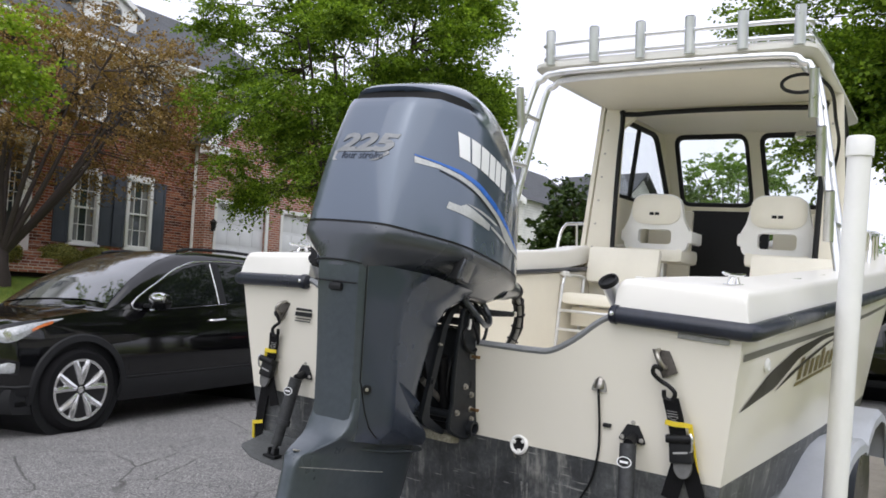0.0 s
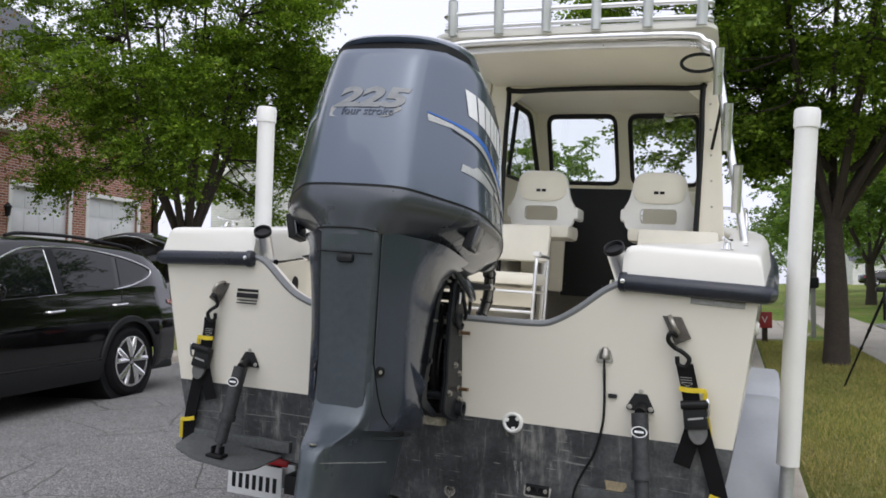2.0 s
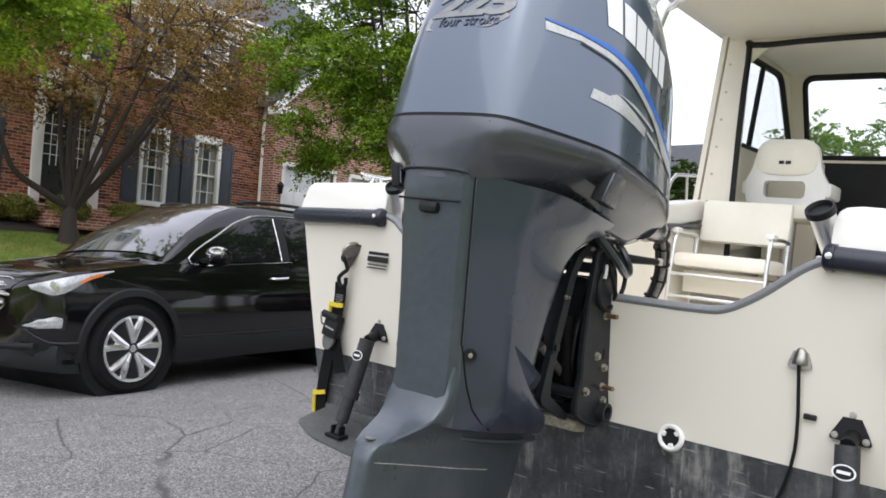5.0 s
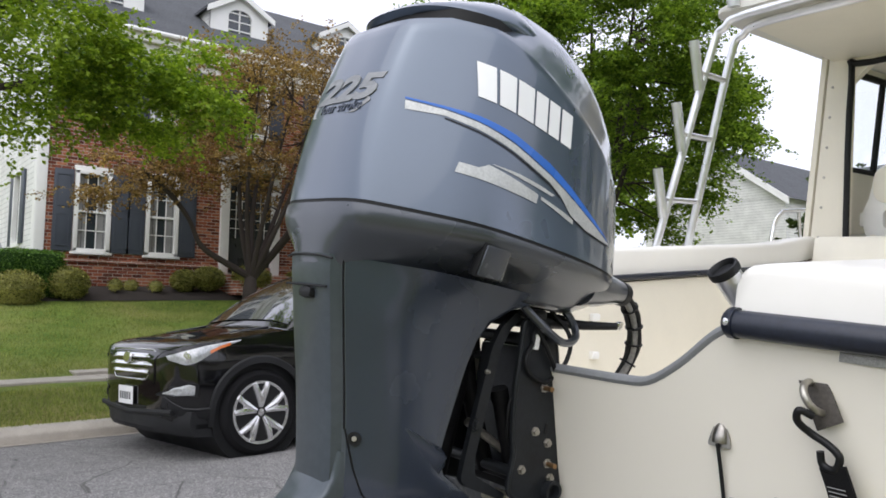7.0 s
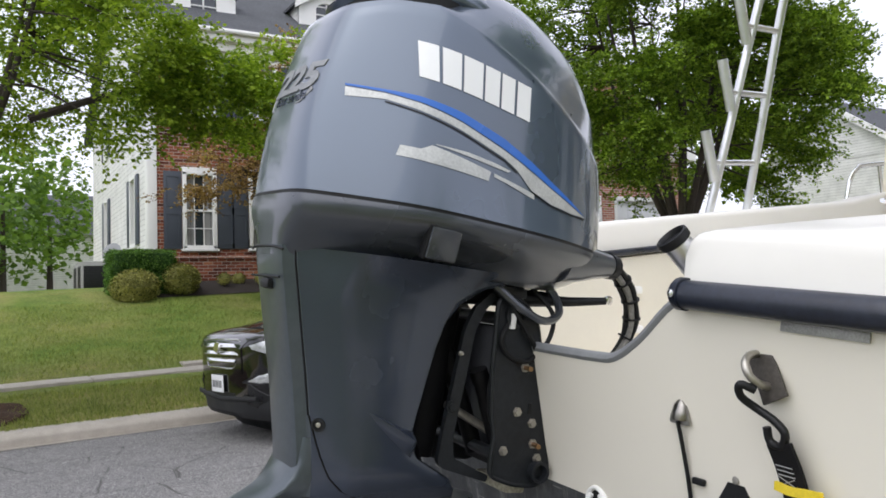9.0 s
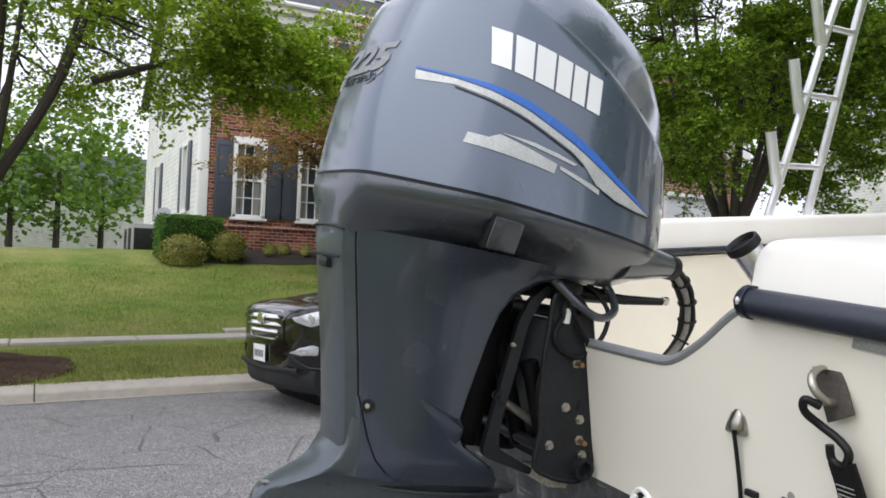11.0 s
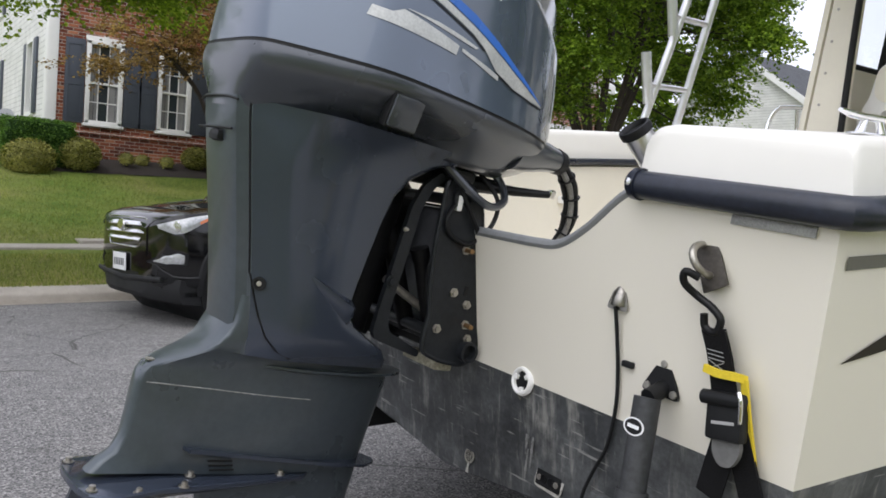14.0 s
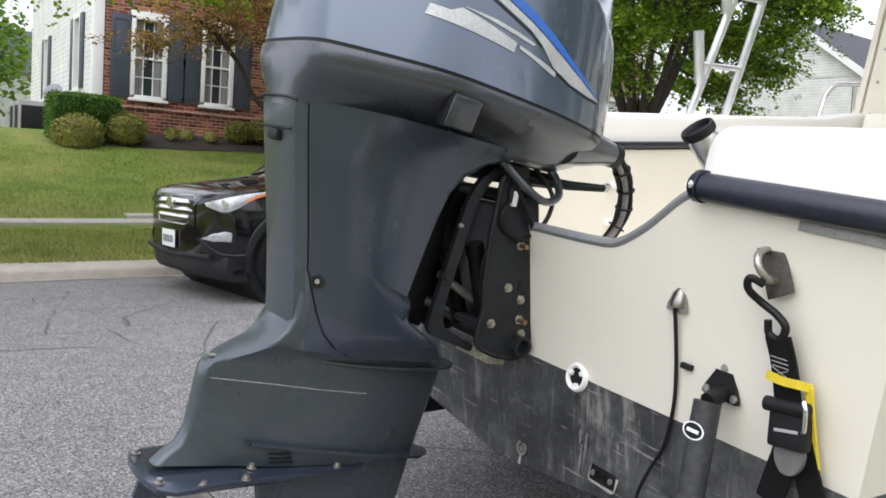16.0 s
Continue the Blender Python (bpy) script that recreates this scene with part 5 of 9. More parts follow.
# decals: maker's name as plain blocks, swooping stripes, number on the back
for sgn in (1, -1):
    for t0, t1 in ((0.01, 0.15), (0.175, 0.325), (0.345, 0.515), (0.535, 0.675), (0.695, 0.825), (0.85, 0.99)):
        up = [(-0.488 + 0.309 * t, 0.619 - 0.045 * t) for t in (t0, t1)]
        dn = [(-0.484 + 0.304 * t, 0.532 - 0.044 * t) for t in (t0, t1)]
        part("name_block", side_skin(up, dn, sgn, 3, 4), DECAL_WHITE, top_cowl, "plain white block of a maker's name")
    run = [-0.618, -0.545, -0.478, -0.378, -0.257, -0.216, -0.17, -0.10, -0.02, 0.043]
    over = [0.496, 0.491, 0.485, 0.466, 0.430, 0.412, 0.392, 0.357, 0.322, 0.2935]
    middle = [0.490, 0.483, 0.470, 0.444, 0.404, 0.388, 0.369, 0.340, 0.312, 0.292]
    under = [0.467, 0.468, 0.452, 0.424, 0.384, 0.362, 0.322, 0.300, 0.291, 0.2905]
    part("blue_stripe", side_skin(list(zip(run, over)), [(y, z + 0.0015) for y, z in zip(run, middle)], sgn, 36), DECAL_BLUE, top_cowl, "blue swoosh stripe")
    part("silver_stripe", side_skin([(y, z - 0.0015) for y, z in zip(run, middle)], list(zip(run, under)), sgn, 45), DECAL_SILVER, top_cowl, "worn silver swoosh stripe")
    part("pin_stripe", side_skin([(y, z - 0.004) for y, z in list(zip(run, under))[1:6]], [(y, z - 0.0075) for y, z in list(zip(run, under))[1:6]], sgn, 24, 1), BLACK, top_cowl, "thin black pin stripe")
    part("pin_stripe", side_skin([(y, z - 0.003) for y, z in list(zip(run, under))[6:]], [(y, z - 0.006) for y, z in list(zip(run, under))[6:]], sgn, 16, 1), BLACK, top_cowl)
    part("silver_flash", side_skin([(-0.513, 0.367), (-0.472, 0.364), (-0.448, 0.376), (-0.388, 0.364), (-0.34, 0.354), (-0.294, 0.344)], [(-0.52, 0.343), (-0.48, 0.339), (-0.44, 0.335), (-0.39, 0.330), (-0.345, 0.326), (-0.30, 0.321)], sgn, 25), DECAL_SILVER, top_cowl, "worn silver flash decal")
    part("silver_flash", side_skin([(-0.44, 0.380), (-0.36, 0.377), (-0.29, 0.368), (-0.235, 0.357)], [(-0.44, 0.379), (-0.36, 0.368), (-0.29, 0.358), (-0.245, 0.352)], sgn, 18), DECAL_SILVER, top_cowl)
    part("silver_flash", side_skin([(-0.285, 0.342), (-0.24, 0.333), (-0.19, 0.322), (-0.16, 0.314)], [(-0.285, 0.334), (-0.24, 0.323), (-0.19, 0.309), (-0.16, 0.302)], sgn, 14), DECAL_SILVER, top_cowl)


def wrap_back(shape):
    """Lays a flat shape in x and z on the cowl's back."""
    return [(x, cowl_back(x, z, 0.0006 - y), z) for x, y, z in shape[0]], shape[1]


FLAT = Matrix(((1, 0, 0, 0.008), (0, 0, -1, 0), (0, 1, 0, 0.515), (0, 0, 0, 1)))
part("power_number", wrap_back(text_shape("225", 0.088, 0.0025, FLAT, 1.62, 0.22, 0.004)), plain("brushed_badge", (0.24, 0.25, 0.26), 0.5, 0.2, var=0.15, scale=40), top_cowl, "raised silver number")
FLAT2 = Matrix(((1, 0, 0, 0.008), (0, 0, -1, 0), (0, 1, 0, 0.471), (0, 0, 0, 1)))
part("badge_band", wrap_back(xf(prism(round_poly([(-0.10, 0.436), (0.085, 0.436), (0.128, 0.462), (0.12, 0.472), (-0.098, 0.472)], 0.008), "y", -0.0012, 0.0), Matrix.Translation((-0.014, 0, 0.0175)))), plain("tarnished_badge", (0.27, 0.275, 0.28), 0.5, 0.2, var=0.2, scale=30), top_cowl, "worn silver badge band")
part("badge_strip", wrap_back(text_shape("four stroke", 0.036, 0.002, FLAT2, 1.0, 0.15)), LEG, top_cowl, "small dark lettering on the badge")

# ---- fittings on the transom and gunwales ----
def on_transom(x, z, out=0.0):
    return (x, rake(z) - out, z)


RAKE = math.degrees(math.atan(0.13))


def face(x, z, out=0.0, spin=0.0):
    """A pose on the transom whose z points aft and whose y points up."""
    return Matrix.Translation(on_transom(x, z, out)) @ Matrix.Rotation(radians(90 - RAKE), 4, "X") @ Matrix.Rotation(radians(spin), 4, "Z")


def ribbon(points, width, thick=0.003, spread=(1, 0, 0)):
    """A flat strap along the points; spread is its width's direction."""
    s = Vector(spread).normalized()
    rings = []
    for i, p in enumerate(points):
        p = Vector(p)
        t = (Vector(points[min(i + 1, len(points) - 1)]) - Vector(points[max(i - 1, 0)])).normalized()
        nrm = t.cross(s).normalized() * thick / 2
        side = nrm.cross(t).normalized() * width / 2
        rings.append([p + side + nrm, p - side + nrm, p - side - nrm, p + side - nrm])
    return loft(rings)


PLATE = plain("tarnished_plate", (0.10, 0.09, 0.08), 0.5, 0.6, var=0.3, scale=18, fine=120, relief=0.15)


STITCH = plain("pale_thread", (0.36, 0.36, 0.36), 0.7, var=0.1)


def tie_down(sgn):
    label = "black ratchet tie-down strap hooked to the transom eye, with yellow webbing"
    eye_at = 0.885 * sgn
    ringbolt = thing("stern_eye", "stainless stern eye on a dull steel plate", "stern eye", on_transom(eye_at, -0.02), BOAT, group="stern eyes")
    part("backing_plate", xf(slab(0, 0, 0.004, 0.054, 0.118, 0.006, 0.002), face(eye_at + 0.012 * sgn, -0.02, 0, 27 * (1 if sgn > 0 else -1))), PLATE, ringbolt)
    loop = [(0.031 * math.cos(w), 0.0, 0.006 + 0.044 * max(0, math.sin(w))) for w in np.linspace(0, math.pi, 13)]
    part("eye_loop", xf(tube(loop, 0.0075, 10), face(eye_at + 0.008 * sgn, -0.022, 0, 117 * sgn)), STEEL, ringbolt)
    for k in (-1, 1):
        part("nut", xf(lathe([(0.012, 0), (0.012, 0.008), (0, 0.009)], 6), face(eye_at + 0.008 * sgn, -0.022, -0.006, 117 * sgn) @ Matrix.Translation((0.034 * k, 0, 0))), CHROME, ringbolt)
    st = thing("tie_down_strap", label, "tie-down strap", on_transom(0.95 * sgn, -0.6, 0.03), BOAT, group="stern tie-down straps")
    s = sgn
    hook = soft_path([on_transom(0.905 * s, -0.052, 0.045), on_transom(0.888 * s, -0.042, 0.062), on_transom(0.880 * s, -0.065, 0.055), on_transom(0.895 * s, -0.088, 0.035), on_transom(0.925 * s, -0.105, 0.03), on_transom(0.945 * s, -0.125, 0.03), on_transom(0.935 * s, -0.15, 0.03), on_transom(0.912 * s, -0.145, 0.03), on_transom(0.908 * s, -0.12, 0.03)], 5)
    part("hook", tube(hook, 0.0075, 10), BLACK, st, "black coated steel hook")
    ax = [on_transom(0.932 * s, -0.145, 0.032), on_transom(0.945 * s, -0.20, 0.026), on_transom(0.962 * s, -0.275, 0.03)]
    part("upper_strap", ribbon(soft_path(ax, 4), 0.052, 0.007), WEB, st)
    for k in range(3):
        part("stitch", ribbon([on_transom((0.92 + 0.002 * k) * s, -0.185 - 0.008 * k, 0.033), on_transom((0.955 + 0.002 * k) * s, -0.185 - 0.008 * k, 0.0335)], 0.0015, 0.001, (0, 0, 1)), STITCH, st)
    for k in (0, 1):
        part("stitch", ribbon([on_transom((0.925 + 0.033 * k) * s, -0.204, 0.0345), on_transom((0.962 - 0.033 * k) * s, -0.219, 0.0345)], 0.0012, 0.001, (0, 0, 1)), STITCH, st)
    part("yellow_band", ribbon(soft_path([on_transom(0.918 * s, -0.222, 0.036), on_transom(0.95 * s, -0.224, 0.040), on_transom(0.985 * s, -0.222, 0.036), on_transom(0.998 * s, -0.226, 0.02)], 4), 0.015, 0.007, (0, 0, 1)), YELLOW, st, "yellow webbing band")
    part("yellow_edge", ribbon(soft_path([on_transom(0.996 * s, -0.225, 0.024), on_transom(1.006 * s, -0.30, 0.022), on_transom(1.02 * s, -0.385, 0.02)], 4), 0.014, 0.006), YELLOW, st, "yellow webbing edge")
    buck = part("buckle", cat(xf(slab(0, 0, 0, 0.075, 0.085, 0.03, 0.008), face(0.972 * s, -0.305, 0.036, 8 * s)), xf(lathe([(0.014, -0.042), (0.014, 0.042)], 14), face(0.968 * s, -0.268, 0.045, 8 * s) @ Matrix.Rotation(radians(90), 4, "Y"))), BLACK, st, "black ratchet buckle")
    tongue = round_poly([(-0.03, 0.0), (0.03, 0.0), (0.028, -0.03), (0.012, -0.052), (-0.012, -0.052), (-0.028, -0.03)], 0.012)
    part("release_tongue", xf(prism(tongue, "z", -0.006, 0.006), face(0.980 * s, -0.342, 0.043, 8 * s)), plain("grey_moulded_rubber", (0.12, 0.12, 0.118), 0.6, var=0.2), buck, "grey ribbed release tongue")
    part("maker_bar", xf(slab(0, 0, 0, 0.048, 0.006, 0.002, 0.0005), face(0.974 * s, -0.312, 0.0525, 12 * s)), STITCH, buck)
    part("buckle_wire", tube(soft_path([on_transom(1.004 * s, -0.245, 0.05), on_transom(1.012 * s, -0.26, 0.056), on_transom(1.012 * s, -0.295, 0.056), on_transom(1.005 * s, -0.305, 0.05)], 4), 0.004, 8), CHROME, buck)
    part("lower_strap", ribbon(soft_path([on_transom(0.985 * s, -0.33, 0.024), on_transom(1.012 * s, -0.42, 0.022), on_transom(1.048 * s, -0.54, 0.02), on_transom(1.078 * s, -0.66, 0.01), (1.09 * s, 0.09, -0.735)], 4), 0.052, 0.006), WEB, st)
    part("strap_tail", ribbon(soft_path([on_transom(0.972 * s, -0.33, 0.03), on_transom(0.958 * s, -0.39, 0.034), on_transom(0.935 * s, -0.475, 0.034)], 4), 0.055, 0.004), WEB, st)
    part("yellow_band", ribbon(soft_path([on_transom(1.025 * s, -0.565, 0.03), on_transom(1.055 * s, -0.572, 0.036), on_transom(1.092 * s, -0.578, 0.03)], 4), 0.016, 0.004, (0, 0, 1)), YELLOW, st)
    part("yellow_edge", ribbon([on_transom(1.090 * s, -0.575, 0.026), on_transom(1.108 * s, -0.66, 0.015)], 0.014, 0.005), YELLOW, st)


for sgn in (1, -1):
    tie_down(sgn)
    if sgn < 0:
        for ob in [o for o in scene.objects if o.name.split(".")[0] in ("stern_eye", "tie_down_strap") and o.matrix_basis.translation.x < -0.3]:
            ob.matrix_basis = Matrix.Translation((0.022, 0, 0)) @ ob.matrix_basis

TABGREY = plain("scuffed_tab_paint", (0.085, 0.09, 0.092), 0.6, var=0.3, scale=14, fine=80, relief=0.15)
ACTUATOR = plain("grey_actuator", (0.036, 0.038, 0.041), 0.6, var=0.4, scale=14, fine=70, relief=0.15)
for sgn in (1, -1):
    s = sgn
    tab = thing("trim_tab", "scuffed dark grey trim tab with an electric actuator", "trim tab", (0.83 * s, -0.05, -0.66), BOAT, group="trim tabs")
    blade_out = round_poly([(0.64, 0.09), (1.07, 0.085), (1.035, -0.10), (0.90, -0.155), (0.70, -0.15), (0.655, -0.10)], 0.03)
    part("tab_plate", loft([[(x * s, y, z + 0.10 * (1.07 - x) * -1 + 0.045 + 0.10 * (y - 0.09)) for x, y in blade_out] for z in (-0.668, -0.662)]), TABGREY, tab)
    part("hinge", slab(0.835 * s, rake(-0.64) - 0.012, -0.625, 0.46, 0.024, 0.045, 0.006, None), TABGREY, tab)
    lower = (0.835 * s, -0.085, -0.645)
    upper_pin = on_transom(0.80 * s, -0.315, 0.055)
    a, b = Vector(upper_pin), Vector(lower)
    ram = part("actuator", cat(tube([a, a * 0.42 + b * 0.58], 0.0275, 18), tube([a * 0.45 + b * 0.55, a * 0.38 + b * 0.62], 0.033, 18), tube([a * 0.40 + b * 0.60, a * 0.12 + b * 0.88], 0.023, 18), tube([a * 0.13 + b * 0.87, b], 0.012, 10)), ACTUATOR, tab, "grey cylindrical actuator")
    tri_out = round_poly([(-0.05, -0.025), (0.05, -0.03), (0.008, 0.055), (-0.008, 0.055)], 0.014)
    br = part("upper_bracket", cat(xf(prism(tri_out, "z", 0, 0.008), face(0.795 * s, -0.29)), tube([on_transom(0.80 * s, -0.30, 0.0), upper_pin], 0.018, 12)), BLACK, tab)
    for px, pz in ((-0.034, -0.015), (0.034, -0.018), (0.0, 0.038)):
        part("screw", xf(lathe([(0.009, 0.008), (0.008, 0.012), (0, 0.013)], 8), face(0.795 * s, -0.29) @ Matrix.Translation((px, pz, 0))), STEEL, br)
    part("lower_clevis", cat(slab(lower[0], lower[1] - 0.005, -0.652, 0.075, 0.045, 0.012, 0.004), slab(lower[0] - 0.018, lower[1], -0.635, 0.008, 0.03, 0.035, 0.003), slab(lower[0] + 0.018, lower[1], -0.635, 0.008, 0.03, 0.035, 0.003)), BLACK, tab)
    d = (b - a).normalized()
    c = a + d * 0.055 + Vector((0, -0.028, 0))
    if sgn < 0:
        tab.matrix_basis = Matrix.Translation((0.05, 0, -0.01)) @ tab.matrix_basis
    logo = part("maker_oval", xf(lathe([(1.0, 0), (1.0, 0.001), (0, 0.0012)], 20), Matrix.Translation(c) @ Matrix.Rotation(radians(80), 4, "X") @ Matrix.Diagonal((0.026, 0.018, 1, 1))), DECAL_WHITE, ram, "white oval maker's label")
    part("label_ring", xf(lathe([(0.84, 0.0005), (0.84, 0.0014), (0, 0.0016)], 20), Matrix.Translation(c) @ Matrix.Rotation(radians(80), 4, "X") @ Matrix.Diagonal((0.026, 0.018, 1, 1))), BLACK, logo)
    part("label_bar", xf(slab(0, 0, 0.0022, 1.1, 0.4, 0.0012, 0.0002), Matrix.Translation(c) @ Matrix.Rotation(radians(80), 4, "X") @ Matrix.Diagonal((0.026, 0.018, 1, 1))), DECAL_WHITE, logo)

VENTSTEEL = plain("worn_polished_steel", (0.33, 0.315, 0.29), 0.32, 1.0, var=0.2, scale=30)
vent = thing("clamshell_vent", "small polished clamshell vent with a black cable", "vent cover", on_transom(0.672, -0.15), BOAT)
part("shell", loft([[tuple(face(0.672, -0.135) @ Vector((w * math.cos(q), v, 0.002 + h * math.sin(q)))) for q in np.linspace(0, math.pi, 9)] for v, w, h in ((0.024, 0.003, 0.002), (0.021, 0.009, 0.006), (0.012, 0.0145, 0.011), (-0.002, 0.0175, 0.0145), (-0.016, 0.0185, 0.016), (-0.019, 0.0175, 0.015))], closed=False), VENTSTEEL, vent)
part("base_flange", xf(prism(round_poly([(-0.029, -0.026), (0.029, -0.026), (0.025, -0.008), (0.012, 0.031), (-0.012, 0.031), (-0.025, -0.008)], 0.008), "z", 0, 0.004), face(0.672, -0.137)), VENTSTEEL, vent)
part("cable", tube(soft_path([on_transom(0.672, -0.155, 0.014), on_transom(0.674, -0.22, 0.010), on_transom(0.676, -0.30, 0.008), on_transom(0.672, -0.38, 0.008), on_transom(0.648, -0.48, 0.008), on_transom(0.61, -0.555, 0.012), on_transom(0.585, -0.62, 0.02), on_transom(0.578, -0.68, 0.025), on_transom(0.575, -0.70, 0.03)], 6), 0.0043, 8), BLACK, vent, "thin black transducer cable")
part("cable_clip", xf(slab(0, 0, 0.006, 0.03, 0.014, 0.012, 0.004), face(0.703, -0.277)), BLACK, vent)
sounder = thing("depth_transducer", "black depth transducer on a blue bracket below the transom", "transducer", (0.58, 0.0, -0.72), BOAT)
part("body", tube([(0.525, 0.03, -0.742), (0.545, 0.04, -0.736), (0.59, 0.065, -0.722), (0.63, 0.085, -0.712)], [0.010, 0.019, 0.021, 0.015], 14), BLACK, sounder)
part("mount", slab(0.618, 0.088, -0.705, 0.03, 0.02, 0.028, 0.004), plain("dark_blue_plastic", (0.012, 0.03, 0.13), 0.4, var=0.2), sounder)

bilge = thing("bilge_outlet", "white plastic bilge outlet ring in the transom", "through-hull fitting", on_transom(0.357, -0.412), BOAT)
part("flange", xf(lathe([(0.024, 0.0), (0.036, 0.0), (0.038, 0.005), (0.034, 0.014), (0.030, 0.016), (0.025, 0.012), (0.024, 0.0)], 28), face(0.357, -0.412)), WHITE, bilge)
part("bore", xf(lathe([(0.0, 0.002), (0.025, 0.003), (0.025, 0.006)], 24), face(0.357, -0.412)), BLACK, bilge)
for k in range(3):
    part("prong", xf(slab(0.021, 0, 0.008, 0.011, 0.012, 0.012, 0.002), face(0.357, -0.412, 0, 120 * k + 40)), WHITE, bilge)
stain = thing("bilge_stain", "pale chalky runs on the paint below the bilge outlet", "stain", on_transom(0.36, -0.5), BOAT)
STAIN = plain("pale_water_stain", (0.15, 0.15, 0.148), 0.8, var=0.6, scale=34, fine=140, relief=0.2)
for dx, top, bottom, w in ((0.0, -0.456, -0.60, 0.006), (0.013, -0.46, -0.53, 0.0035), (-0.010, -0.462, -0.55, 0.003), (0.022, -0.53, -0.63, 0.004), (0.008, -0.585, -0.66, 0.0035)):
    steps = np.linspace(0, 1, 9)
    wide = [w * math.sin(math.pi * (0.12 + 0.83 * q)) * (1 + 0.2 * math.sin(11 * q + 90 * dx)) for q in steps]
    line = [(dx + 0.10 * (-0.456 - (top + (bottom - top) * q)), top + (bottom - top) * q + 0.56) for q in steps]
    outline = [(x + k, z) for (x, z), k in zip(line, wide)] + [(x - k, z) for (x, z), k in reversed(list(zip(line, wide)))]
    part("run", xf(prism(outline, "z", 0.0, 0.0014), face(0.357, -0.56)), STAIN, stain)
drain = thing("drain_plug", "black drain hole with a pale run below it in the transom", "drain plug", on_transom(0.12, -0.70), BOAT)
CHALK = plain("chalky_deposit", (0.40, 0.39, 0.36), 0.9, var=0.35, scale=30, fine=160, relief=0.3)
part("flange", xf(lathe([(0.015, 0), (0.021, 0), (0.021, 0.003), (0.015, 0.003)], 18), face(0.12, -0.70)), STEEL, drain)
part("bore", xf(lathe([(0, 0.002), (0.016, 0.003)], 14), face(0.12, -0.70)), BLACK, drain)
part("run", xf(prism(round_poly([(-0.004, -0.014), (0.004, -0.014), (0.003, -0.032), (0.006, -0.048), (-0.005, -0.048), (-0.003, -0.032)], 0.002), "z", 0.0, 0.0022), face(0.12, -0.70)), CHALK, drain, "pale chalky run")
scoop = thing("intake_plate", "black twin-hole fitting screwed low in the transom", "through-hull fitting", on_transom(0.45, -0.645), BOAT)
part("bedding", xf(prism(round_poly([(-0.05, -0.026), (0.044, -0.03), (0.052, 0.022), (-0.046, 0.028)], 0.012), "z", 0.0, 0.0022), face(0.45, -0.645)), CHALK, scoop, "pale chalky bedding round the plate")
part("plate", xf(slab(0, 0, 0.003, 0.085, 0.04, 0.008, 0.004), face(0.45, -0.645)), BLACK, scoop)
for k in (-1, 1):
    part("hole", xf(lathe([(0.009, 0.0072), (0.012, 0.0075), (0.011, 0.0095), (0.009, 0.0085)], 14), face(0.45 + 0.014 * k, -0.645)), INSIDE, scoop)
for k in (-1, 1):
    part("screw", xf(lathe([(0.008, 0.007), (0.007, 0.010), (0, 0.0105)], 8), face(0.45 + 0.03 * k, -0.645)), STEEL, scoop)
wear = thing("transom_patch", "ochre scuffed patch of bare laminate on the transom", "scuff", on_transom(0.70, -0.60), BOAT)
part("scuff", xf(prism([(0.035 * (1 + 0.3 * math.sin(3 * w + 1)) * math.cos(w), 0.04 * (1 + 0.25 * math.cos(2 * w)) * math.sin(w)) for w in np.linspace(0, 2 * math.pi, 20)[:-1]], "z", 0.0, 0.0025), face(0.715, -0.585)), plain("bare_laminate", (0.33, 0.27, 0.17), 0.85, var=0.4, scale=40, fine=200, relief=0.3), wear)

# dealer's sticker as plain bars, serial strip under the rub rail
decal = thing("dealer_sticker", "black dealer's sticker of plain bars on the transom", "sticker", on_transom(-0.748, -0.02), BOAT)
for z, w, h, dx in ((0.042, 0.10, 0.010, 0), (0.024, 0.10, 0.010, 0), (0.004, 0.098, 0.014, 0), (-0.018, 0.10, 0.019, 0), (-0.038, 0.092, 0.005, 0.002), (-0.049, 0.094, 0.005, 0.0)):
    part("bar", xf(slab(dx, z, 0.001, w, h, 0.0022, 0.0005), face(-0.748, -0.02)), BLACK, decal)
part("slash", xf(slab(-0.018, 0.033, 0.0018, 0.012, 0.034, 0.0022, 0.0003), face(-0.748, -0.02, 0, -28)), HULL, decal)
serial = thing("serial_plate", "thin scratched aluminium strip under the rub rail", "name plate", on_transom(1.02, 0.055), BOAT)
part("strip", xf(slab(0, 0, 0.002, 0.165, 0.024, 0.004, 0.001), face(1.022, 0.062, 0, -2)), plain("scratched_alloy", (0.33, 0.33, 0.31), 0.5, 0.6, var=0.25, scale=60, fine=300), serial)

# side graphics: stripe, swept arcs and the builder's name as plain shapes


def side_film(upper, lower, sgn, n=14, rows=2):
    def pick(line, t):
        return [float(np.interp(t, np.linspace(0, 1, len(line)), [p[k] for p in line])) for k in (0, 1)]
    rings = []
    for i in range(n + 1):
        a, b = pick(upper, i / n), pick(lower, i / n)
        rings.append([(sgn * (hull_x(a[0] + (b[0] - a[0]) * j / rows, a[1] + (b[1] - a[1]) * j / rows) + 0.003), a[0] + (b[0] - a[0]) * j / rows, a[1] + (b[1] - a[1]) * j / rows) for j in range(rows + 1)])
    return loft(rings, closed=False)


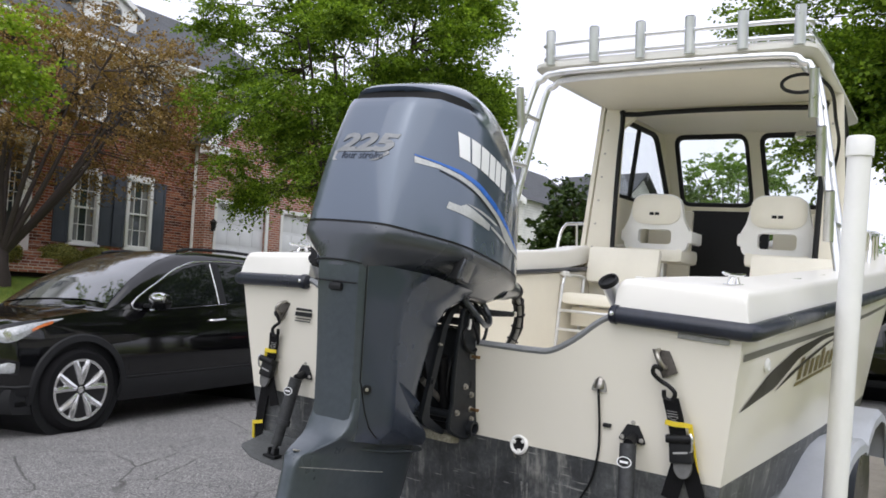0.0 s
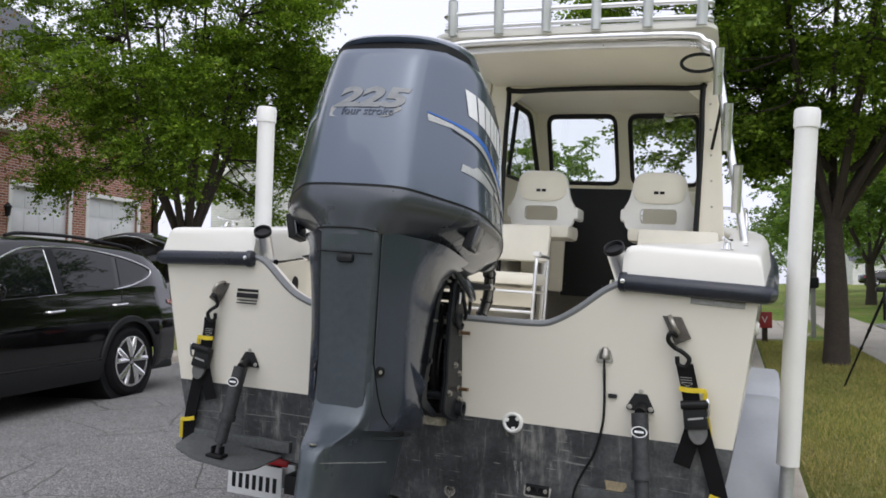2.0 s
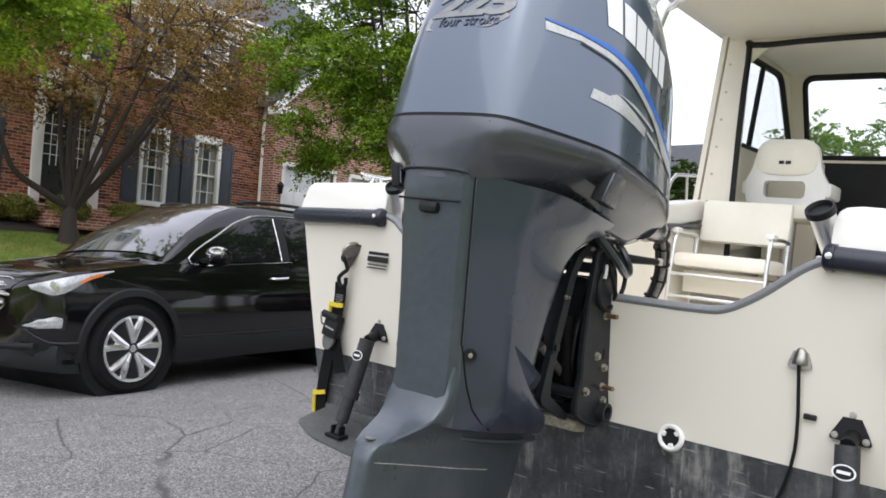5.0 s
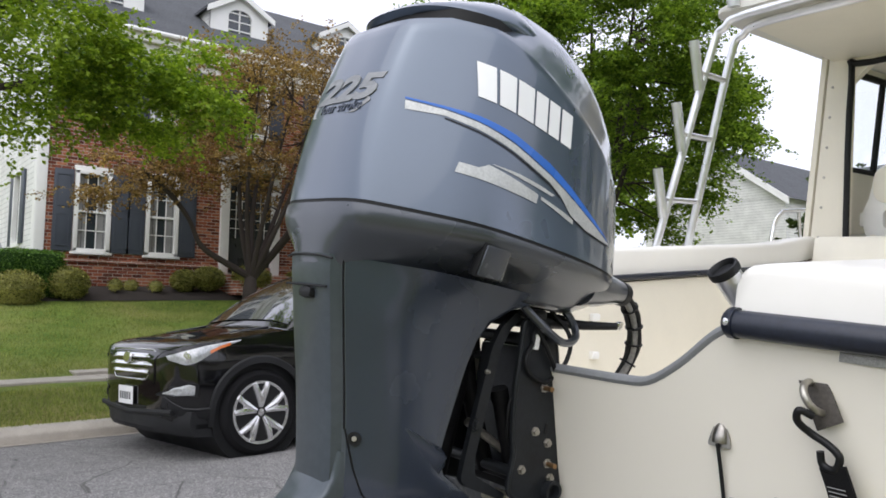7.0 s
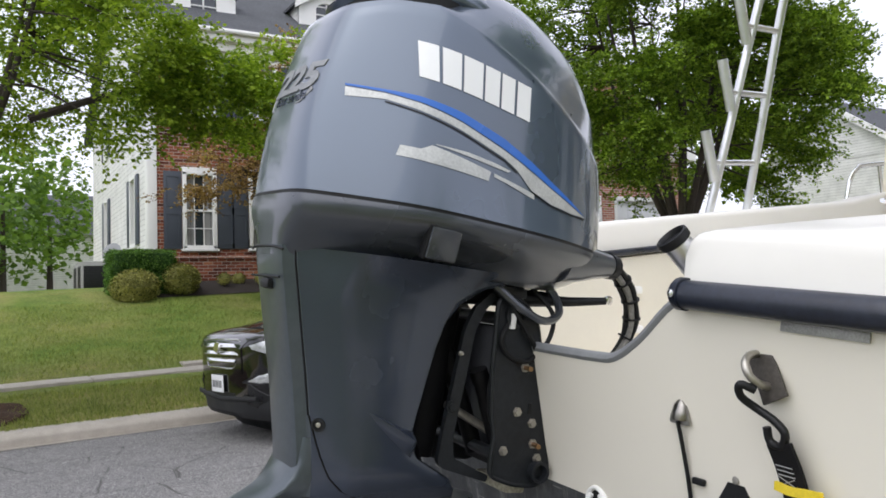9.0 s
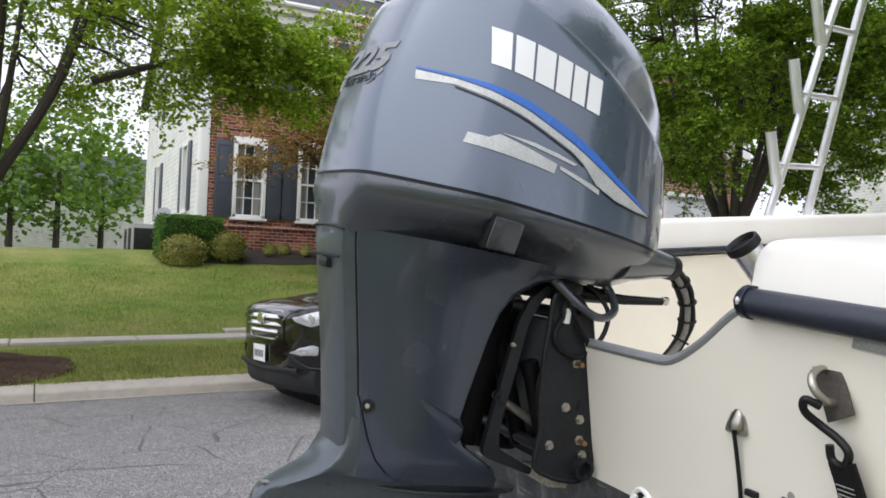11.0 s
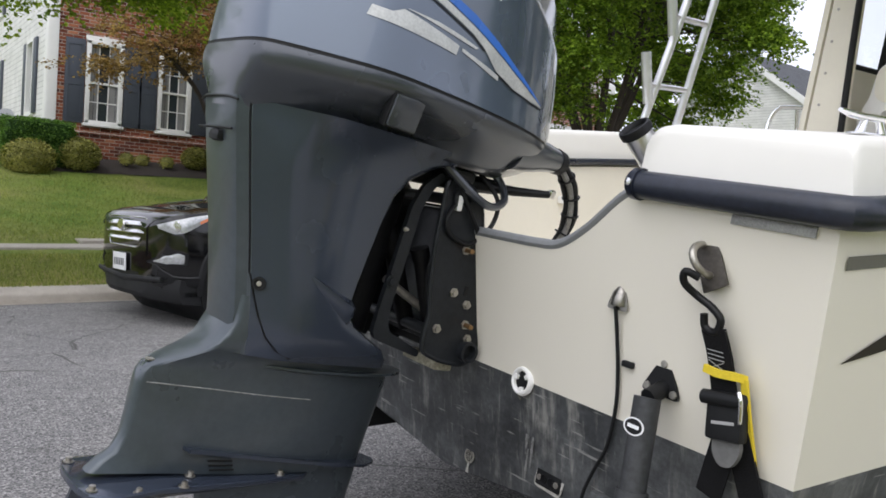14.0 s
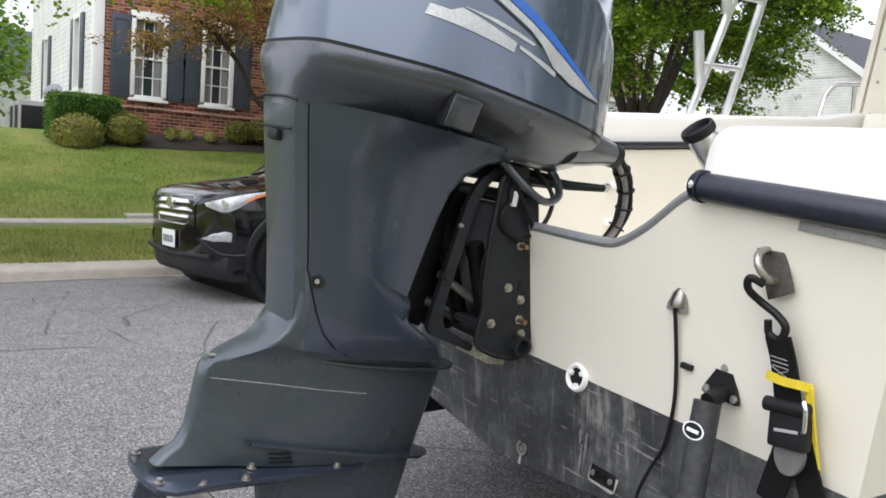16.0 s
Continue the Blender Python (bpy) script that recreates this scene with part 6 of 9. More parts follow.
def hull_x(y, z):
    """The built side's place, straight between its stations."""
    k = max(i for i, v in enumerate(stations[:-1]) if v <= y)
    y0, y1 = stations[k], stations[k + 1]
    t = (y - y0) / (y1 - y0)

    def at_station(ys):
        lo, hi = max(PAINT, chine(ys) + 0.02), sheer(ys) + 0.03
        zs = [lo + (hi - lo) * i / 5 for i in range(6)]
        return float(np.interp(z, zs, [side_at(ys, q) for q in zs]))
    return at_station(y0) * (1 - t) + at_station(y1) * t


for sgn in (1, -1):
    mark = thing("hull_graphic", "dark brown swept arcs and gold name shapes on cream hull", "decal", (1.13 * sgn, 0.9, -0.1), BOAT, group="hull side graphics")
    part("pin_stripe", side_film([(0.03, 0.022), (1.5, 0.085), (4.0, 0.215), (5.6, 0.30)], [(0.03, -0.002), (1.5, 0.065), (4.0, 0.195), (5.6, 0.285)], sgn, 30), plain("grey_pin_stripe", (0.15, 0.145, 0.125), 0.45, var=0.1), mark)
    part("swept_arc", side_film([(0.09, -0.170), (0.40, -0.060), (0.75, 0.010), (1.20, 0.048), (1.50, 0.058)], [(0.09, -0.171), (0.50, -0.125), (0.80, -0.035), (1.20, 0.024), (1.50, 0.045)], sgn, 22), DECAL_DARK, mark)
    part("swept_arc", side_film([(0.50, -0.140), (0.70, -0.085), (0.95, -0.04), (1.30, 0.010), (1.65, 0.045)], [(0.50, -0.141), (0.72, -0.10), (0.97, -0.053), (1.32, 0.0), (1.65, 0.038)], sgn, 16), DECAL_DARK, mark)
    part("swept_arc", side_film([(1.50, 0.058), (1.72, 0.045), (1.80, 0.012), (1.70, -0.03), (1.50, -0.058)], [(1.50, 0.045), (1.67, 0.036), (1.74, 0.010), (1.66, -0.02), (1.50, -0.045)], sgn, 16), DECAL_DARK, mark)
    for k in range(7):
        y0 = 0.84 + 0.098 * k
        tall = 0.088 if k in (0, 4) else 0.066
        base_z = -0.122 + 0.052 * (y0 - 0.84)
        part("name_block", side_film([(y0 + 0.022, base_z + tall), (y0 + 0.085, base_z + tall + 0.004)], [(y0, base_z), (y0 + 0.064, base_z + 0.003)], sgn, 3), DECAL_GOLD, mark)
    part("underline", side_film([(0.82, -0.132), (1.52, -0.094)], [(0.812, -0.146), (1.51, -0.108)], sgn, 6), DECAL_GOLD, mark)
    through_hull = thing("through_hull", "small white round through-hull fitting in the hull side", "through-hull fitting", (1.13 * sgn, 0.33, -0.03), BOAT, group="hull side fittings")
    hx = hull_x(0.33, -0.03)
    part("flange", lathe([(0.012, 0.002), (0.026, 0), (0.026, 0.005), (0.018, 0.012), (0.012, 0.010)], 18, along((hx * sgn, 0.33, -0.03), ((hx + 1) * sgn, 0.33, -0.03))), WHITE, through_hull)
    part("bore", lathe([(0, 0.004), (0.012, 0.005)], 12, along((hx * sgn, 0.33, -0.03), ((hx + 1) * sgn, 0.33, -0.03))), BLACK, through_hull)

well = thing("well_drain", "black oval drain in the splash well wall", "drain", (-0.72, 0.43, 0.01), BOAT)
part("rim", xf(lathe([(0.7, 0.001), (1.0, 0.0), (0.95, 0.006), (0.7, 0.006)], 20), Matrix.Translation((-0.7185, 0.30, 0.005)) @ Matrix.Rotation(radians(90), 4, "Y") @ Matrix.Diagonal((0.036, 0.022, 1, 1))), BLACK, well)
part("bore", xf(lathe([(0.0, 0.002), (0.72, 0.003)], 20), Matrix.Translation((-0.7185, 0.30, 0.005)) @ Matrix.Rotation(radians(90), 4, "Y") @ Matrix.Diagonal((0.036, 0.022, 1, 1))), BLACK, well)

# rod holders at the notch, cleats on the caps
for sgn in (1, -1):
    rodh = thing("rod_holder", "polished steel rod holder with a black rubber lip", "rod holder", (0.64 * sgn, 0.1, 0.05), BOAT, group="corner rod holders")
    a, b = Vector((0.728 * sgn, 0.115, 0.06)), Vector((0.687 * sgn, -0.012, 0.222))
    part("pipe", tube([a, a * 0.5 + b * 0.5, a * 0.05 + b * 0.95], 0.0298, 18), ALU, rodh)
    m = along(b, b + (b - a))
    part("lip", xf(lathe([(0.0300, -0.016), (0.0345, -0.013), (0.0355, -0.004), (0.034, 0.004), (0.030, 0.005), (0.0265, 0.0), (0.025, -0.006), (0, -0.007)], 24), m), BLACK, rodh)
    part("strap_clip", tube([(0.72 * sgn, 0.10, 0.10), (0.67 * sgn, 0.07, 0.10)], 0.012, 8), CHROME, rodh)
    cl = thing("cleat", "polished four-bolt cleat on the gunwale", "cleat", (1.035 * sgn, 0.25, 0.22), BOAT, group="stern cleats")
    cm = Matrix.Translation((1.035 * sgn, 0.25, sheer(0.25) + 0.148)) @ Matrix.Rotation(radians(-6 * sgn), 4, "Z")
    part("base_plate", xf(slab(0, 0, 0.002, 0.032, 0.105, 0.005, 0.002), cm), CHROME, cl)
    for k in (-1, 1):
        part("post", xf(tube([(0, 0.036 * k, 0), (0, 0.022 * k, 0.03)], [0.010, 0.007], 10), cm), CHROME, cl)
    part("horn", xf(tube(soft_path([(0, -0.098, 0.040), (0, -0.045, 0.034), (0, 0.045, 0.034), (0, 0.098, 0.040)], 5), [0.004, 0.005, 0.006, 0.007, 0.007, 0.0072, 0.0075, 0.0075, 0.0075, 0.0075, 0.0072, 0.007, 0.007, 0.006, 0.005, 0.004], 10, flat=1.3), cm), CHROME, cl)
    for k, yy in enumerate((1.05, 1.6)):
        rh = thing("flush_rod_holder", "oval polished flush rod holder in the gunwale", "rod holder", (1.07 * sgn, yy, 0.3), BOAT, group="flush rod holders")
        zz = sheer(yy) + 0.088 + 0.054
        ring_m = Matrix.Translation((1.065 * sgn, yy, zz)) @ Matrix.Rotation(math.atan(0.055), 4, "X") @ Matrix.Diagonal((0.036, 0.06, 1, 1))
        part("bezel", xf(lathe([(0.72, 0.002), (1.0, 0), (0.98, 0.006), (0.8, 0.009), (0.72, 0.004)], 22), ring_m), CHROME, rh)
        part("bore", xf(lathe([(0, 0.003), (0.73, 0.004)], 18), ring_m), BLACK, rh)
    rail = thing("bow_rail", "bright tubular bow rail along the foredeck gunwale", "rail", (1.1 * sgn, 4.5, 0.4), CABIN, group="bow rails")
    line = [(1.13 * sgn, 3.28, 0.415), (1.125 * sgn, 3.33, 0.62), (1.12 * sgn, 3.40, 0.70), (1.115 * sgn, 3.5, 0.725), (1.09 * sgn, 4.2, 0.80), (0.93 * sgn, 5.1, 0.90), (0.62 * sgn, 5.9, 0.98), (0.2 * sgn, 6.6, 1.03), (0, 6.75, 1.035)]
    part("top_rail", tube(soft_path(line, 6), 0.0135, 10), CHROME, rail)
    for yy, xx in ((3.62, 1.12), (4.3, 1.075), (5.1, 0.92), (5.9, 0.61)):
        part("stanchion", rod((xx * sgn, yy + 0.05, sheer(yy) + 0.13), (xx * sgn, yy, float(np.interp(yy, [3.5, 4.2, 5.1, 5.9], [0.725, 0.80, 0.90, 0.98]))), 0.0115), CHROME, rail)

# ---- seats ----
PIPING = plain("seam_piping", (0.72, 0.69, 0.6), 0.5, var=0.05)
for x0, group in ((-0.415, "helm seats"), (0.50, "helm seats")):
    hs = thing("helm_seat", "cream moulded helm seat with an open lower back", "helm seat", (x0, 3.75, -0.38), CABIN, group=group)
    shell = round_poly([(x0 - 0.245, 0.545), (x0 + 0.245, 0.545), (x0 + 0.275, 0.70), (x0 + 0.225, 0.78), (x0 + 0.19, 0.955), (x0 + 0.13, 0.995), (x0 - 0.13, 0.995), (x0 - 0.19, 0.955), (x0 - 0.225, 0.78), (x0 - 0.275, 0.70)], 0.05, 4)
    hole = round_rect(x0 - 0.135, 0.60, x0 + 0.135, 0.715, 0.03, 4)
    bm = bmesh.new()
    eds = []
    for lp in (shell, hole):
        vs = [bm.verts.new((x, 0, z)) for x, z in lp]
        eds += [bm.edges.new((vs[i], vs[(i + 1) % len(vs)])) for i in range(len(vs))]
    bmesh.ops.triangle_fill(bm, use_beauty=True, use_dissolve=False, edges=eds)
    g = bmesh.ops.extrude_face_region(bm, geom=bm.faces[:])
    bmesh.ops.translate(bm, verts=[v for v in g["geom"] if isinstance(v, bmesh.types.BMVert)], vec=(0, 0.06, 0))
    bm.verts.index_update()
    flat = ([(v.co.x, 3.54 + v.co.y + 0.45 * (v.co.x - x0) ** 2 + 0.06 * max(0, 0.75 - v.co.z), v.co.z) for v in bm.verts], [tuple(v.index for v in f.verts) for f in bm.faces])
    bm.free()
    back = part("backrest", flat, WHITE, hs)
    part("top_pad", loft([[(x0 + w * math.copysign(abs(math.cos(q)) ** 0.6, math.cos(q)), 3.545 - 0.022 * d + 0.45 * (w * math.cos(q)) ** 2, 0.87 + h * math.copysign(abs(math.sin(q)) ** 0.6, math.sin(q))) for q in np.linspace(0, 2 * math.pi, 25)[:-1]] for w, h, d in ((0.195, 0.118, 0), (0.195, 0.118, 0.6), (0.175, 0.10, 1.0), (0.10, 0.05, 1.25))]), VINYL, back)
    part("cushion", slab(x0, 3.78, 0.52, 0.46, 0.44, 0.12, 0.04), VINYL, hs)
    for k in (-1, 1):
        part("armrest", slab(x0 + 0.265 * k, 3.72, 0.665, 0.055, 0.28, 0.10, 0.025), WHITE, hs)
        part("badge", slab(x0 + 0.022 * k, 3.513, 0.835, 0.034, 0.004, 0.022, 0.005), BLACK, back)
    part("pedestal", rod((x0, 3.78, -0.385), (x0, 3.78, 0.47), 0.045, 14), ALU, hs)

for x0, w in ((-0.565, 0.58), (0.665, 0.57)):
    js = thing("jump_seat", "aft-facing seat with cream cushions on an aluminium tube frame", "seat", (x0, 3.05, -0.42), CABIN, group="aft-facing seats")
    part("back_cushion", slab(x0, 3.33, 0.395, w, 0.075, 0.29, 0.035, Matrix.Translation((0, 3.33, 0.395)) @ Matrix.Rotation(radians(-8), 4, "X") @ Matrix.Translation((0, -3.33, -0.395))), VINYL, js)
    part("seat_cushion", slab(x0, 3.08, 0.115, w, 0.42, 0.09, 0.035), VINYL, js)
    part("front_panel", slab(x0, 3.02, -0.02, w - 0.06, 0.02, 0.14, 0.006), INNER, js)
    for k in (-1, 1):
        xx = x0 + k * (w / 2 + 0.005)
        part("arm_frame", tube(soft_path([(xx, 2.84, -0.415), (xx, 2.88, 0.10), (xx, 2.91, 0.27), (xx, 2.99, 0.285), (xx, 3.24, 0.285), (xx, 3.27, 0.20), (xx, 3.22, -0.415)], 4), 0.014, 10), ALU, js)
        part("arm_cap", slab(xx, 2.915, 0.298, 0.05, 0.09, 0.035, 0.012), WHITE, js)
    for y, z in ((2.87, 0.02), (2.86, -0.12), (3.24, 0.02)):
        part("cross_tube", rod((x0 - w / 2, y, z), (x0 + w / 2, y, z), 0.012), ALU, js)

lamp = thing("spotlight", "small chrome spotlight under the hardtop with a coiled black cable", "light", (0.62, 4.35, 1.58), CABIN)
part("housing", lathe([(0.0, -0.05), (0.035, -0.045), (0.045, 0.0), (0.045, 0.03), (0.038, 0.032), (0, 0.03)], 18, along((0.48, 4.30, 1.585), (0.46, 4.0, 1.56))), CHROME, lamp)
part("arm", tube([(0.48, 4.32, 1.60), (0.60, 4.36, 1.625), (0.76, 4.36, 1.63)], 0.012, 8), CHROME, lamp)
coil = thing("coiled_cable", "black coiled cable hanging below the hardtop corner", "cable", (0.84, 2.4, 1.5), CABIN)
part("loop", tube([(0.80 + 0.11 * math.cos(w), 2.42, 1.52 + 0.055 * math.sin(w)) for w in np.linspace(0, 2 * math.pi, 25)[:-1]], 0.011, 8, closed=True), BLACK, coil)
part("run", tube(soft_path([(0.90, 2.43, 1.55), (0.945, 2.6, 1.50), (0.93, 2.9, 1.40), (0.90, 3.3, 1.33), (0.865, 3.40, 1.15)], 5), 0.011, 8), BLACK, coil)

# ---- trailer ----
trailer = thing("boat_trailer", "galvanised boat trailer with plastic fenders and tall guide posts", "boat trailer", (0, 1.5, -1.16), BOAT)
for sgn in (1, -1):
    part("frame_beam", slab(0.88 * sgn, 3.2, -0.92, 0.08, 5.2, 0.12, 0.012), GALV, trailer)
    part("bunk", slab(0.55 * sgn, 2.2, -0.79, 0.09, 4.2, 0.08, 0.012), BLACK, trailer)
    head = (1.302, 0.94, 0.83) if sgn > 0 else (-1.338, 0.93, 0.876)
    post = part("guide_post", rod((1.295 * sgn, 0.93, -0.62), head, 0.045, 20), WHITE, trailer, "tall white plastic guide post")
    part("post_cap", lathe([(0.0, 0.035), (0.046, 0.03), (0.052, 0.02), (0.052, -0.05), (0.046, -0.05)], 20, along(head, (head[0], head[1], 1.2))), WHITE, post)
    part("post_socket", cat(rod((1.288 * sgn, 0.94, -0.95), (1.295 * sgn, 0.93, -0.60), 0.028, 12), rod((1.288 * sgn, 0.94, -0.93), (0.88 * sgn, 0.94, -0.92), 0.028, 12)), GALV, post, "galvanised bracket")
    for yy in (1.45, 2.32):
        wheel = part("wheel", lathe([(0.19, -0.09), (0.30, -0.10), (0.335, -0.07), (0.34, 0.0), (0.335, 0.07), (0.30, 0.10), (0.19, 0.09)], 32, along((1.13 * sgn, yy, -0.86), (2.0 * sgn, yy, -0.86))), RUBBER, trailer, "trailer wheel")
        part("rim", lathe([(0.0, 0.05), (0.06, 0.055), (0.13, 0.02), (0.19, 0.06), (0.195, 0.0), (0, 0)], 24, along((1.13 * sgn, yy, -0.86), (2.0 * sgn, yy, -0.86))), GALV, wheel)
    fend = []
    for y, z in ((0.95, -0.80), (0.99, -0.72), (1.10, -0.60), (1.28, -0.50), (1.42, -0.465), (1.60, -0.455), (1.84, -0.47), (1.90, -0.50), (1.98, -0.45), (2.14, -0.40), (2.42, -0.39), (2.60, -0.43), (2.74, -0.54), (2.80, -0.70)):
        fend.append([(1.005 * sgn, y, z - 0.012), (1.01 * sgn, y, z), (1.272 * sgn, y, z), (1.292 * sgn, y, z - 0.018), (1.294 * sgn, y, z - 0.06), (1.284 * sgn, y, z - 0.06), (1.276 * sgn, y, z - 0.018)])
    part("fender", loft(fend), plain("grey_plastic_fender", (0.42, 0.44, 0.48), 0.55, var=0.08, scale=5), trailer, "ridged blue-grey plastic fender")
    part("fender_step", slab(1.15 * sgn, 0.93, -0.83, 0.28, 0.10, 0.03, 0.01), GALV, trailer)
    tail = part("tail_light", slab(0.96 * sgn, 0.62, -0.845, 0.16, 0.05, 0.07, 0.012), plain("red_lens", (0.45, 0.015, 0.02), 0.2, var=0.1, coat=0.5), trailer, "red trailer tail light")
part("cross_beam", slab(0, 1.3, -0.98, 1.84, 0.09, 0.10, 0.012), GALV, trailer)
plate = part("number_plate", slab(-1.045, 0.575, -0.955, 0.30, 0.004, 0.155, 0.002), DECAL_WHITE, trailer, "white number plate of plain bars")
for k in range(7):
    part("bar", slab(-1.16 + 0.038 * k, 0.572, -0.965, 0.02, 0.003, 0.07, 0.001), BLACK, plate)
part("bar", slab(-1.16, 0.572, -0.90, 0.03, 0.003, 0.02, 0.001), plain("plate_red", (0.5, 0.03, 0.03), 0.5), plate)
for sgn in (1, -1):
    part("plate_bracket", slab(0.96 * sgn, 0.76, -0.90, 0.05, 0.34, 0.05, 0.005), BLACK, trailer)

# ---- parked cars (car coordinates: x forward, y to its left, z up) ----
CARPAINT = plain("black_car_paint", (0.004, 0.004, 0.0045), 0.06, var=0.1, coat=0.5, rvar=0.02, spec=0.4)
TINT = plain("tinted_car_glass", (0.006, 0.007, 0.008), 0.03, var=0.05, spec=0.5, rvar=0.01)
CLADDING = plain("dark_grey_cladding", (0.014, 0.0145, 0.016), 0.6, var=0.12, relief=0.1, spec=0.3)
TYRE = plain("tyre_rubber", (0.008, 0.008, 0.009), 0.85, var=0.15, relief=0.15, spec=0.2)
RIM = plain("silver_alloy_rim", (0.80, 0.80, 0.80), 0.2, 0.9, var=0.05)
LENS = plain("clear_lamp_lens", (0.42, 0.435, 0.44), 0.08, 0.35, var=0.35, scale=9, coat=1.0)
REDLENS = plain("red_lamp_lens", (0.35, 0.012, 0.015), 0.12, var=0.15, coat=1.0)
AMBER = plain("amber_lamp_lens", (0.55, 0.14, 0.03), 0.15, var=0.1, coat=1.0)


def build_car(name, label, at, dims, paint, group=""):
    """dims: nose and tail x, half width, hood, belt and roof lines as (x, z) pairs, wheel x and radius."""
    nose, tail, W, hood, belt, roof, axles, R = dims
    car = thing(name, label, "car", (0, 0, 0), at, group)

    def half(x):
        return W * float(np.interp(x, [tail, tail + 0.06, tail + 0.2, tail + 0.55, 0, nose - 0.55, nose - 0.28, nose - 0.13, nose - 0.05, nose], [0.70, 0.82, 0.92, 0.985, 1.0, 0.985, 0.93, 0.83, 0.70, 0.52]))

    def tuck(z):
        return float(np.interp(z, [0.2, 0.26, 0.42, 0.62, 0.80, 0.95, 1.05, 1.25], [0.11, 0.06, 0.015, 0.0, 0.006, 0.032, 0.065, 0.10]))

    def topz(x):
        return float(np.interp(x, [p[0] for p in hood], [p[1] for p in hood]))

    def low(x):
        return float(np.interp(x, [tail, tail + 0.25, tail + 0.6, nose - 0.5, nose - 0.2, nose], [0.42, 0.28, 0.22, 0.22, 0.25, 0.34]))

    def body_y(x, z, lift=0.0):
        return max(0.02, half(x) - tuck(z)) + lift
    xs = [tail + (nose - tail) * k / 150 for k in range(151)]
    rows = 16
    rings = []
    for x in xs:
        zt, zl = topz(x), low(x)
        ring = []
        for j in range(rows + 1):
            z = zl + (zt - zl) * j / rows
            ring.append([x, body_y(x, z), z])
        yt = ring[-1][1]
        for f, dz in ((0.93, 0.012), (0.75, 0.028), (0.4, 0.042), (0.0, 0.048)):
            ring.append([x, yt * f, zt + dz])
        rings.append(ring)
    # wheel openings: drop faces inside the arch and round off the rest
    n = rows + 5
    vs = [v for r in rings for v in r]
    RA = R + 0.055
    inside = set()
    for k, (x, y, z) in enumerate(vs):
        for ax in axles:
            if (x - ax) ** 2 + (z - R) ** 2 < RA ** 2 and y > 0.3 * W and z < 2 * R + 0.1:
                inside.add(k)
    faces = []
    for i in range(len(rings) - 1):
        for j in range(n - 1):
            q = (i * n + j, (i + 1) * n + j, (i + 1) * n + j + 1, i * n + j + 1)
            if all(v in inside for v in q):
                continue
            faces.append(q)
    used = {v for q in faces for v in q}
    for k in inside & used:
        x, y, z = vs[k]
        ax = min(axles, key=lambda a: abs(a - x))
        d = math.hypot(x - ax, z - R) or 1e-6
        vs[k] = [ax + (x - ax) / d * RA, y, R + (z - R) / d * RA]
    shell = ([tuple(v) for v in vs], faces)
    other = ([(x, -y, z) for x, y, z in shell[0]], [tuple(reversed(f)) for f in shell[1]])
    ends = []
    for i in (0, len(rings) - 1):
        r = rings[i]
        ends.append(([tuple(p) for p in r] + [(p[0], -p[1], p[2]) for p in reversed(r[:-1])], [tuple(range(2 * n - 1))]))
    body = part("body", cat(shell, other, *ends), paint, car, smooth=50)
    part("underbody", slab((nose + tail) / 2, 0, 0.27, nose - tail - 0.5, 2 * W - 0.16, 0.10, 0.03), BLACK, car)
    for ax in axles:
        part("wheel_well", loft([[(ax + (RA + 0.02) * math.cos(w), y, R + (RA + 0.02) * math.sin(w)) for w in np.linspace(0, 2 * math.pi, 33)[:-1]] for y in (-W + 0.06, W - 0.06)]), BLACK, car)
    # upper body
    zb = lambda x: float(np.interp(x, [p[0] for p in belt], [p[1] for p in belt]))
    zr = lambda x: float(np.interp(x, [p[0] for p in roof], [p[1] for p in roof]))
    gx = [roof[0][0] + (roof[-1][0] - roof[0][0]) * k / 40 for k in range(41)]

    def green_y(x, z, lift=0.0):
        """The upper body's side."""
        b, r = topz(x) - 0.02, max(zr(x), topz(x) + 0.001)
        t = max(0.0, min(1.0, (z - b) / (0.62 * 1.0)))
        return max(0.05, body_y(x, min(b, 1.2)) - 0.02 - 0.235 * t ** 1.15) + lift
    rings2 = []
    for x in gx:
        b, r = topz(x) - 0.02, zr(x)
        r = max(r, b + 0.02)
        edge = r - 0.06 if r - b > 0.1 else b + (r - b) * 0.5
        ring = [(x, green_y(x, b + (edge - b) * j / 5), b + (edge - b) * j / 5) for j in range(6)]
        ye = ring[-1][1]
        ring += [(x, ye - 0.035, r - 0.022), (x, ye - 0.12, r), (x, ye * 0.5, r + 0.022), (x, 0, r + 0.03)]
        rings2.append(ring)
    full = [r + [(p[0], -p[1], p[2]) for p in reversed(r[:-1])] for r in rings2]
    cabin_part = part("cabin", loft(full, closed=False), paint, car, smooth=50)

    def pane(poly, nm="side_window", parent=None, mat=TINT, lift=0.006):
        """Glass laid on the upper body's sides from an outline in x and z."""
        bm = bmesh.new()
        vv = [bm.verts.new((x, 0, z)) for x, z in poly]
        bm.faces.new(vv)
        bmesh.ops.triangulate(bm, faces=bm.faces[:])
        bmesh.ops.subdivide_edges(bm, edges=bm.edges[:], cuts=2, use_grid_fill=True)
        bm.verts.index_update()
        for s in (1, -1):
            sh = ([(v.co.x, s * green_y(v.co.x, v.co.z, lift), v.co.z) for v in bm.verts], [tuple(v.index for v in f.verts) for f in bm.faces])
            part(nm, sh, mat, parent or cabin_part, "dark tinted side glass")
        bm.free()
    return car, body, cabin_part, half, body_y, green_y, topz, zb, zr, pane


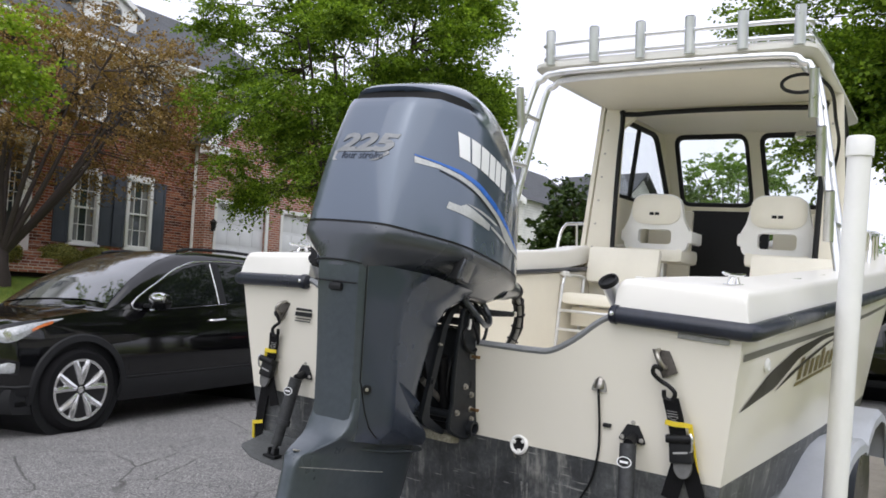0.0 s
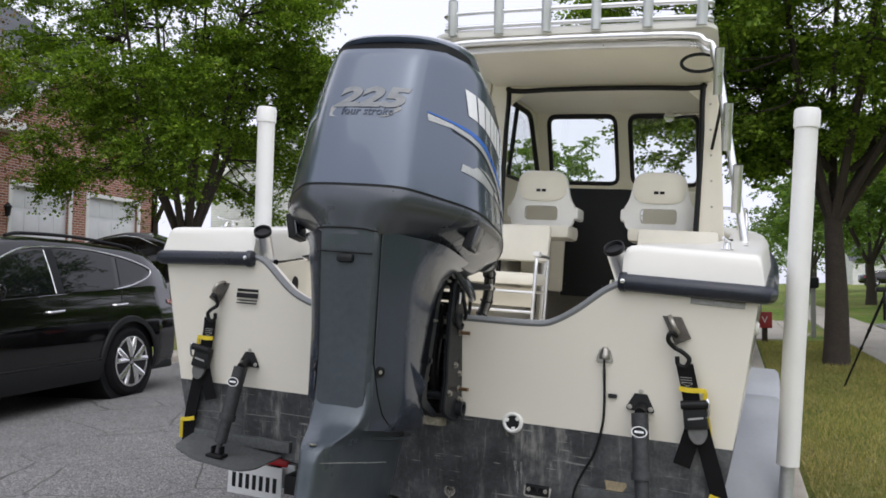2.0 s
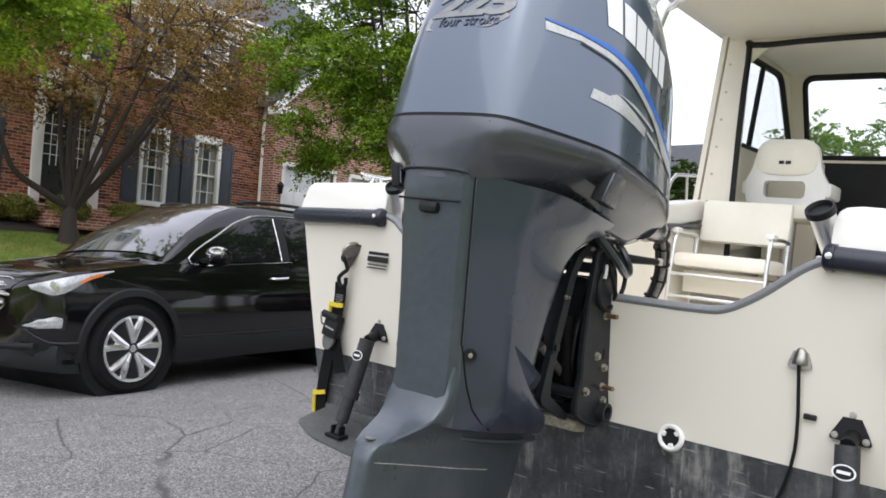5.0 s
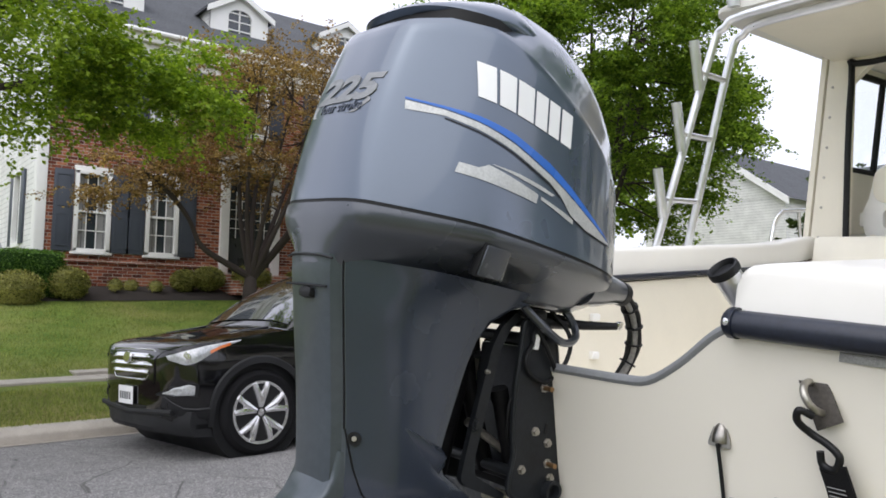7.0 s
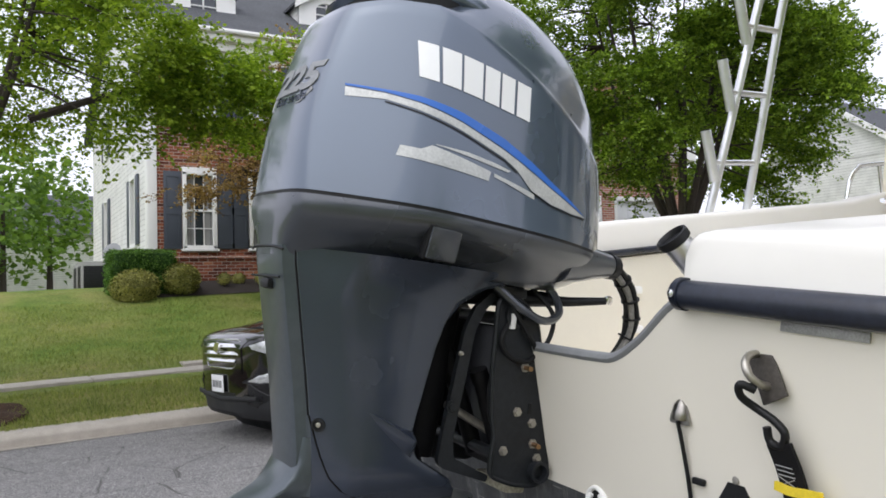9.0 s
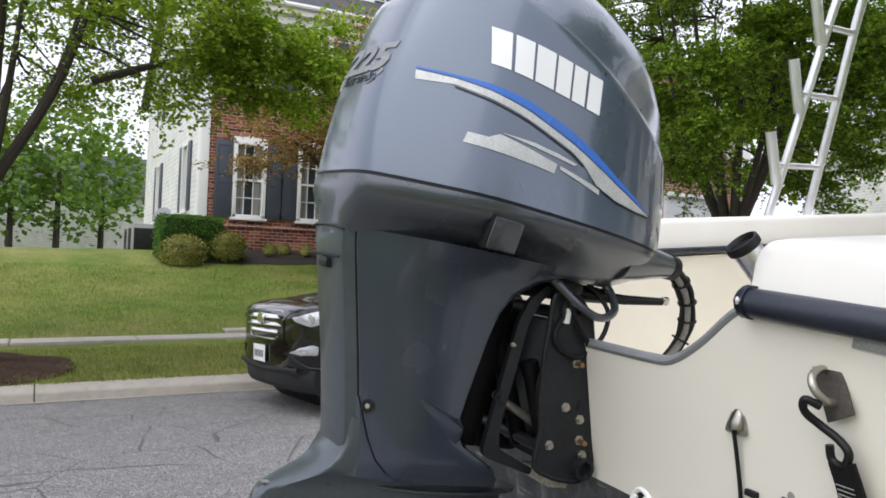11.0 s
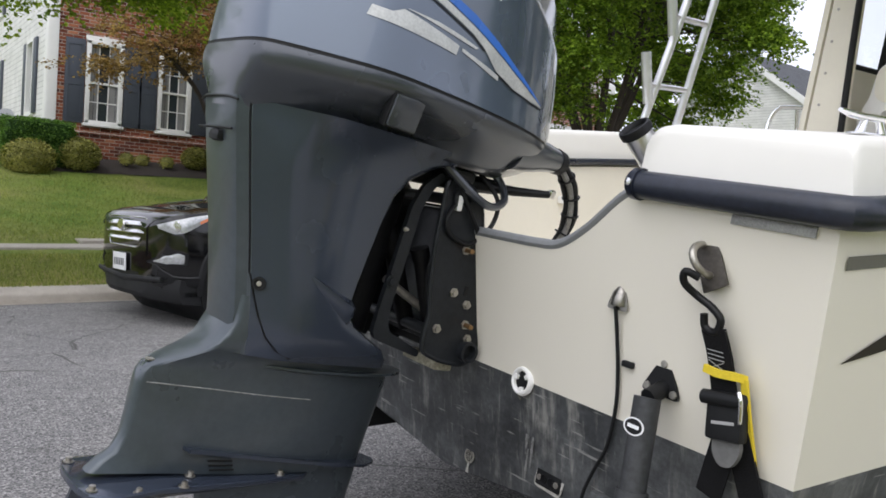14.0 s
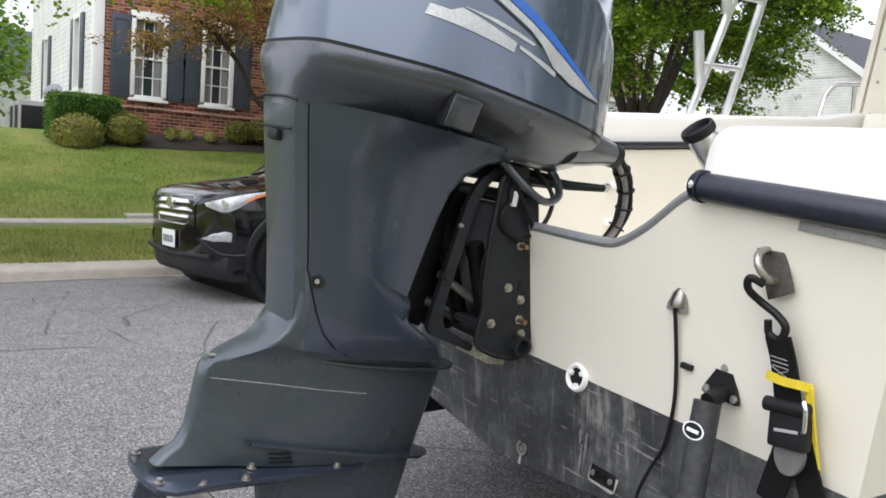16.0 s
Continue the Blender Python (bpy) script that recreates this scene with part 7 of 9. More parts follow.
def wheel_set(car, axles, R, W, rim_r, spokes=5, double=True):
    for ax in axles:
        for s in (1, -1):
            m = along((ax, (W - 0.24) * s, R), (ax, W * s, R))
            w = part("wheel", lathe([(rim_r - 0.01, 0.0), (R - 0.05, -0.005), (R - 0.012, 0.02), (R, 0.05), (R, 0.18), (R - 0.012, 0.212), (R - 0.045, 0.235), (rim_r + 0.012, 0.232), (rim_r, 0.225)], 44, m), TYRE, car, "black tyre on an alloy rim")
            part("rim", lathe([(rim_r + 0.006, 0.232), (rim_r - 0.012, 0.236), (rim_r - 0.025, 0.215), (rim_r - 0.03, 0.14), (0.12, 0.10), (0.0, 0.10)], 40, m), plain("rim_barrel", (0.03, 0.03, 0.032), 0.4, 0.6, var=0.1), w)
            part("rim_lip", lathe([(rim_r + 0.004, 0.228), (rim_r + 0.004, 0.238), (rim_r - 0.02, 0.236), (rim_r - 0.022, 0.222)], 40, m), RIM, w)
            for k in range(spokes):
                for d in ((-0.21, 0.21) if double else (0.0,)):
                    a0 = 2 * math.pi * k / spokes + 0.31 + d * 0.45
                    a1 = 2 * math.pi * k / spokes + 0.31 + d * 1.25
                    p0 = Vector((0.045 * math.cos(a0), 0.045 * math.sin(a0), 0.218))
                    p1 = Vector((0.16 * math.cos((a0 + a1) / 2), 0.16 * math.sin((a0 + a1) / 2), 0.226))
                    p2 = Vector(((rim_r - 0.008) * math.cos(a1), (rim_r - 0.008) * math.sin(a1), 0.222))
                    part("spoke", xf(tube([p0, p1, p2], [0.020, 0.034, 0.030], 8), m), RIM, w)
            part("hub_cap", lathe([(0.055, 0.205), (0.055, 0.224), (0.03, 0.232), (0, 0.233)], 20, m), RIM, w)


SUV_AT = pose(-5.735, 2.79, road_z(-5.735, 2.79) - 0.0, 1.4, 1.45, -85.3)
HOOD = [(-2.44, 0.98), (-2.36, 1.10), (-1.8, 1.16), (-0.6, 1.10), (0.6, 1.04), (0.98, 1.055), (1.3, 1.03), (1.7, 0.985), (1.95, 0.945), (2.1, 0.905), (2.2, 0.86), (2.25, 0.79)]
ROOF = [(-2.38, 1.14), (-2.28, 1.28), (-2.1, 1.44), (-1.98, 1.53), (-1.6, 1.585), (-0.9, 1.635), (-0.3, 1.65), (0.05, 1.625), (0.35, 1.53), (0.7, 1.34), (1.02, 1.10), (1.06, 1.06)]
suv, suv_body, suv_cab, s_half, s_body, s_green, s_top, s_belt, s_roof, s_pane = build_car("suv", "glossy black suv parked at the far kerb, facing down the street", SUV_AT, (2.25, -2.44, 0.94, HOOD, [(-2, 1.2), (1, 1.05)], ROOF, (1.35, -1.35), 0.365), CARPAINT)
wheel_set(suv, (1.35, -1.35), 0.365, 0.94, 0.262)
S_FRONT = [(0.66, 1.075), (0.30, 1.335), (0.05, 1.455), (-0.22, 1.515), (-0.36, 1.525), (-0.36, 1.10)]
S_REAR = [(-0.47, 1.105), (-0.47, 1.528), (-0.85, 1.52), (-1.30, 1.475), (-1.24, 1.15)]
S_QUARTER = [(-1.31, 1.17), (-1.37, 1.465), (-1.66, 1.405), (-1.86, 1.32), (-1.70, 1.24)]
for poly in (S_FRONT, S_REAR, S_QUARTER):
    s_pane(poly)
outline = [(0.76, 1.055), (0.32, 1.36), (0.05, 1.485), (-0.24, 1.545), (-0.85, 1.55), (-1.37, 1.49), (-1.70, 1.415), (-1.90, 1.325), (-1.72, 1.225), (-1.25, 1.13), (-0.4, 1.085)]
for s in (1, -1):
    part("chrome_trim", tube([(x, s * s_green(x, z, 0.008), z) for x, z in [tuple(p) for p in soft_path([(a, b, 0) for a, b in outline], 5, closed=True) for p in [(p[0], p[1])]]], 0.0095, 8, closed=True), CHROME, suv_cab, "thin chrome window surround")
    for x0, x1 in ((-0.36, -0.47),):
        part("door_pillar", loft([[(x0, s * s_green(x0, z, 0.005), z), (x1, s * s_green(x1, z, 0.005), z)] for z in (1.10, 1.25, 1.40, 1.53)], closed=False), BLACK, suv_cab)
    part("pillar_line", tube([(-0.355, s * s_green(-0.355, z, 0.008), z) for z in (1.10, 1.3, 1.52)], 0.005, 6), CHROME, suv_cab)
    # mirrors, handles, door gaps, cladding
    mir = part("wing_mirror", xf(lathe([(0.0, -0.13), (0.06, -0.115), (0.085, -0.05), (0.088, 0.03), (0.07, 0.09), (0.0, 0.105)], 20), Matrix.Translation((0.60, 1.03 * s, 1.125)) @ Matrix.Rotation(radians(90), 4, "X") @ Matrix.Diagonal((0.75, 1.0, 1, 1))), CARPAINT, suv)
    part("mirror_cap", xf(lathe([(0.0, -0.12), (0.055, -0.105), (0.072, -0.05), (0.074, 0.03), (0.06, 0.08), (0.0, 0.095)], 20), Matrix.Translation((0.625, 1.03 * s, 1.15)) @ Matrix.Rotation(radians(90), 4, "X") @ Matrix.Diagonal((0.7, 0.85, 1, 1))), CHROME, mir)
    part("mirror_stalk", slab(0.60, 0.91 * s, 1.085, 0.10, 0.12, 0.04, 0.015), BLACK, mir)
    for hx in (-0.26, -1.20):
        hz = 0.93 + 0.035 * (hx < -1)
        hd = part("door_handle", tube(soft_path([(hx + 0.10, s * s_body(hx + 0.1, hz, 0.0), hz), (hx + 0.085, s * s_body(hx, hz, 0.032), hz), (hx, s * s_body(hx, hz, 0.04), hz + 0.004), (hx - 0.085, s * s_body(hx, hz, 0.032), hz + 0.008), (hx - 0.10, s * s_body(hx - 0.1, hz, 0.0), hz + 0.01)], 4), 0.0135, 8, flat=1.4), CHROME, suv_body, "chrome door handle")
    for gap in ([(0.86, 1.03), (0.84, 0.8), (0.84, 0.55), (0.86, 0.40)], [(-0.41, 1.08), (-0.42, 0.8), (-0.42, 0.42)], [(-1.30, 1.12), (-1.25, 0.95), (-1.0, 0.75), (-0.93, 0.55), (-0.92, 0.42)]):
        part("door_gap", tube([(x, s * s_body(x, z, -0.0005), z) for x, z in gap], 0.003, 6), BLACK, suv_body)
    part("sill_cladding", loft([[(x, s * s_body(x, 0.24, 0.012), 0.22), (x, s * s_body(x, 0.40, 0.016), 0.33), (x, s * s_body(x, 0.43, 0.012), 0.415), (x, s * s_body(x, 0.45, -0.01), 0.425), (x, s * s_body(x, 0.3, -0.03), 0.22)] for x in np.linspace(-0.92, 0.92, 12)]), CLADDING, suv_body, "matt dark grey sill cladding")
    part("sill_line", tube([(x, s * s_body(x, 0.45, 0.008), 0.44) for x in np.linspace(-0.95, 0.9, 8)], 0.007, 6), CLADDING, suv_body)
    for ax in (1.35, -1.35):
        arc = []
        for w in np.linspace(radians(-12), radians(192), 30):
            ring = []
            for r, lift in ((0.415, 0.0), (0.418, 0.02), (0.47, 0.02), (0.482, 0.002)):
                x, z = ax + r * math.cos(w), 0.365 + r * math.sin(w)
                ring.append((x, s * s_body(min(2.2, max(-2.4, x)), max(0.24, z), lift), max(0.2, z)))
            arc.append(ring)
        part("arch_cladding", loft(arc, closed=False), CLADDING, suv_body, "matt dark grey wheel arch cladding")
    # lamps
    up = [(1.52, 0.985), (1.72, 0.962), (1.93, 0.918), (2.10, 0.868), (2.205, 0.825)]
    dn = [(1.52, 0.975), (1.72, 0.915), (1.90, 0.825), (2.06, 0.765), (2.195, 0.795)]
    strip = []
    for (xa, za), (xb, zb_) in zip([tuple(p[:2]) for p in soft_path([(*p, 0) for p in up], 4)], [tuple(p[:2]) for p in soft_path([(*p, 0) for p in dn], 4)]):
        strip.append([(xa + (xb - xa) * t, s * s_body(xa + (xb - xa) * t, za + (zb_ - za) * t, 0.008 + 0.006 * math.sin(math.pi * t)), za + (zb_ - za) * t) for t in (0, 0.25, 0.5, 0.75, 1)])
    lampo = part("headlamp", loft(strip, closed=False), LENS, suv_body, "clear swept-back headlamp")
    part("turn_lens", loft([[(x, s * s_body(x, z + dz, 0.016), z + dz) for dz in (-0.012, 0.0, 0.012)] for x, z in ((1.62, 0.955), (1.72, 0.928), (1.82, 0.885))], closed=False), AMBER, lampo)
    part("projector", xf(lathe([(0.0, 0.02), (0.04, 0.018), (0.052, 0.0), (0.05, -0.02)], 18), Matrix.Translation((2.05, s * s_body(2.05, 0.825, -0.004), 0.825)) @ Matrix.Rotation(radians(90), 4, "Y") @ Matrix.Rotation(radians(-50 * s), 4, "X")), CHROME, lampo)
    fog = round_poly([(1.98, 0.60), (1.985, 0.525), (2.15, 0.505), (2.222, 0.515), (2.15, 0.575), (2.04, 0.61)], 0.012, 3)
    cx, cz = 2.09, 0.555
    pocket = [[(cx + (x - cx) * k, s * s_body(min(2.235, cx + (x - cx) * k), cz + (z - cz) * k, lift), cz + (z - cz) * k) for x, z in fog] for k, lift in ((1.34, 0.001), (1.28, 0.006), (1.0, 0.004))]
    part("fog_surround", loft(pocket, caps=False), BLACK, suv_body, "black fog lamp surround")
    rings3 = [[(cx + (x - cx) * k, s * s_body(min(2.22, cx + (x - cx) * k), cz + (z - cz) * k, lift), cz + (z - cz) * k) for x, z in fog] for k, lift in ((1.0, 0.003), (0.92, 0.014), (0.5, 0.018), (0.05, 0.018))]
    part("fog_lamp", loft(rings3), LENS, suv_body, "clear fog lamp")
    part("bumper_trim", loft([[(x, s * s_body(x, z0 + dz, lift), z0 + dz) for dz, lift in ((-0.10, 0.0), (-0.08, 0.016), (-0.012, 0.018), (0.0, 0.0))] for x, z0 in ((1.80, 0.44), (1.95, 0.425), (2.08, 0.42), (2.16, 0.45), (2.22, 0.50))], closed=False), CLADDING, suv_body, "matt dark grey bumper trim")
    part("trim_edge", tube([(x, s * s_body(x, z, 0.012), z) for x, z in ((1.84, 0.425), (1.95, 0.412), (2.08, 0.408), (2.16, 0.445), (2.21, 0.49))], 0.012, 6), CLADDING, suv_body)
    tl = [[(x, s * s_body(x, z, 0.01), z) for z in (0.86 + 0.1 * t, 0.93 + 0.05 * t, 1.0 + 0.0 * t)] for x, t in ((-2.10, 1.0), (-2.25, 0.6), (-2.38, 0.3), (-2.42, 0.1))]
    part("tail_lamp", loft(tl, closed=False), REDLENS, suv_body, "red wraparound tail lamp")
    rail_line = [(-1.85, 1.545), (-1.7, 1.60), (-0.9, 1.67), (-0.2, 1.675), (0.0, 1.645)]
    part("roof_rail", tube(soft_path([(x, s * 0.585, z) for x, z in rail_line], 5), 0.017, 8), BLACK, suv_cab)
# windscreen and rear glass
ws = []
for x in np.linspace(1.0, 0.12, 10):
    w = s_green(x, s_roof(x) - 0.03) - 0.05
    ws.append([(x, w * t, s_roof(x) + 0.034 - 0.03 * abs(t) ** 3 * 1.6 + 0.006) for t in np.linspace(-1, 1, 13)])
part("windscreen", loft(ws, closed=False), plain("windscreen_glass", (0.03, 0.035, 0.036), 0.03, var=0.05, spec=1.0, rvar=0.01, coat=1.0), suv_cab, "windscreen reflecting the pale sky")
part("wiper", tube([(1.0, 0.5, 1.11), (0.93, 0.1, 1.16), (0.96, -0.3, 1.145)], 0.008, 6), BLACK, suv_cab)
rw = []
for x in np.linspace(-2.30, -2.05, 6):
    rw.append([(x - 0.01, 0.62 * t, s_roof(x) + 0.034 - 0.03 * abs(t) ** 3 + 0.004) for t in np.linspace(-1, 1, 9)])
part("rear_window", loft(rw, closed=False), TINT, suv_cab)
# grille, badge shape, number plate of plain bars
grille_out = round_poly([(-0.44, 0.875), (0.44, 0.875), (0.53, 0.80), (0.33, 0.615), (-0.33, 0.615), (-0.53, 0.80)], 0.04, 3)
nose_x = lambda y, z: float(np.interp(abs(y), [0, 0.3, 0.48, 0.6], [2.262, 2.25, 2.215, 2.16])) - 0.16 * max(0, z - 0.74)
gr = part("grille", loft([[(nose_x(y, z) + d, y, z) for y, z in grille_out] for d in (-0.10, 0.006)]), BLACK, suv_body, "dark hexagonal grille with chrome bars")
for zc, wy in ((0.818, 0.49), (0.752, 0.455), (0.688, 0.385)):
    part("grille_bar", loft([[(nose_x(y, zc) + dx, y, zc + dz) for dx, dz in ((-0.008, 0.026), (0.012, 0.018), (0.036, -0.012), (0.034, -0.02), (0.0, -0.024))] for y in np.linspace(-wy, wy, 13)]), CHROME, gr, "broad chrome grille bar")
part("grille_frame", tube([(nose_x(y, z) + 0.012, y, z) for y, z in grille_out], 0.007, 8, closed=True), CHROME, gr)
part("badge", xf(lathe([(0.0, 0.012), (0.5, 0.01), (0.85, 0.01), (1.0, 0.0), (1.0, -0.01)], 20), Matrix.Translation((2.298, 0, 0.80)) @ Matrix.Rotation(radians(80), 4, "Y") @ Matrix.Diagonal((0.052, 0.085, 1, 1))), CHROME, gr)
pl = part("number_plate", slab(2.285, -0.05, 0.47, 0.012, 0.31, 0.155, 0.004), DECAL_WHITE, suv_body, "white number plate of plain bars")
for k in range(6):
    part("bar", slab(2.293, -0.155 + 0.042 * k, 0.465, 0.003, 0.022, 0.065, 0.001), CLADDING, pl)
part("lower_grille", loft([[(2.262 - 0.05 * abs(y) ** 2 * 2, y, z) for z in (0.33, 0.40)] for y in np.linspace(-0.6, 0.6, 9)], closed=False), BLACK, suv_body)
part("skid_lip", tube([(2.27 - 0.14 * abs(y) ** 2, y, 0.335 + 0.05 * abs(y)) for y in np.linspace(-0.75, 0.75, 11)], 0.025, 8), CLADDING, suv_body)
for s in (1, -1):
    part("hood_vent_crease", tube([(1.95, 0.50 * s, 0.945), (1.5, 0.58 * s, 1.035), (1.1, 0.62 * s, 1.085)], 0.01, 8), CARPAINT, suv_body)

valance = []
for y in np.linspace(-0.86, 0.86, 15):
    xn = 2.27 - 0.36 * abs(y) ** 3
    valance.append([(xn - 0.35, y, 0.19), (xn - 0.05, y, 0.19), (xn - 0.01, y, 0.23), (xn, y, 0.32), (xn - 0.02, y, 0.39), (xn - 0.35, y, 0.39)])
part("bumper_valance", loft(valance), CLADDING, suv_body, "matt dark grey lower front bumper")

# a short overhang ahead of the front wheels
for ob in [c for c in suv.children_recursive if c.type == "MESH" and c.name.split(".")[0] not in ("wheel", "rim", "spoke", "hub", "hub_cap", "lug_nut")]:
    for v in ob.data.vertices:
        x = v.co.x + BASES[suv].x
        if x > 1.75:
            v.co.x -= 0.3 * (x - 1.75)
            v.co.z += 0.09 * (x - 1.75)


# a second one of the kind, which tows the trailer
tow = copy_thing(suv, pose(0.16, 11.3, road_z(0.16, 11.3), 0.0, -1.5, 90))
tagged(tow, "glossy black suv parked at the kerb ahead of the boat", "suv")

# dark sedan standing on the garage driveway, and cars far up the street
SEDAN_HOOD = [(-2.4, 0.84), (-2.3, 0.98), (-1.7, 1.03), (-0.6, 0.98), (0.5, 0.94), (1.0, 0.94), (1.5, 0.88), (2.0, 0.78), (2.3, 0.66), (2.4, 0.58)]
SEDAN_ROOF = [(-1.95, 1.02), (-1.6, 1.18), (-1.1, 1.36), (-0.5, 1.44), (0.0, 1.45), (0.35, 1.40), (0.8, 1.18), (1.25, 0.95), (1.3, 0.92)]


def sedan(name, label, at, paint, group=""):
    car, body, cab, half, by, gy, tz, zb, zr, pane = build_car(name, label, at, (2.4, -2.4, 0.91, SEDAN_HOOD, [(-2, 1), (1, 0.95)], SEDAN_ROOF, (1.4, -1.4), 0.33), paint, group)
    for poly in ([(0.80, 0.99), (0.40, 1.22), (0.05, 1.325), (-0.30, 1.34), (-0.30, 0.995)], [(-0.40, 1.0), (-0.40, 1.335), (-0.95, 1.28), (-1.40, 1.11), (-1.35, 1.03)]):
        pane(poly)
    for s in (1, -1):
        part("chrome_trim", tube([(x, s * gy(x, z, 0.008), z) for x, z in ((0.9, 0.965), (0.42, 1.25), (0.05, 1.36), (-0.4, 1.37), (-1.0, 1.30), (-1.5, 1.10))], 0.008, 6), CHROME, cab)
        part("tail_lamp", loft([[(x, s * by(x, z, 0.01), z) for z in (0.72, 0.82, 0.9)] for x in (-2.1, -2.25, -2.36)], closed=False), REDLENS, body)
        part("headlamp", loft([[(x, s * by(x, z, 0.01), z) for z in (0.58, 0.64, 0.70)] for x in (1.95, 2.1, 2.25)], closed=False), LENS, body)
    part("windscreen", loft([[(x, (gy(x, zr(x) - 0.03) - 0.05) * t, zr(x) + 0.036 - 0.04 * abs(t) ** 3) for t in np.linspace(-1, 1, 9)] for x in np.linspace(1.2, 0.4, 7)], closed=False), TINT, cab)
    part("rear_window", loft([[(x, (gy(x, zr(x) - 0.03) - 0.06) * t, zr(x) + 0.036 - 0.04 * abs(t) ** 3) for t in np.linspace(-1, 1, 9)] for x in np.linspace(-1.9, -1.15, 7)], closed=False), TINT, cab)
    wheel_set(car, (1.4, -1.4), 0.33, 0.91, 0.225, 5, False)
    return car


sedan("sedan", "dark grey sedan parked on the garage driveway", pose(-12.6, 13.4, ground_z(-12.6, 13.4) + 0.08, 0, -9, 12), CARPAINT)
SILVER = plain("silver_car_paint", (0.45, 0.46, 0.47), 0.2, 0.5, var=0.05, coat=0.8)
WHITECAR = plain("white_car_paint", (0.78, 0.78, 0.78), 0.2, var=0.05, coat=0.8)
far_cars = [(14.4, 80.0, 12, CARPAINT, "dark"), (17.4, 81.5, 25, WHITECAR, "white"), (20.4, 84.0, 20, SILVER, "silver")]
proto = {}
for x, y, turn, paint, word in far_cars:
    sedan("sedan", word + " sedan parked far up the street", pose(x, y, ground_z(x, y) + 0.03, 0, 0, turn), paint, "cars parked up the street")
sedan("sedan", "dark sedan with red tail lamps parked up the street", pose(0.25, 33.0, road_z(0.2, 33.0), 0, -1.5, 90), CARPAINT, "cars parked up the street")

# ---- the brick house across the street ----
TRIM = plain("white_trim_paint", (0.80, 0.80, 0.78), 0.5, var=0.04, scale=2)
SHUTTER = plain("slate_blue_shutter", (0.055, 0.065, 0.085), 0.5, var=0.1, scale=4)
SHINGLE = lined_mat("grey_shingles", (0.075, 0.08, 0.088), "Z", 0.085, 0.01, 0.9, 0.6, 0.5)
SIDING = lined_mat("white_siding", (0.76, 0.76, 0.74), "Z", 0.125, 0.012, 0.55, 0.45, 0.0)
GLASSDARK = plain("house_window_glass", (0.035, 0.042, 0.05), 0.04, var=0.3, scale=1.5, spec=0.8, rvar=0.02)
CURTAIN = plain("grey_curtain", (0.22, 0.22, 0.215), 0.9, var=0.15, scale=6)
DOORPAINT = plain("black_door_paint", (0.018, 0.02, 0.022), 0.3, var=0.1)
GARAGE = plain("white_garage_door", (0.74, 0.75, 0.76), 0.5, var=0.05)
MULCH = plain("dark_mulch", (0.028, 0.022, 0.018), 0.95, var=0.5, scale=14, fine=90, relief=0.9)
FX = -17.0
house = thing("house", "two-storey red brick house with slate-blue shutters and grey dormered roof", "house", (FX, 9, 1.6))


def holed(outline, holes, t):
    """A sheet with openings in x and y, given a thickness along z."""
    bm = bmesh.new()
    eds = []
    for lp in [outline, *holes]:
        vs = [bm.verts.new((x, y, 0)) for x, y in lp]
        eds += [bm.edges.new((vs[i], vs[(i + 1) % len(vs)])) for i in range(len(vs))]
    bmesh.ops.triangle_fill(bm, use_beauty=True, use_dissolve=False, edges=eds)
    g = bmesh.ops.extrude_face_region(bm, geom=bm.faces[:])
    bmesh.ops.translate(bm, verts=[v for v in g["geom"] if isinstance(v, bmesh.types.BMVert)], vec=(0, 0, t))
    bm.verts.index_update()
    out = ([tuple(v.co) for v in bm.verts], [tuple(v.index for v in f.verts) for f in bm.faces])
    bm.free()
    return out


def wall_at(x):
    """Turns a sheet's x, y, z into the front wall's y, z and inward x."""
    return Matrix(((0, 0, -1, x), (1, 0, 0, 0), (0, 1, 0, 0), (0, 0, 0, 1)))


def rect(y0, z0, y1, z1):
    return [(y0, z0), (y1, z0), (y1, z1), (y0, z1)]


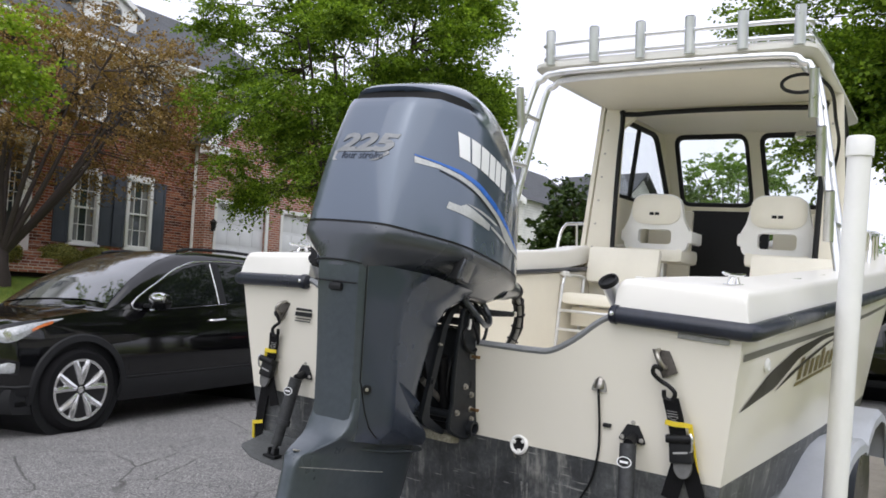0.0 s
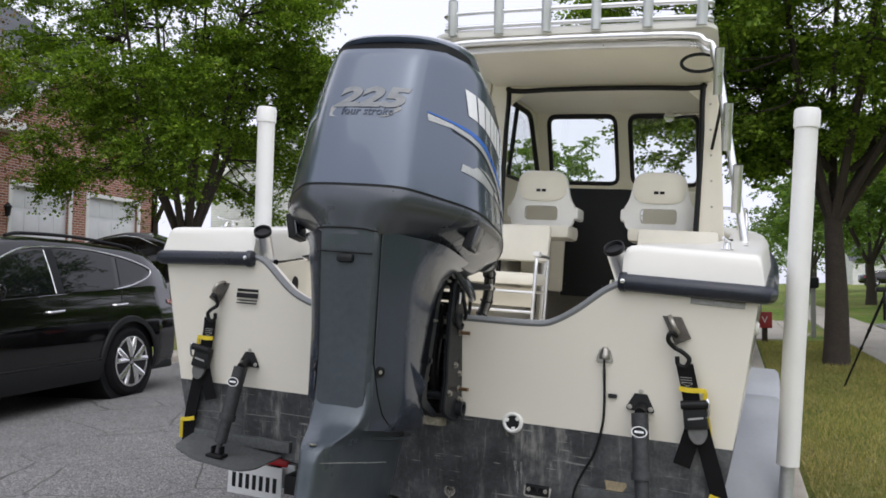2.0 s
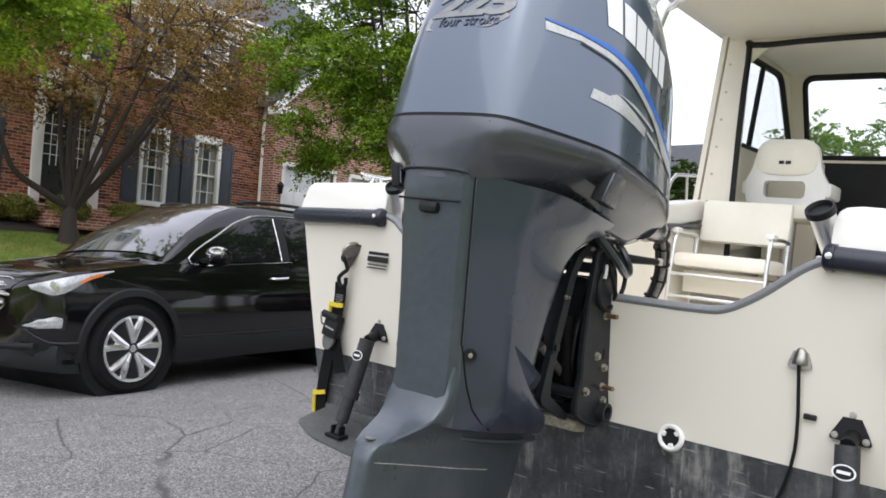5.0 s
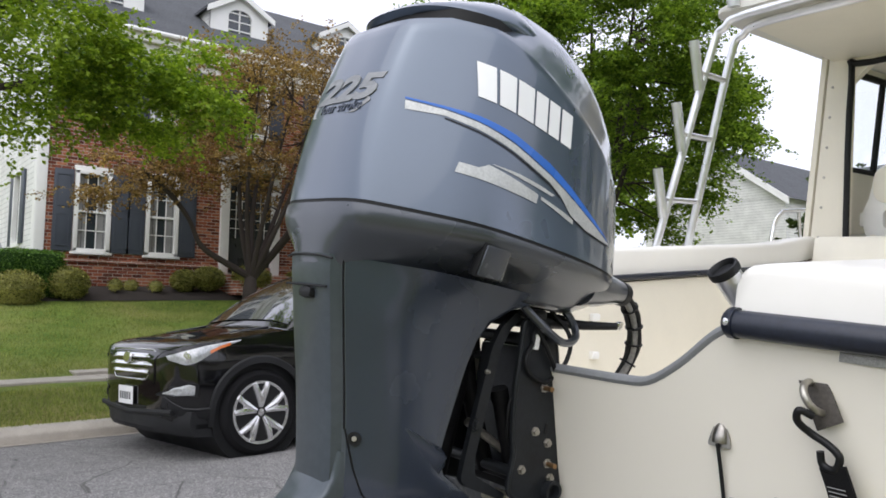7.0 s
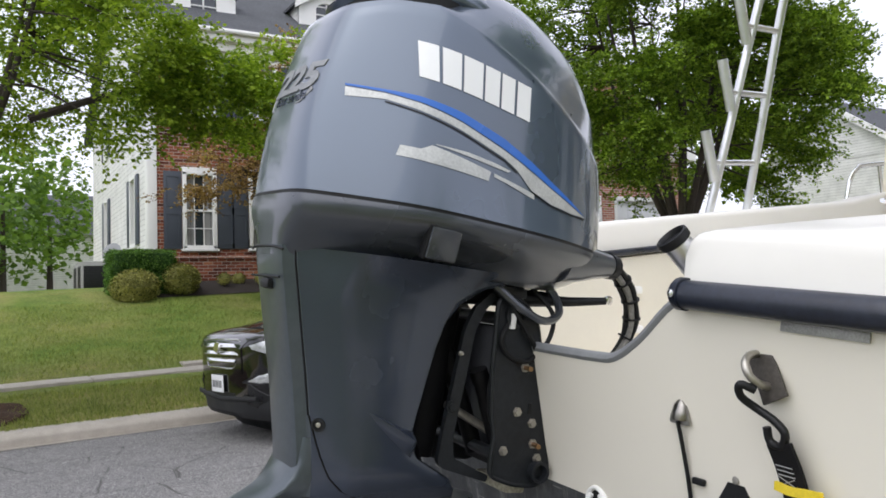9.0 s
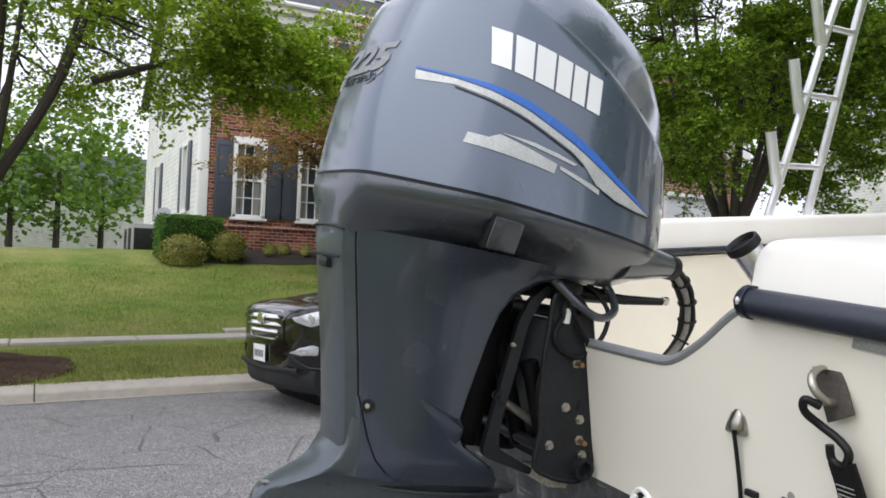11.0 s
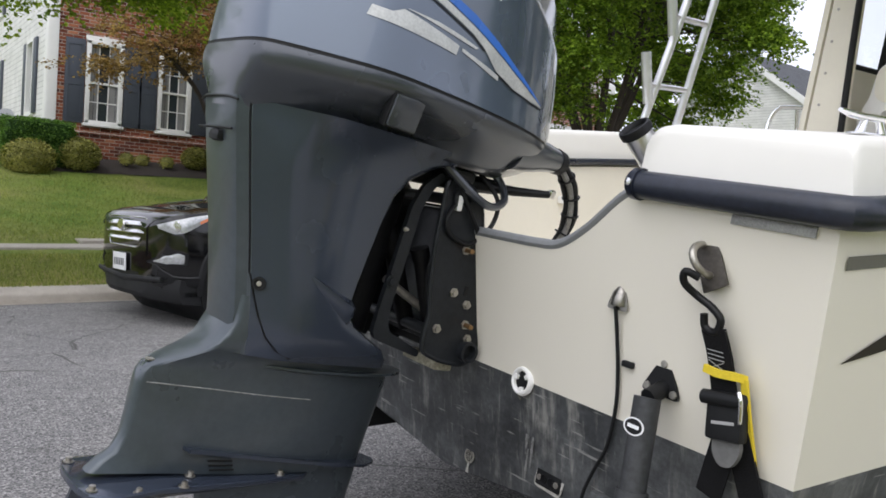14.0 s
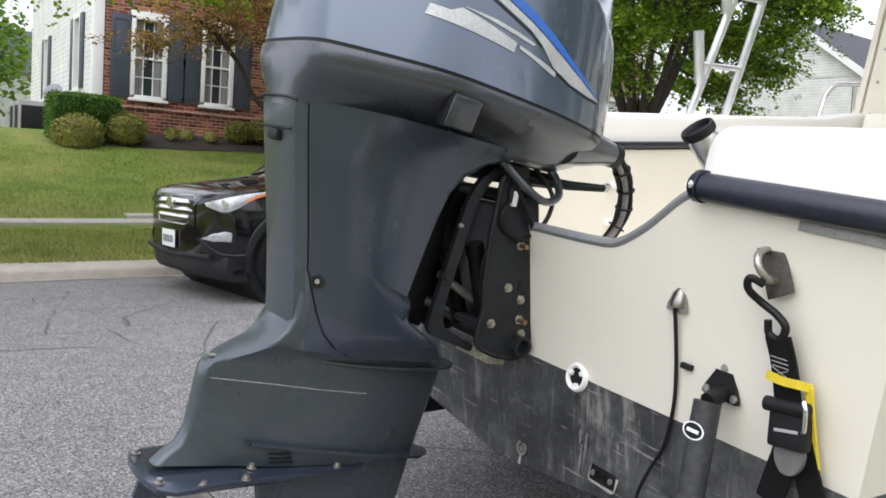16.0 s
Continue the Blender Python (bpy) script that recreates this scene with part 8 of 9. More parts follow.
def sash_window(parent, x, y0, z0, y1, z1, arch=True, cols=3, rows=(2, 2), curtains=True):
    win = part("window", cat(*[slab(x + 0.02, (y0 + y1) / 2, z, 0.12, y1 - y0 + 0.02, 0.09, 0.01) for z in (z0 + 0.03, z1 - 0.03)], *[slab(x + 0.02, y, (z0 + z1) / 2, 0.12, 0.09, z1 - z0, 0.01) for y in (y0 + 0.035, y1 - 0.035)], slab(x - 0.03, (y0 + y1) / 2, (z0 + z1) / 2, 0.05, y1 - y0, 0.05, 0.006)), TRIM, parent, "white double-hung sash window")
    part("sill", slab(x + 0.04, (y0 + y1) / 2, z0 - 0.03, 0.16, y1 - y0 + 0.1, 0.06, 0.01), TRIM, win)
    if arch:
        part("lintel", cat(slab(x + 0.025, (y0 + y1) / 2, z1 + 0.06, 0.05, y1 - y0 + 0.06, 0.10, 0.01), slab(x + 0.035, (y0 + y1) / 2, z1 + 0.07, 0.05, 0.09, 0.14, 0.01)), TRIM, win, "white lintel with a keystone")
    part("pane", slab(x - 0.055, (y0 + y1) / 2, (z0 + z1) / 2, 0.01, y1 - y0 - 0.06, z1 - z0 - 0.06, 0), GLASSDARK, win, "dark window glass", smooth=0)
    zm = (z0 + z1) / 2
    for a, b, count in ((z0 + 0.06, zm, rows[0]), (zm, z1 - 0.06, rows[1])):
        for k in range(1, count):
            part("glazing_bar", slab(x - 0.042, (y0 + y1) / 2, a + (b - a) * k / count, 0.02, y1 - y0 - 0.1, 0.022, 0), TRIM, win, smooth=0)
    for k in range(1, cols):
        part("glazing_bar", slab(x - 0.042, y0 + 0.06 + (y1 - y0 - 0.12) * k / cols, zm, 0.02, 0.022, z1 - z0 - 0.1, 0), TRIM, win, smooth=0)
    if curtains:
        for s in (0.2, 0.8):
            yc = y0 + (y1 - y0) * s
            wave = [[(x - 0.0485 + 0.002 * math.sin(9 * k), yc + 0.11 * (k / 6 - 0.5) * 2, z) for k in range(7)] for z in (z0 + 0.08, z1 - 0.08)]
            part("curtain", loft(wave, closed=False), CURTAIN, win)
    return win


def shutters(parent, x, y0, z0, y1, z1, w=0.40):
    for ya, yb in ((y0 - w - 0.03, y0 - 0.03), (y1 + 0.03, y1 + w + 0.03)):
        sh = part("shutter", cat(slab(x + 0.03, (ya + yb) / 2, (z0 + z1) / 2, 0.045, w, z1 - z0, 0.008)), SHUTTER, parent, "slate-blue panelled shutter")
        for a, b in ((0.06, 0.46), (0.54, 0.94)):
            part("panel", frame_bar(rect(ya + 0.05, z0 + (z1 - z0) * a, yb - 0.05, z0 + (z1 - z0) * b), rect(ya + 0.08, z0 + (z1 - z0) * a + 0.03, yb - 0.08, z0 + (z1 - z0) * b - 0.03), "x", x + 0.05, x + 0.064), SHUTTER, sh)


WINS = [(2.75, 3.51), (4.30, 5.04), (8.66, 9.42), (10.22, 11.0)]
SILL = {2.75: 2.49, 4.30: 2.49, 8.66: 2.43, 10.22: 2.43}
low_holes = [rect(a, SILL[a], b, 4.28) for a, b in WINS]
up_wins = [*WINS, (6.46, 7.24)]
up_holes = [rect(a, 5.62, b, 7.15) for a, b in up_wins]
door_hole = rect(6.14, 2.05, 7.57, 4.75)
part("front_wall", xf(holed(rect(2.03, 1.2, 16.2, 7.6), [*low_holes, *up_holes, door_hole], 0.3), wall_at(FX)), BRICK, house, "red brick front wall", smooth=0)
part("water_table", slab(FX + 0.02, 7.0, 2.30, 0.06, 9.9, 0.07, 0.01), BRICK, house)
for a, b in WINS:
    sash_window(house, FX, a, SILL[a], b, 4.28)
    shutters(house, FX, a, SILL[a], b, 4.28)
for a, b in up_wins:
    sash_window(house, FX, a, 5.62, b, 7.15, arch=False)
    shutters(house, FX, a, 5.62, b, 7.15)
# front door with white surround and steps
doorway = placed(Matrix.Translation((0, 0.42, 0)))
dr = doorway("front_door", cat(slab(FX - 0.06, 6.18, 3.30, 0.06, 0.68, 2.2, 0.01), slab(FX - 0.06, 6.80, 3.30, 0.06, 0.52, 2.2, 0.01)), DOORPAINT, house, "black double front door with glazed panels")
for yc, w in ((6.15, 0.44), (6.78, 0.36)):
    doorway("door_pane", slab(FX - 0.022, yc, 3.62, 0.012, w, 1.15, 0), GLASSDARK, dr, smooth=0)
    for k in range(1, 3):
        doorway("glazing_bar", slab(FX - 0.012, yc - w / 2 + w * k / 3, 3.62, 0.014, 0.018, 1.15, 0), TRIM, dr, smooth=0)
    for k in range(1, 5):
        doorway("glazing_bar", slab(FX - 0.012, yc, 3.05 + 1.15 * k / 5, 0.014, w, 0.018, 0), TRIM, dr, smooth=0)
sur = doorway("door_surround", cat(slab(FX + 0.03, 5.76, 3.45, 0.14, 0.22, 2.8, 0.015), slab(FX + 0.03, 7.12, 3.45, 0.14, 0.22, 2.8, 0.015), slab(FX + 0.06, 6.44, 4.80, 0.22, 1.75, 0.22, 0.02)), TRIM, house, "white pilastered door surround")
doorway("pediment", prism([(5.52, 4.91), (7.36, 4.91), (6.44, 5.42)], "x", FX - 0.02, FX + 0.2), TRIM, sur)
for k in range(3):
    doorway("step", slab(FX + 0.5 + 0.32 * (2 - k), 6.44, 1.70 + 0.16 * k, 1.0, 2.0, 0.18, 0.015), BRICK, house, "brick doorstep")
part("foundation_vent", slab(FX + 0.02, 7.5, 1.98, 0.05, 0.42, 0.20, 0.01), TRIM, house)
# side wall with siding, windows and corner board
side_m = Matrix(((1, 0, 0, 0), (0, 0, 1, 2.03), (0, 1, 0, 0), (0, 0, 0, 1)))
s_holes = [rect(-19.6, 2.7, -18.8, 4.4), rect(-24.6, 2.7, -23.9, 4.4), rect(-19.6, 5.7, -18.8, 7.1), rect(-24.6, 5.7, -23.9, 7.1)]
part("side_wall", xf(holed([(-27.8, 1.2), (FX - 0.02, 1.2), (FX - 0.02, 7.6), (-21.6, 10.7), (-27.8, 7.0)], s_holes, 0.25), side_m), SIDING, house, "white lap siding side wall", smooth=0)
for h in s_holes:
    wn_ = part("window", frame_bar([(x, z) for x, z in rect(h[0][0] - 0.05, h[0][1] - 0.05, h[2][0] + 0.05, h[2][1] + 0.05)], rect(h[0][0] + 0.05, h[0][1] + 0.05, h[2][0] - 0.05, h[2][1] - 0.05), "y", 1.98, 2.1), TRIM, house, "white side window")
    part("pane", slab((h[0][0] + h[2][0]) / 2, 2.09, (h[0][1] + h[2][1]) / 2, h[2][0] - h[0][0], 0.01, h[2][1] - h[0][1], 0), GLASSDARK, wn_, smooth=0)
    for xx in (h[0][0] - 0.25, h[2][0] + 0.25):
        part("shutter", slab(xx, 2.0, (h[0][1] + h[2][1]) / 2, 0.36, 0.05, h[2][1] - h[0][1], 0.008), SHUTTER, house)
part("corner_board", cat(slab(FX - 0.10, 1.995, 4.4, 0.26, 0.07, 6.4, 0.01), slab(FX + 0.02, 2.08, 4.4, 0.06, 0.20, 6.4, 0.01)), TRIM, house, "white corner board")
part("back_wall", slab(-27.7, 9.1, 4.2, 0.25, 14.1, 6.0, 0), SIDING, house, smooth=0)
part("north_wall", xf(holed([(-27.6, 1.2), (FX - 0.3, 1.2), (FX - 0.3, 7.6), (-21.6, 10.7), (-27.6, 7.0)], [], 0.25), Matrix(((1, 0, 0, 0), (0, 0, 1, 15.94), (0, 1, 0, 0), (0, 0, 0, 1)))), SIDING, house, smooth=0)
# roof, cornice
ridge_x, ridge_z, ex, ez = -21.6, 10.85, FX + 0.32, 7.68
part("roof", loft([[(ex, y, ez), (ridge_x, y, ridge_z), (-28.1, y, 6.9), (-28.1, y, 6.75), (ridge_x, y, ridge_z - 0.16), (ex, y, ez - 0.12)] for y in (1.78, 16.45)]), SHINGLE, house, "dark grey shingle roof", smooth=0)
cor = part("cornice", cat(slab(FX + 0.14, 9.1, 7.50, 0.40, 14.6, 0.22, 0.02), slab(FX + 0.07, 9.1, 7.28, 0.22, 14.5, 0.22, 0.02), slab(FX + 0.02, 9.1, 7.08, 0.08, 14.4, 0.18, 0.01)), TRIM, house, "white moulded cornice")
part("gutter", tube([(FX + 0.40, 1.8, 7.60), (FX + 0.40, 16.4, 7.60)], 0.065, 8), TRIM, cor)
part("downspout", tube([(FX + 0.34, 12.37, 7.5), (FX + 0.09, 12.37, 7.2), (FX + 0.07, 12.37, 4.0), (FX + 0.07, 12.37, 2.0), (FX + 0.26, 12.35, 1.75)], 0.05, 8), TRIM, house, "white downspout")
for yc in (3.55, 6.85, 10.1):
    w = 0.80
    z0, z1 = 8.10, 9.12
    d = part("dormer", xf(holed(round_poly([(yc - w, z0), (yc + w, z0), (yc + w, z1), (yc, z1 + 0.48), (yc - w, z1)], 0.01, 1), [[(yc - 0.32, 8.42), (yc + 0.32, 8.42), (yc + 0.32, 9.02), *[(yc + 0.32 * math.cos(q), 9.02 + 0.2 * math.sin(q)) for q in np.linspace(0.4, math.pi - 0.4, 7)], (yc - 0.32, 9.02)]], 0.12), wall_at(-18.05)), TRIM, house, "white dormer with an arched window", smooth=0)
    for ya in (yc - w, yc + w - 0.06):
        part("cheek", prism([(-18.1, 8.1), (-18.1, z1), (-20.0, z1)], "y", ya, ya + 0.06), SIDING, d, smooth=0)
    part("dormer_roof", cat(*[loft([[(x, yc, z1 + 0.57), (x, yc, z1 + 0.48), (x, yc + s * (w + 0.14), z1 - 0.06), (x, yc + s * (w + 0.14), z1 + 0.02)] for x in (-17.93, -21.0)]) for s in (1, -1)]), SHINGLE, d, smooth=0)
    part("rake_board", cat(*[loft([[(x, yc, z1 + 0.54), (x, yc, z1 + 0.40), (x, yc + s * (w + 0.14), z1 - 0.16), (x, yc + s * (w + 0.14), z1 - 0.0)] for x in (-17.90, -17.97)]) for s in (1, -1)]), TRIM, d, smooth=0)
    part("pane", slab(-18.12, yc, 8.88, 0.02, 0.66, 1.0, 0), GLASSDARK, d, smooth=0)
    part("glazing_bar", cat(slab(-18.10, yc, 8.88, 0.03, 0.035, 0.95, 0), *[slab(-18.10, yc, z, 0.03, 0.64, 0.03, 0) for z in (8.66, 8.9, 9.12)]), TRIM, d, smooth=0)
wing = placed(Matrix.Translation((0, 0.45, 0)))
# garage wing with its gable
GX = -16.45
gar_holes = [rect(12.35, 1.5, 14.30, 3.96), rect(14.98, 1.5, 17.05, 3.96)]
wing("garage_wall", xf(holed([(11.95, 1.0), (17.75, 1.0), (17.75, 5.65), (14.85, 8.35), (11.95, 5.65)], gar_holes, 0.3), wall_at(GX)), BRICK, house, "brick garage front", smooth=0)
wing("garage_side", slab(GX - 0.45, 11.98, 3.6, 0.6, 0.1, 4.6, 0), BRICK, house, smooth=0)
wing("garage_side", slab(GX - 3.0, 17.7, 3.5, 6.0, 0.1, 5.0, 0), BRICK, house, smooth=0)
for h in gar_holes:
    gd = wing("garage_door", slab(GX - 0.14, (h[0][0] + h[1][0]) / 2, 2.73, 0.04, h[1][0] - h[0][0], 2.46, 0), GARAGE, house, "white panelled garage door", smooth=0)
    for r in range(4):
        for c in range(4):
            w = (h[1][0] - h[0][0]) / 4
            wing("panel", slab(GX - 0.118, h[0][0] + w * (c + 0.5), 1.81 + 0.61 * r, 0.016, w - 0.09, 0.50, 0.006), GARAGE, gd)
    wing("door_frame", frame_bar(rect(h[0][0] - 0.08, 1.5, h[1][0] + 0.08, 4.06), rect(h[0][0] + 0.02, 1.48, h[1][0] - 0.02, 3.94), "x", GX - 0.02, GX + 0.03), TRIM, house, "white garage door frame", smooth=0)
wing("garage_roof", cat(*[loft([[(x, 14.85, 8.62), (x, 14.85, 8.45), (x, 14.85 + s * 3.2, 5.48), (x, 14.85 + s * 3.2, 5.62)] for x in (GX + 0.3, -22.0)]) for s in (1, -1)]), SHINGLE, house, smooth=0)
wing("garage_rake", cat(*[loft([[(x, 14.85, 8.56), (x, 14.85, 8.24), (x, 14.85 + s * 3.2, 5.26), (x, 14.85 + s * 3.2, 5.56)] for x in (GX + 0.33, GX + 0.02)]) for s in (1, -1)], *[slab(GX + 0.2, 14.85 + s * 2.85, 5.38, 0.42, 0.75, 0.26, 0.02) for s in (1, -1)]), TRIM, house, "white gable rake with cornice returns", smooth=0)
lant = thing("wall_lantern", "black wall lantern beside the garage door", "lantern", (GX, 12.15, 3.2))
wing("body", lathe([(0.03, 0), (0.06, 0.02), (0.085, 0.22), (0.11, 0.24), (0.05, 0.31), (0.0, 0.36)], 6, Matrix.Translation((GX + 0.14, 12.15, 3.1))), BLACK, lant)
wing("arm", rod((GX, 12.15, 3.12), (GX + 0.14, 12.15, 3.1), 0.015), BLACK, lant)
# beds, air conditioners
solo("mulch_bed", sheet([-17.05, -16.4, -15.8, -15.45], [1.2 + 0.6 * k for k in range(16)], lambda x, y: ground_z(x, y) + 0.09 - 0.07 * (x > -15.6) + 0.02 * noise.noise((x * 5, y * 5, 0))), MULCH, "dark mulch bed below the brick wall", "garden bed", kind="structure")
for xx in (-20.6, -21.7):
    ac = thing("air_conditioner", "grey outdoor air conditioning unit on a pad beside the house", "air conditioner", (xx, 1.3, 1.45), group="air conditioners")
    part("case", slab(xx, 1.3, 1.95, 0.85, 0.8, 0.85, 0.03), plain("ac_grey", (0.30, 0.30, 0.29), 0.6, var=0.1), ac)
    part("grille", cat(slab(xx + 0.421, 1.3, 1.92, 0.02, 0.68, 0.68, 0.004), slab(xx, 0.904, 1.92, 0.68, 0.02, 0.68, 0.004)), BLACK, ac)
    for k in range(12):
        part("louvre", cat(slab(xx + 0.434, 1.3, 1.61 + 0.056 * k, 0.010, 0.66, 0.012, 0.003), slab(xx, 0.892, 1.61 + 0.056 * k, 0.66, 0.010, 0.012, 0.003)), CLADDING, ac)
    part("pad", slab(xx, 1.3, 1.48, 1.0, 1.0, 0.12, 0.02), KERB, ac)

dish = thing("satellite_dish", "small grey satellite dish on an arm beside the house", "satellite dish", (-17.75, 1.32, 2.0))
part("mast", tube(soft_path([(-17.75, 1.45, 1.62), (-17.75, 1.38, 2.1), (-17.73, 1.34, 2.42)], 4), 0.022, 8), plain("dish_mast_grey", (0.22, 0.22, 0.22), 0.5, 0.4), dish)
part("reflector", lathe([(0.0, 0.0), (0.12, 0.012), (0.21, 0.04), (0.222, 0.045), (0.21, 0.047), (0.12, 0.02), (0.0, 0.008)], 24, along((-17.72, 1.33, 2.45), (-17.2, 0.95, 2.75))), plain("dish_grey", (0.24, 0.25, 0.26), 0.5, var=0.06), dish)
part("feed_arm", tube([(-17.72, 1.33, 2.30), (-17.5, 1.12, 2.36)], 0.012, 6), plain("dish_arm_grey", (0.2, 0.2, 0.2), 0.5), dish)
# ---- neighbours ----


def plain_house(name, label, x0, x1, y0, y1, zb, ze, zr, ridge_axis, wall):
    h = thing(name, label, "house", ((x0 + x1) / 2, (y0 + y1) / 2, zb))
    part("wall", slab((x0 + x1) / 2, (y0 + y1) / 2, (zb + ze) / 2, x1 - x0, y1 - y0, ze - zb, 0), wall, h, smooth=0)
    o = 0.35
    if ridge_axis == "x":
        m = (y0 + y1) / 2
        part("roof", loft([[(x, y0 - o, ze - 0.1), (x, m, zr), (x, y1 + o, ze - 0.1), (x, m, zr - 0.15)] for x in (x0 - o, x1 + o)]), SHINGLE, h, smooth=0)
        for x in (x0, x1 - 0.1):
            part("gable", prism([(y0, ze - 0.02), (y1, ze - 0.02), (m, zr - 0.2)], "x", x, x + 0.1), wall, h, smooth=0)
    else:
        m = (x0 + x1) / 2
        part("roof", loft([[(x0 - o, y, ze - 0.1), (m, y, zr), (x1 + o, y, ze - 0.1), (m, y, zr - 0.15)] for y in (y0 - o, y1 + o)]), SHINGLE, h, smooth=0)
        for y in (y0, y1 - 0.1):
            part("gable", prism([(x0, ze - 0.02), (x1, ze - 0.02), (m, zr - 0.2)], "y", y, y + 0.1), wall, h, smooth=0)
        part("rake_board", cat(*[loft([[(m, y, zr + 0.02), (m, y, zr - 0.3), (m + s * ((x1 - x0) / 2 + o), y, ze - 0.4), (m + s * ((x1 - x0) / 2 + o), y, ze - 0.08)] for y in (y0 - o - 0.03, y0 - o + 0.04)]) for s in (1, -1)]), TRIM, h, smooth=0)
    n = max(2, int((x1 - x0) / 3))
    for k in range(n):
        for z in (zb + 1.2, zb + 4.0):
            if z + 1.4 < ze:
                xc = x0 + (x1 - x0) * (k + 0.5) / n
                w = part("window", slab(xc, y0 - 0.02, z + 0.7, 1.0, 0.08, 1.5, 0.01), TRIM, h)
                part("pane", slab(xc, y0 - 0.065, z + 0.7, 0.82, 0.02, 1.32, 0), GLASSDARK, w, smooth=0)
    return h


plain_house("house", "white sided neighbouring house with a grey shingle roof", -24, -16.5, 31.5, 41, 1.8, 6.6, 9.4, "y", SIDING)
plain_house("house", "grey roofed sided house behind the neighbour's gable", -17.5, -13.4, 34.5, 44, 1.8, 6.0, 8.9, "x", SIDING)
plain_house("house", "pale sided house far up the street behind trees", 13.5, 20, 96, 106, 2.6, 5.6, 7.6, "x", SIDING)
plain_house("house", "pale sided house far behind the lawn trees", -62, -50, -8, 6, 0.2, 5.5, 8.5, "y", SIDING)


# ---- bricks of the front wall ----
def brick_piece_mat(name, single):
    """Fired clay, each brick a tone of its own."""
    m, n, l, b = shader(name)
    pick = n.new("ShaderNodeObjectInfo").outputs["Random"] if single else n.new("ShaderNodeNewGeometry").outputs["Random Per Island"]
    tone = ramp(n, l, pick, [(0.0, (0.085, 0.034, 0.026)), (0.3, (0.19, 0.062, 0.038)), (0.75, (0.31, 0.11, 0.062)), (1.0, (0.42, 0.19, 0.11))])
    grain = noise_node(n, l, 40.0, 4, 0.7)
    l.new(mix(n, l, 0.4, tone.outputs[0], ramp(n, l, grain.outputs["Fac"], [(0.3, (0.25, 0.24, 0.23)), (0.7, (0.75, 0.75, 0.75))]).outputs[0], "OVERLAY"), b.inputs["Base Color"])
    b.inputs["Roughness"].default_value = 0.92
    b.inputs["Specular IOR Level"].default_value = 0.2
    bump(n, l, b, grain.outputs["Fac"], 0.4, 0.003)
    return m


front_wall = [c for c in house.children if c.name.split(".")[0] == "front_wall"][0]
front_wall.data.materials[0] = concrete_mat("pale_mortar", (0.52, 0.47, 0.42))
PITCH_Y, PITCH_Z, JOINT = 0.213, 0.0745, 0.013
voids = [(min(p[0] for p in q) - 0.01, max(p[0] for p in q) + 0.01, min(p[1] for p in q) - 0.01, max(p[1] for p in q) + 0.01) for q in [*low_holes, *up_holes, door_hole]]
near, rest = [], []
for row in range(84):
    z0 = 1.30 + PITCH_Z * row
    z1 = z0 + PITCH_Z - JOINT
    if z1 > 7.0:
        break
    y = 2.04 - (PITCH_Y / 2 if row % 2 else 0)
    while y < 16.1:
        spans = [(max(y, 2.04), min(y + PITCH_Y - JOINT, 16.1))]
        for a, b_, c, d in voids:
            if z1 > c and z0 < d:
                spans = [q for s0, s1 in spans for q in ((s0, min(s1, a)), (max(s0, b_), s1)) if q[1] - q[0] > 0.03]
        whole = len(spans) == 1 and spans[0][1] - spans[0][0] > PITCH_Y - JOINT - 0.001
        for s0, s1 in spans:
            if s1 - s0 > 0.03:
                (near if whole and 2.0 < y < 5.6 and 1.80 < z0 < 3.1 else rest).append((s0, s1, z0, z1))
        y += PITCH_Y
rest += near[300:]
near = near[:300]
PROUD = 0.009


def brick_shape(y0, y1, z0, z1):
    e = 0.004
    back = [(0.0, y0, z0), (0.0, y1, z0), (0.0, y1, z1), (0.0, y0, z1)]
    face_ = [(PROUD, y0 + e, z0 + e), (PROUD, y1 - e, z0 + e), (PROUD, y1 - e, z1 - e), (PROUD, y0 + e, z1 - e)]
    return back + face_, [(4, 5, 6, 7), (0, 1, 5, 4), (1, 2, 6, 5), (2, 3, 7, 6), (3, 0, 4, 7)]


one = bpy.data.meshes.new("brick")
one.from_pydata(*[(v, [], f) for v, f in [brick_shape(0, PITCH_Y - JOINT, 0, PITCH_Z - JOINT)]][0])
one.materials.append(brick_piece_mat("red_brick_piece", True))
base = BASES[house]
for y0, y1, z0, z1 in near:
    ob = new("brick", one)
    ob.parent = front_wall
    ob.matrix_basis = Matrix.Translation((FX - base.x + 0.001, y0 - base.y, z0 - base.z))
vs, fs = [], []
for q in rest:
    v, f = brick_shape(*q)
    fs += [tuple(i + len(vs) for i in g) for g in f]
    vs += [(x + FX - base.x + 0.001, y - base.y, z - base.z) for x, y, z in v]
me = bpy.data.meshes.new("brickwork")
me.from_pydata(vs, [], fs)
me.materials.append(brick_piece_mat("red_brick_course", False))
ob = new("brickwork", me)
ob.parent = front_wall
ob["kind"] = "stuff"

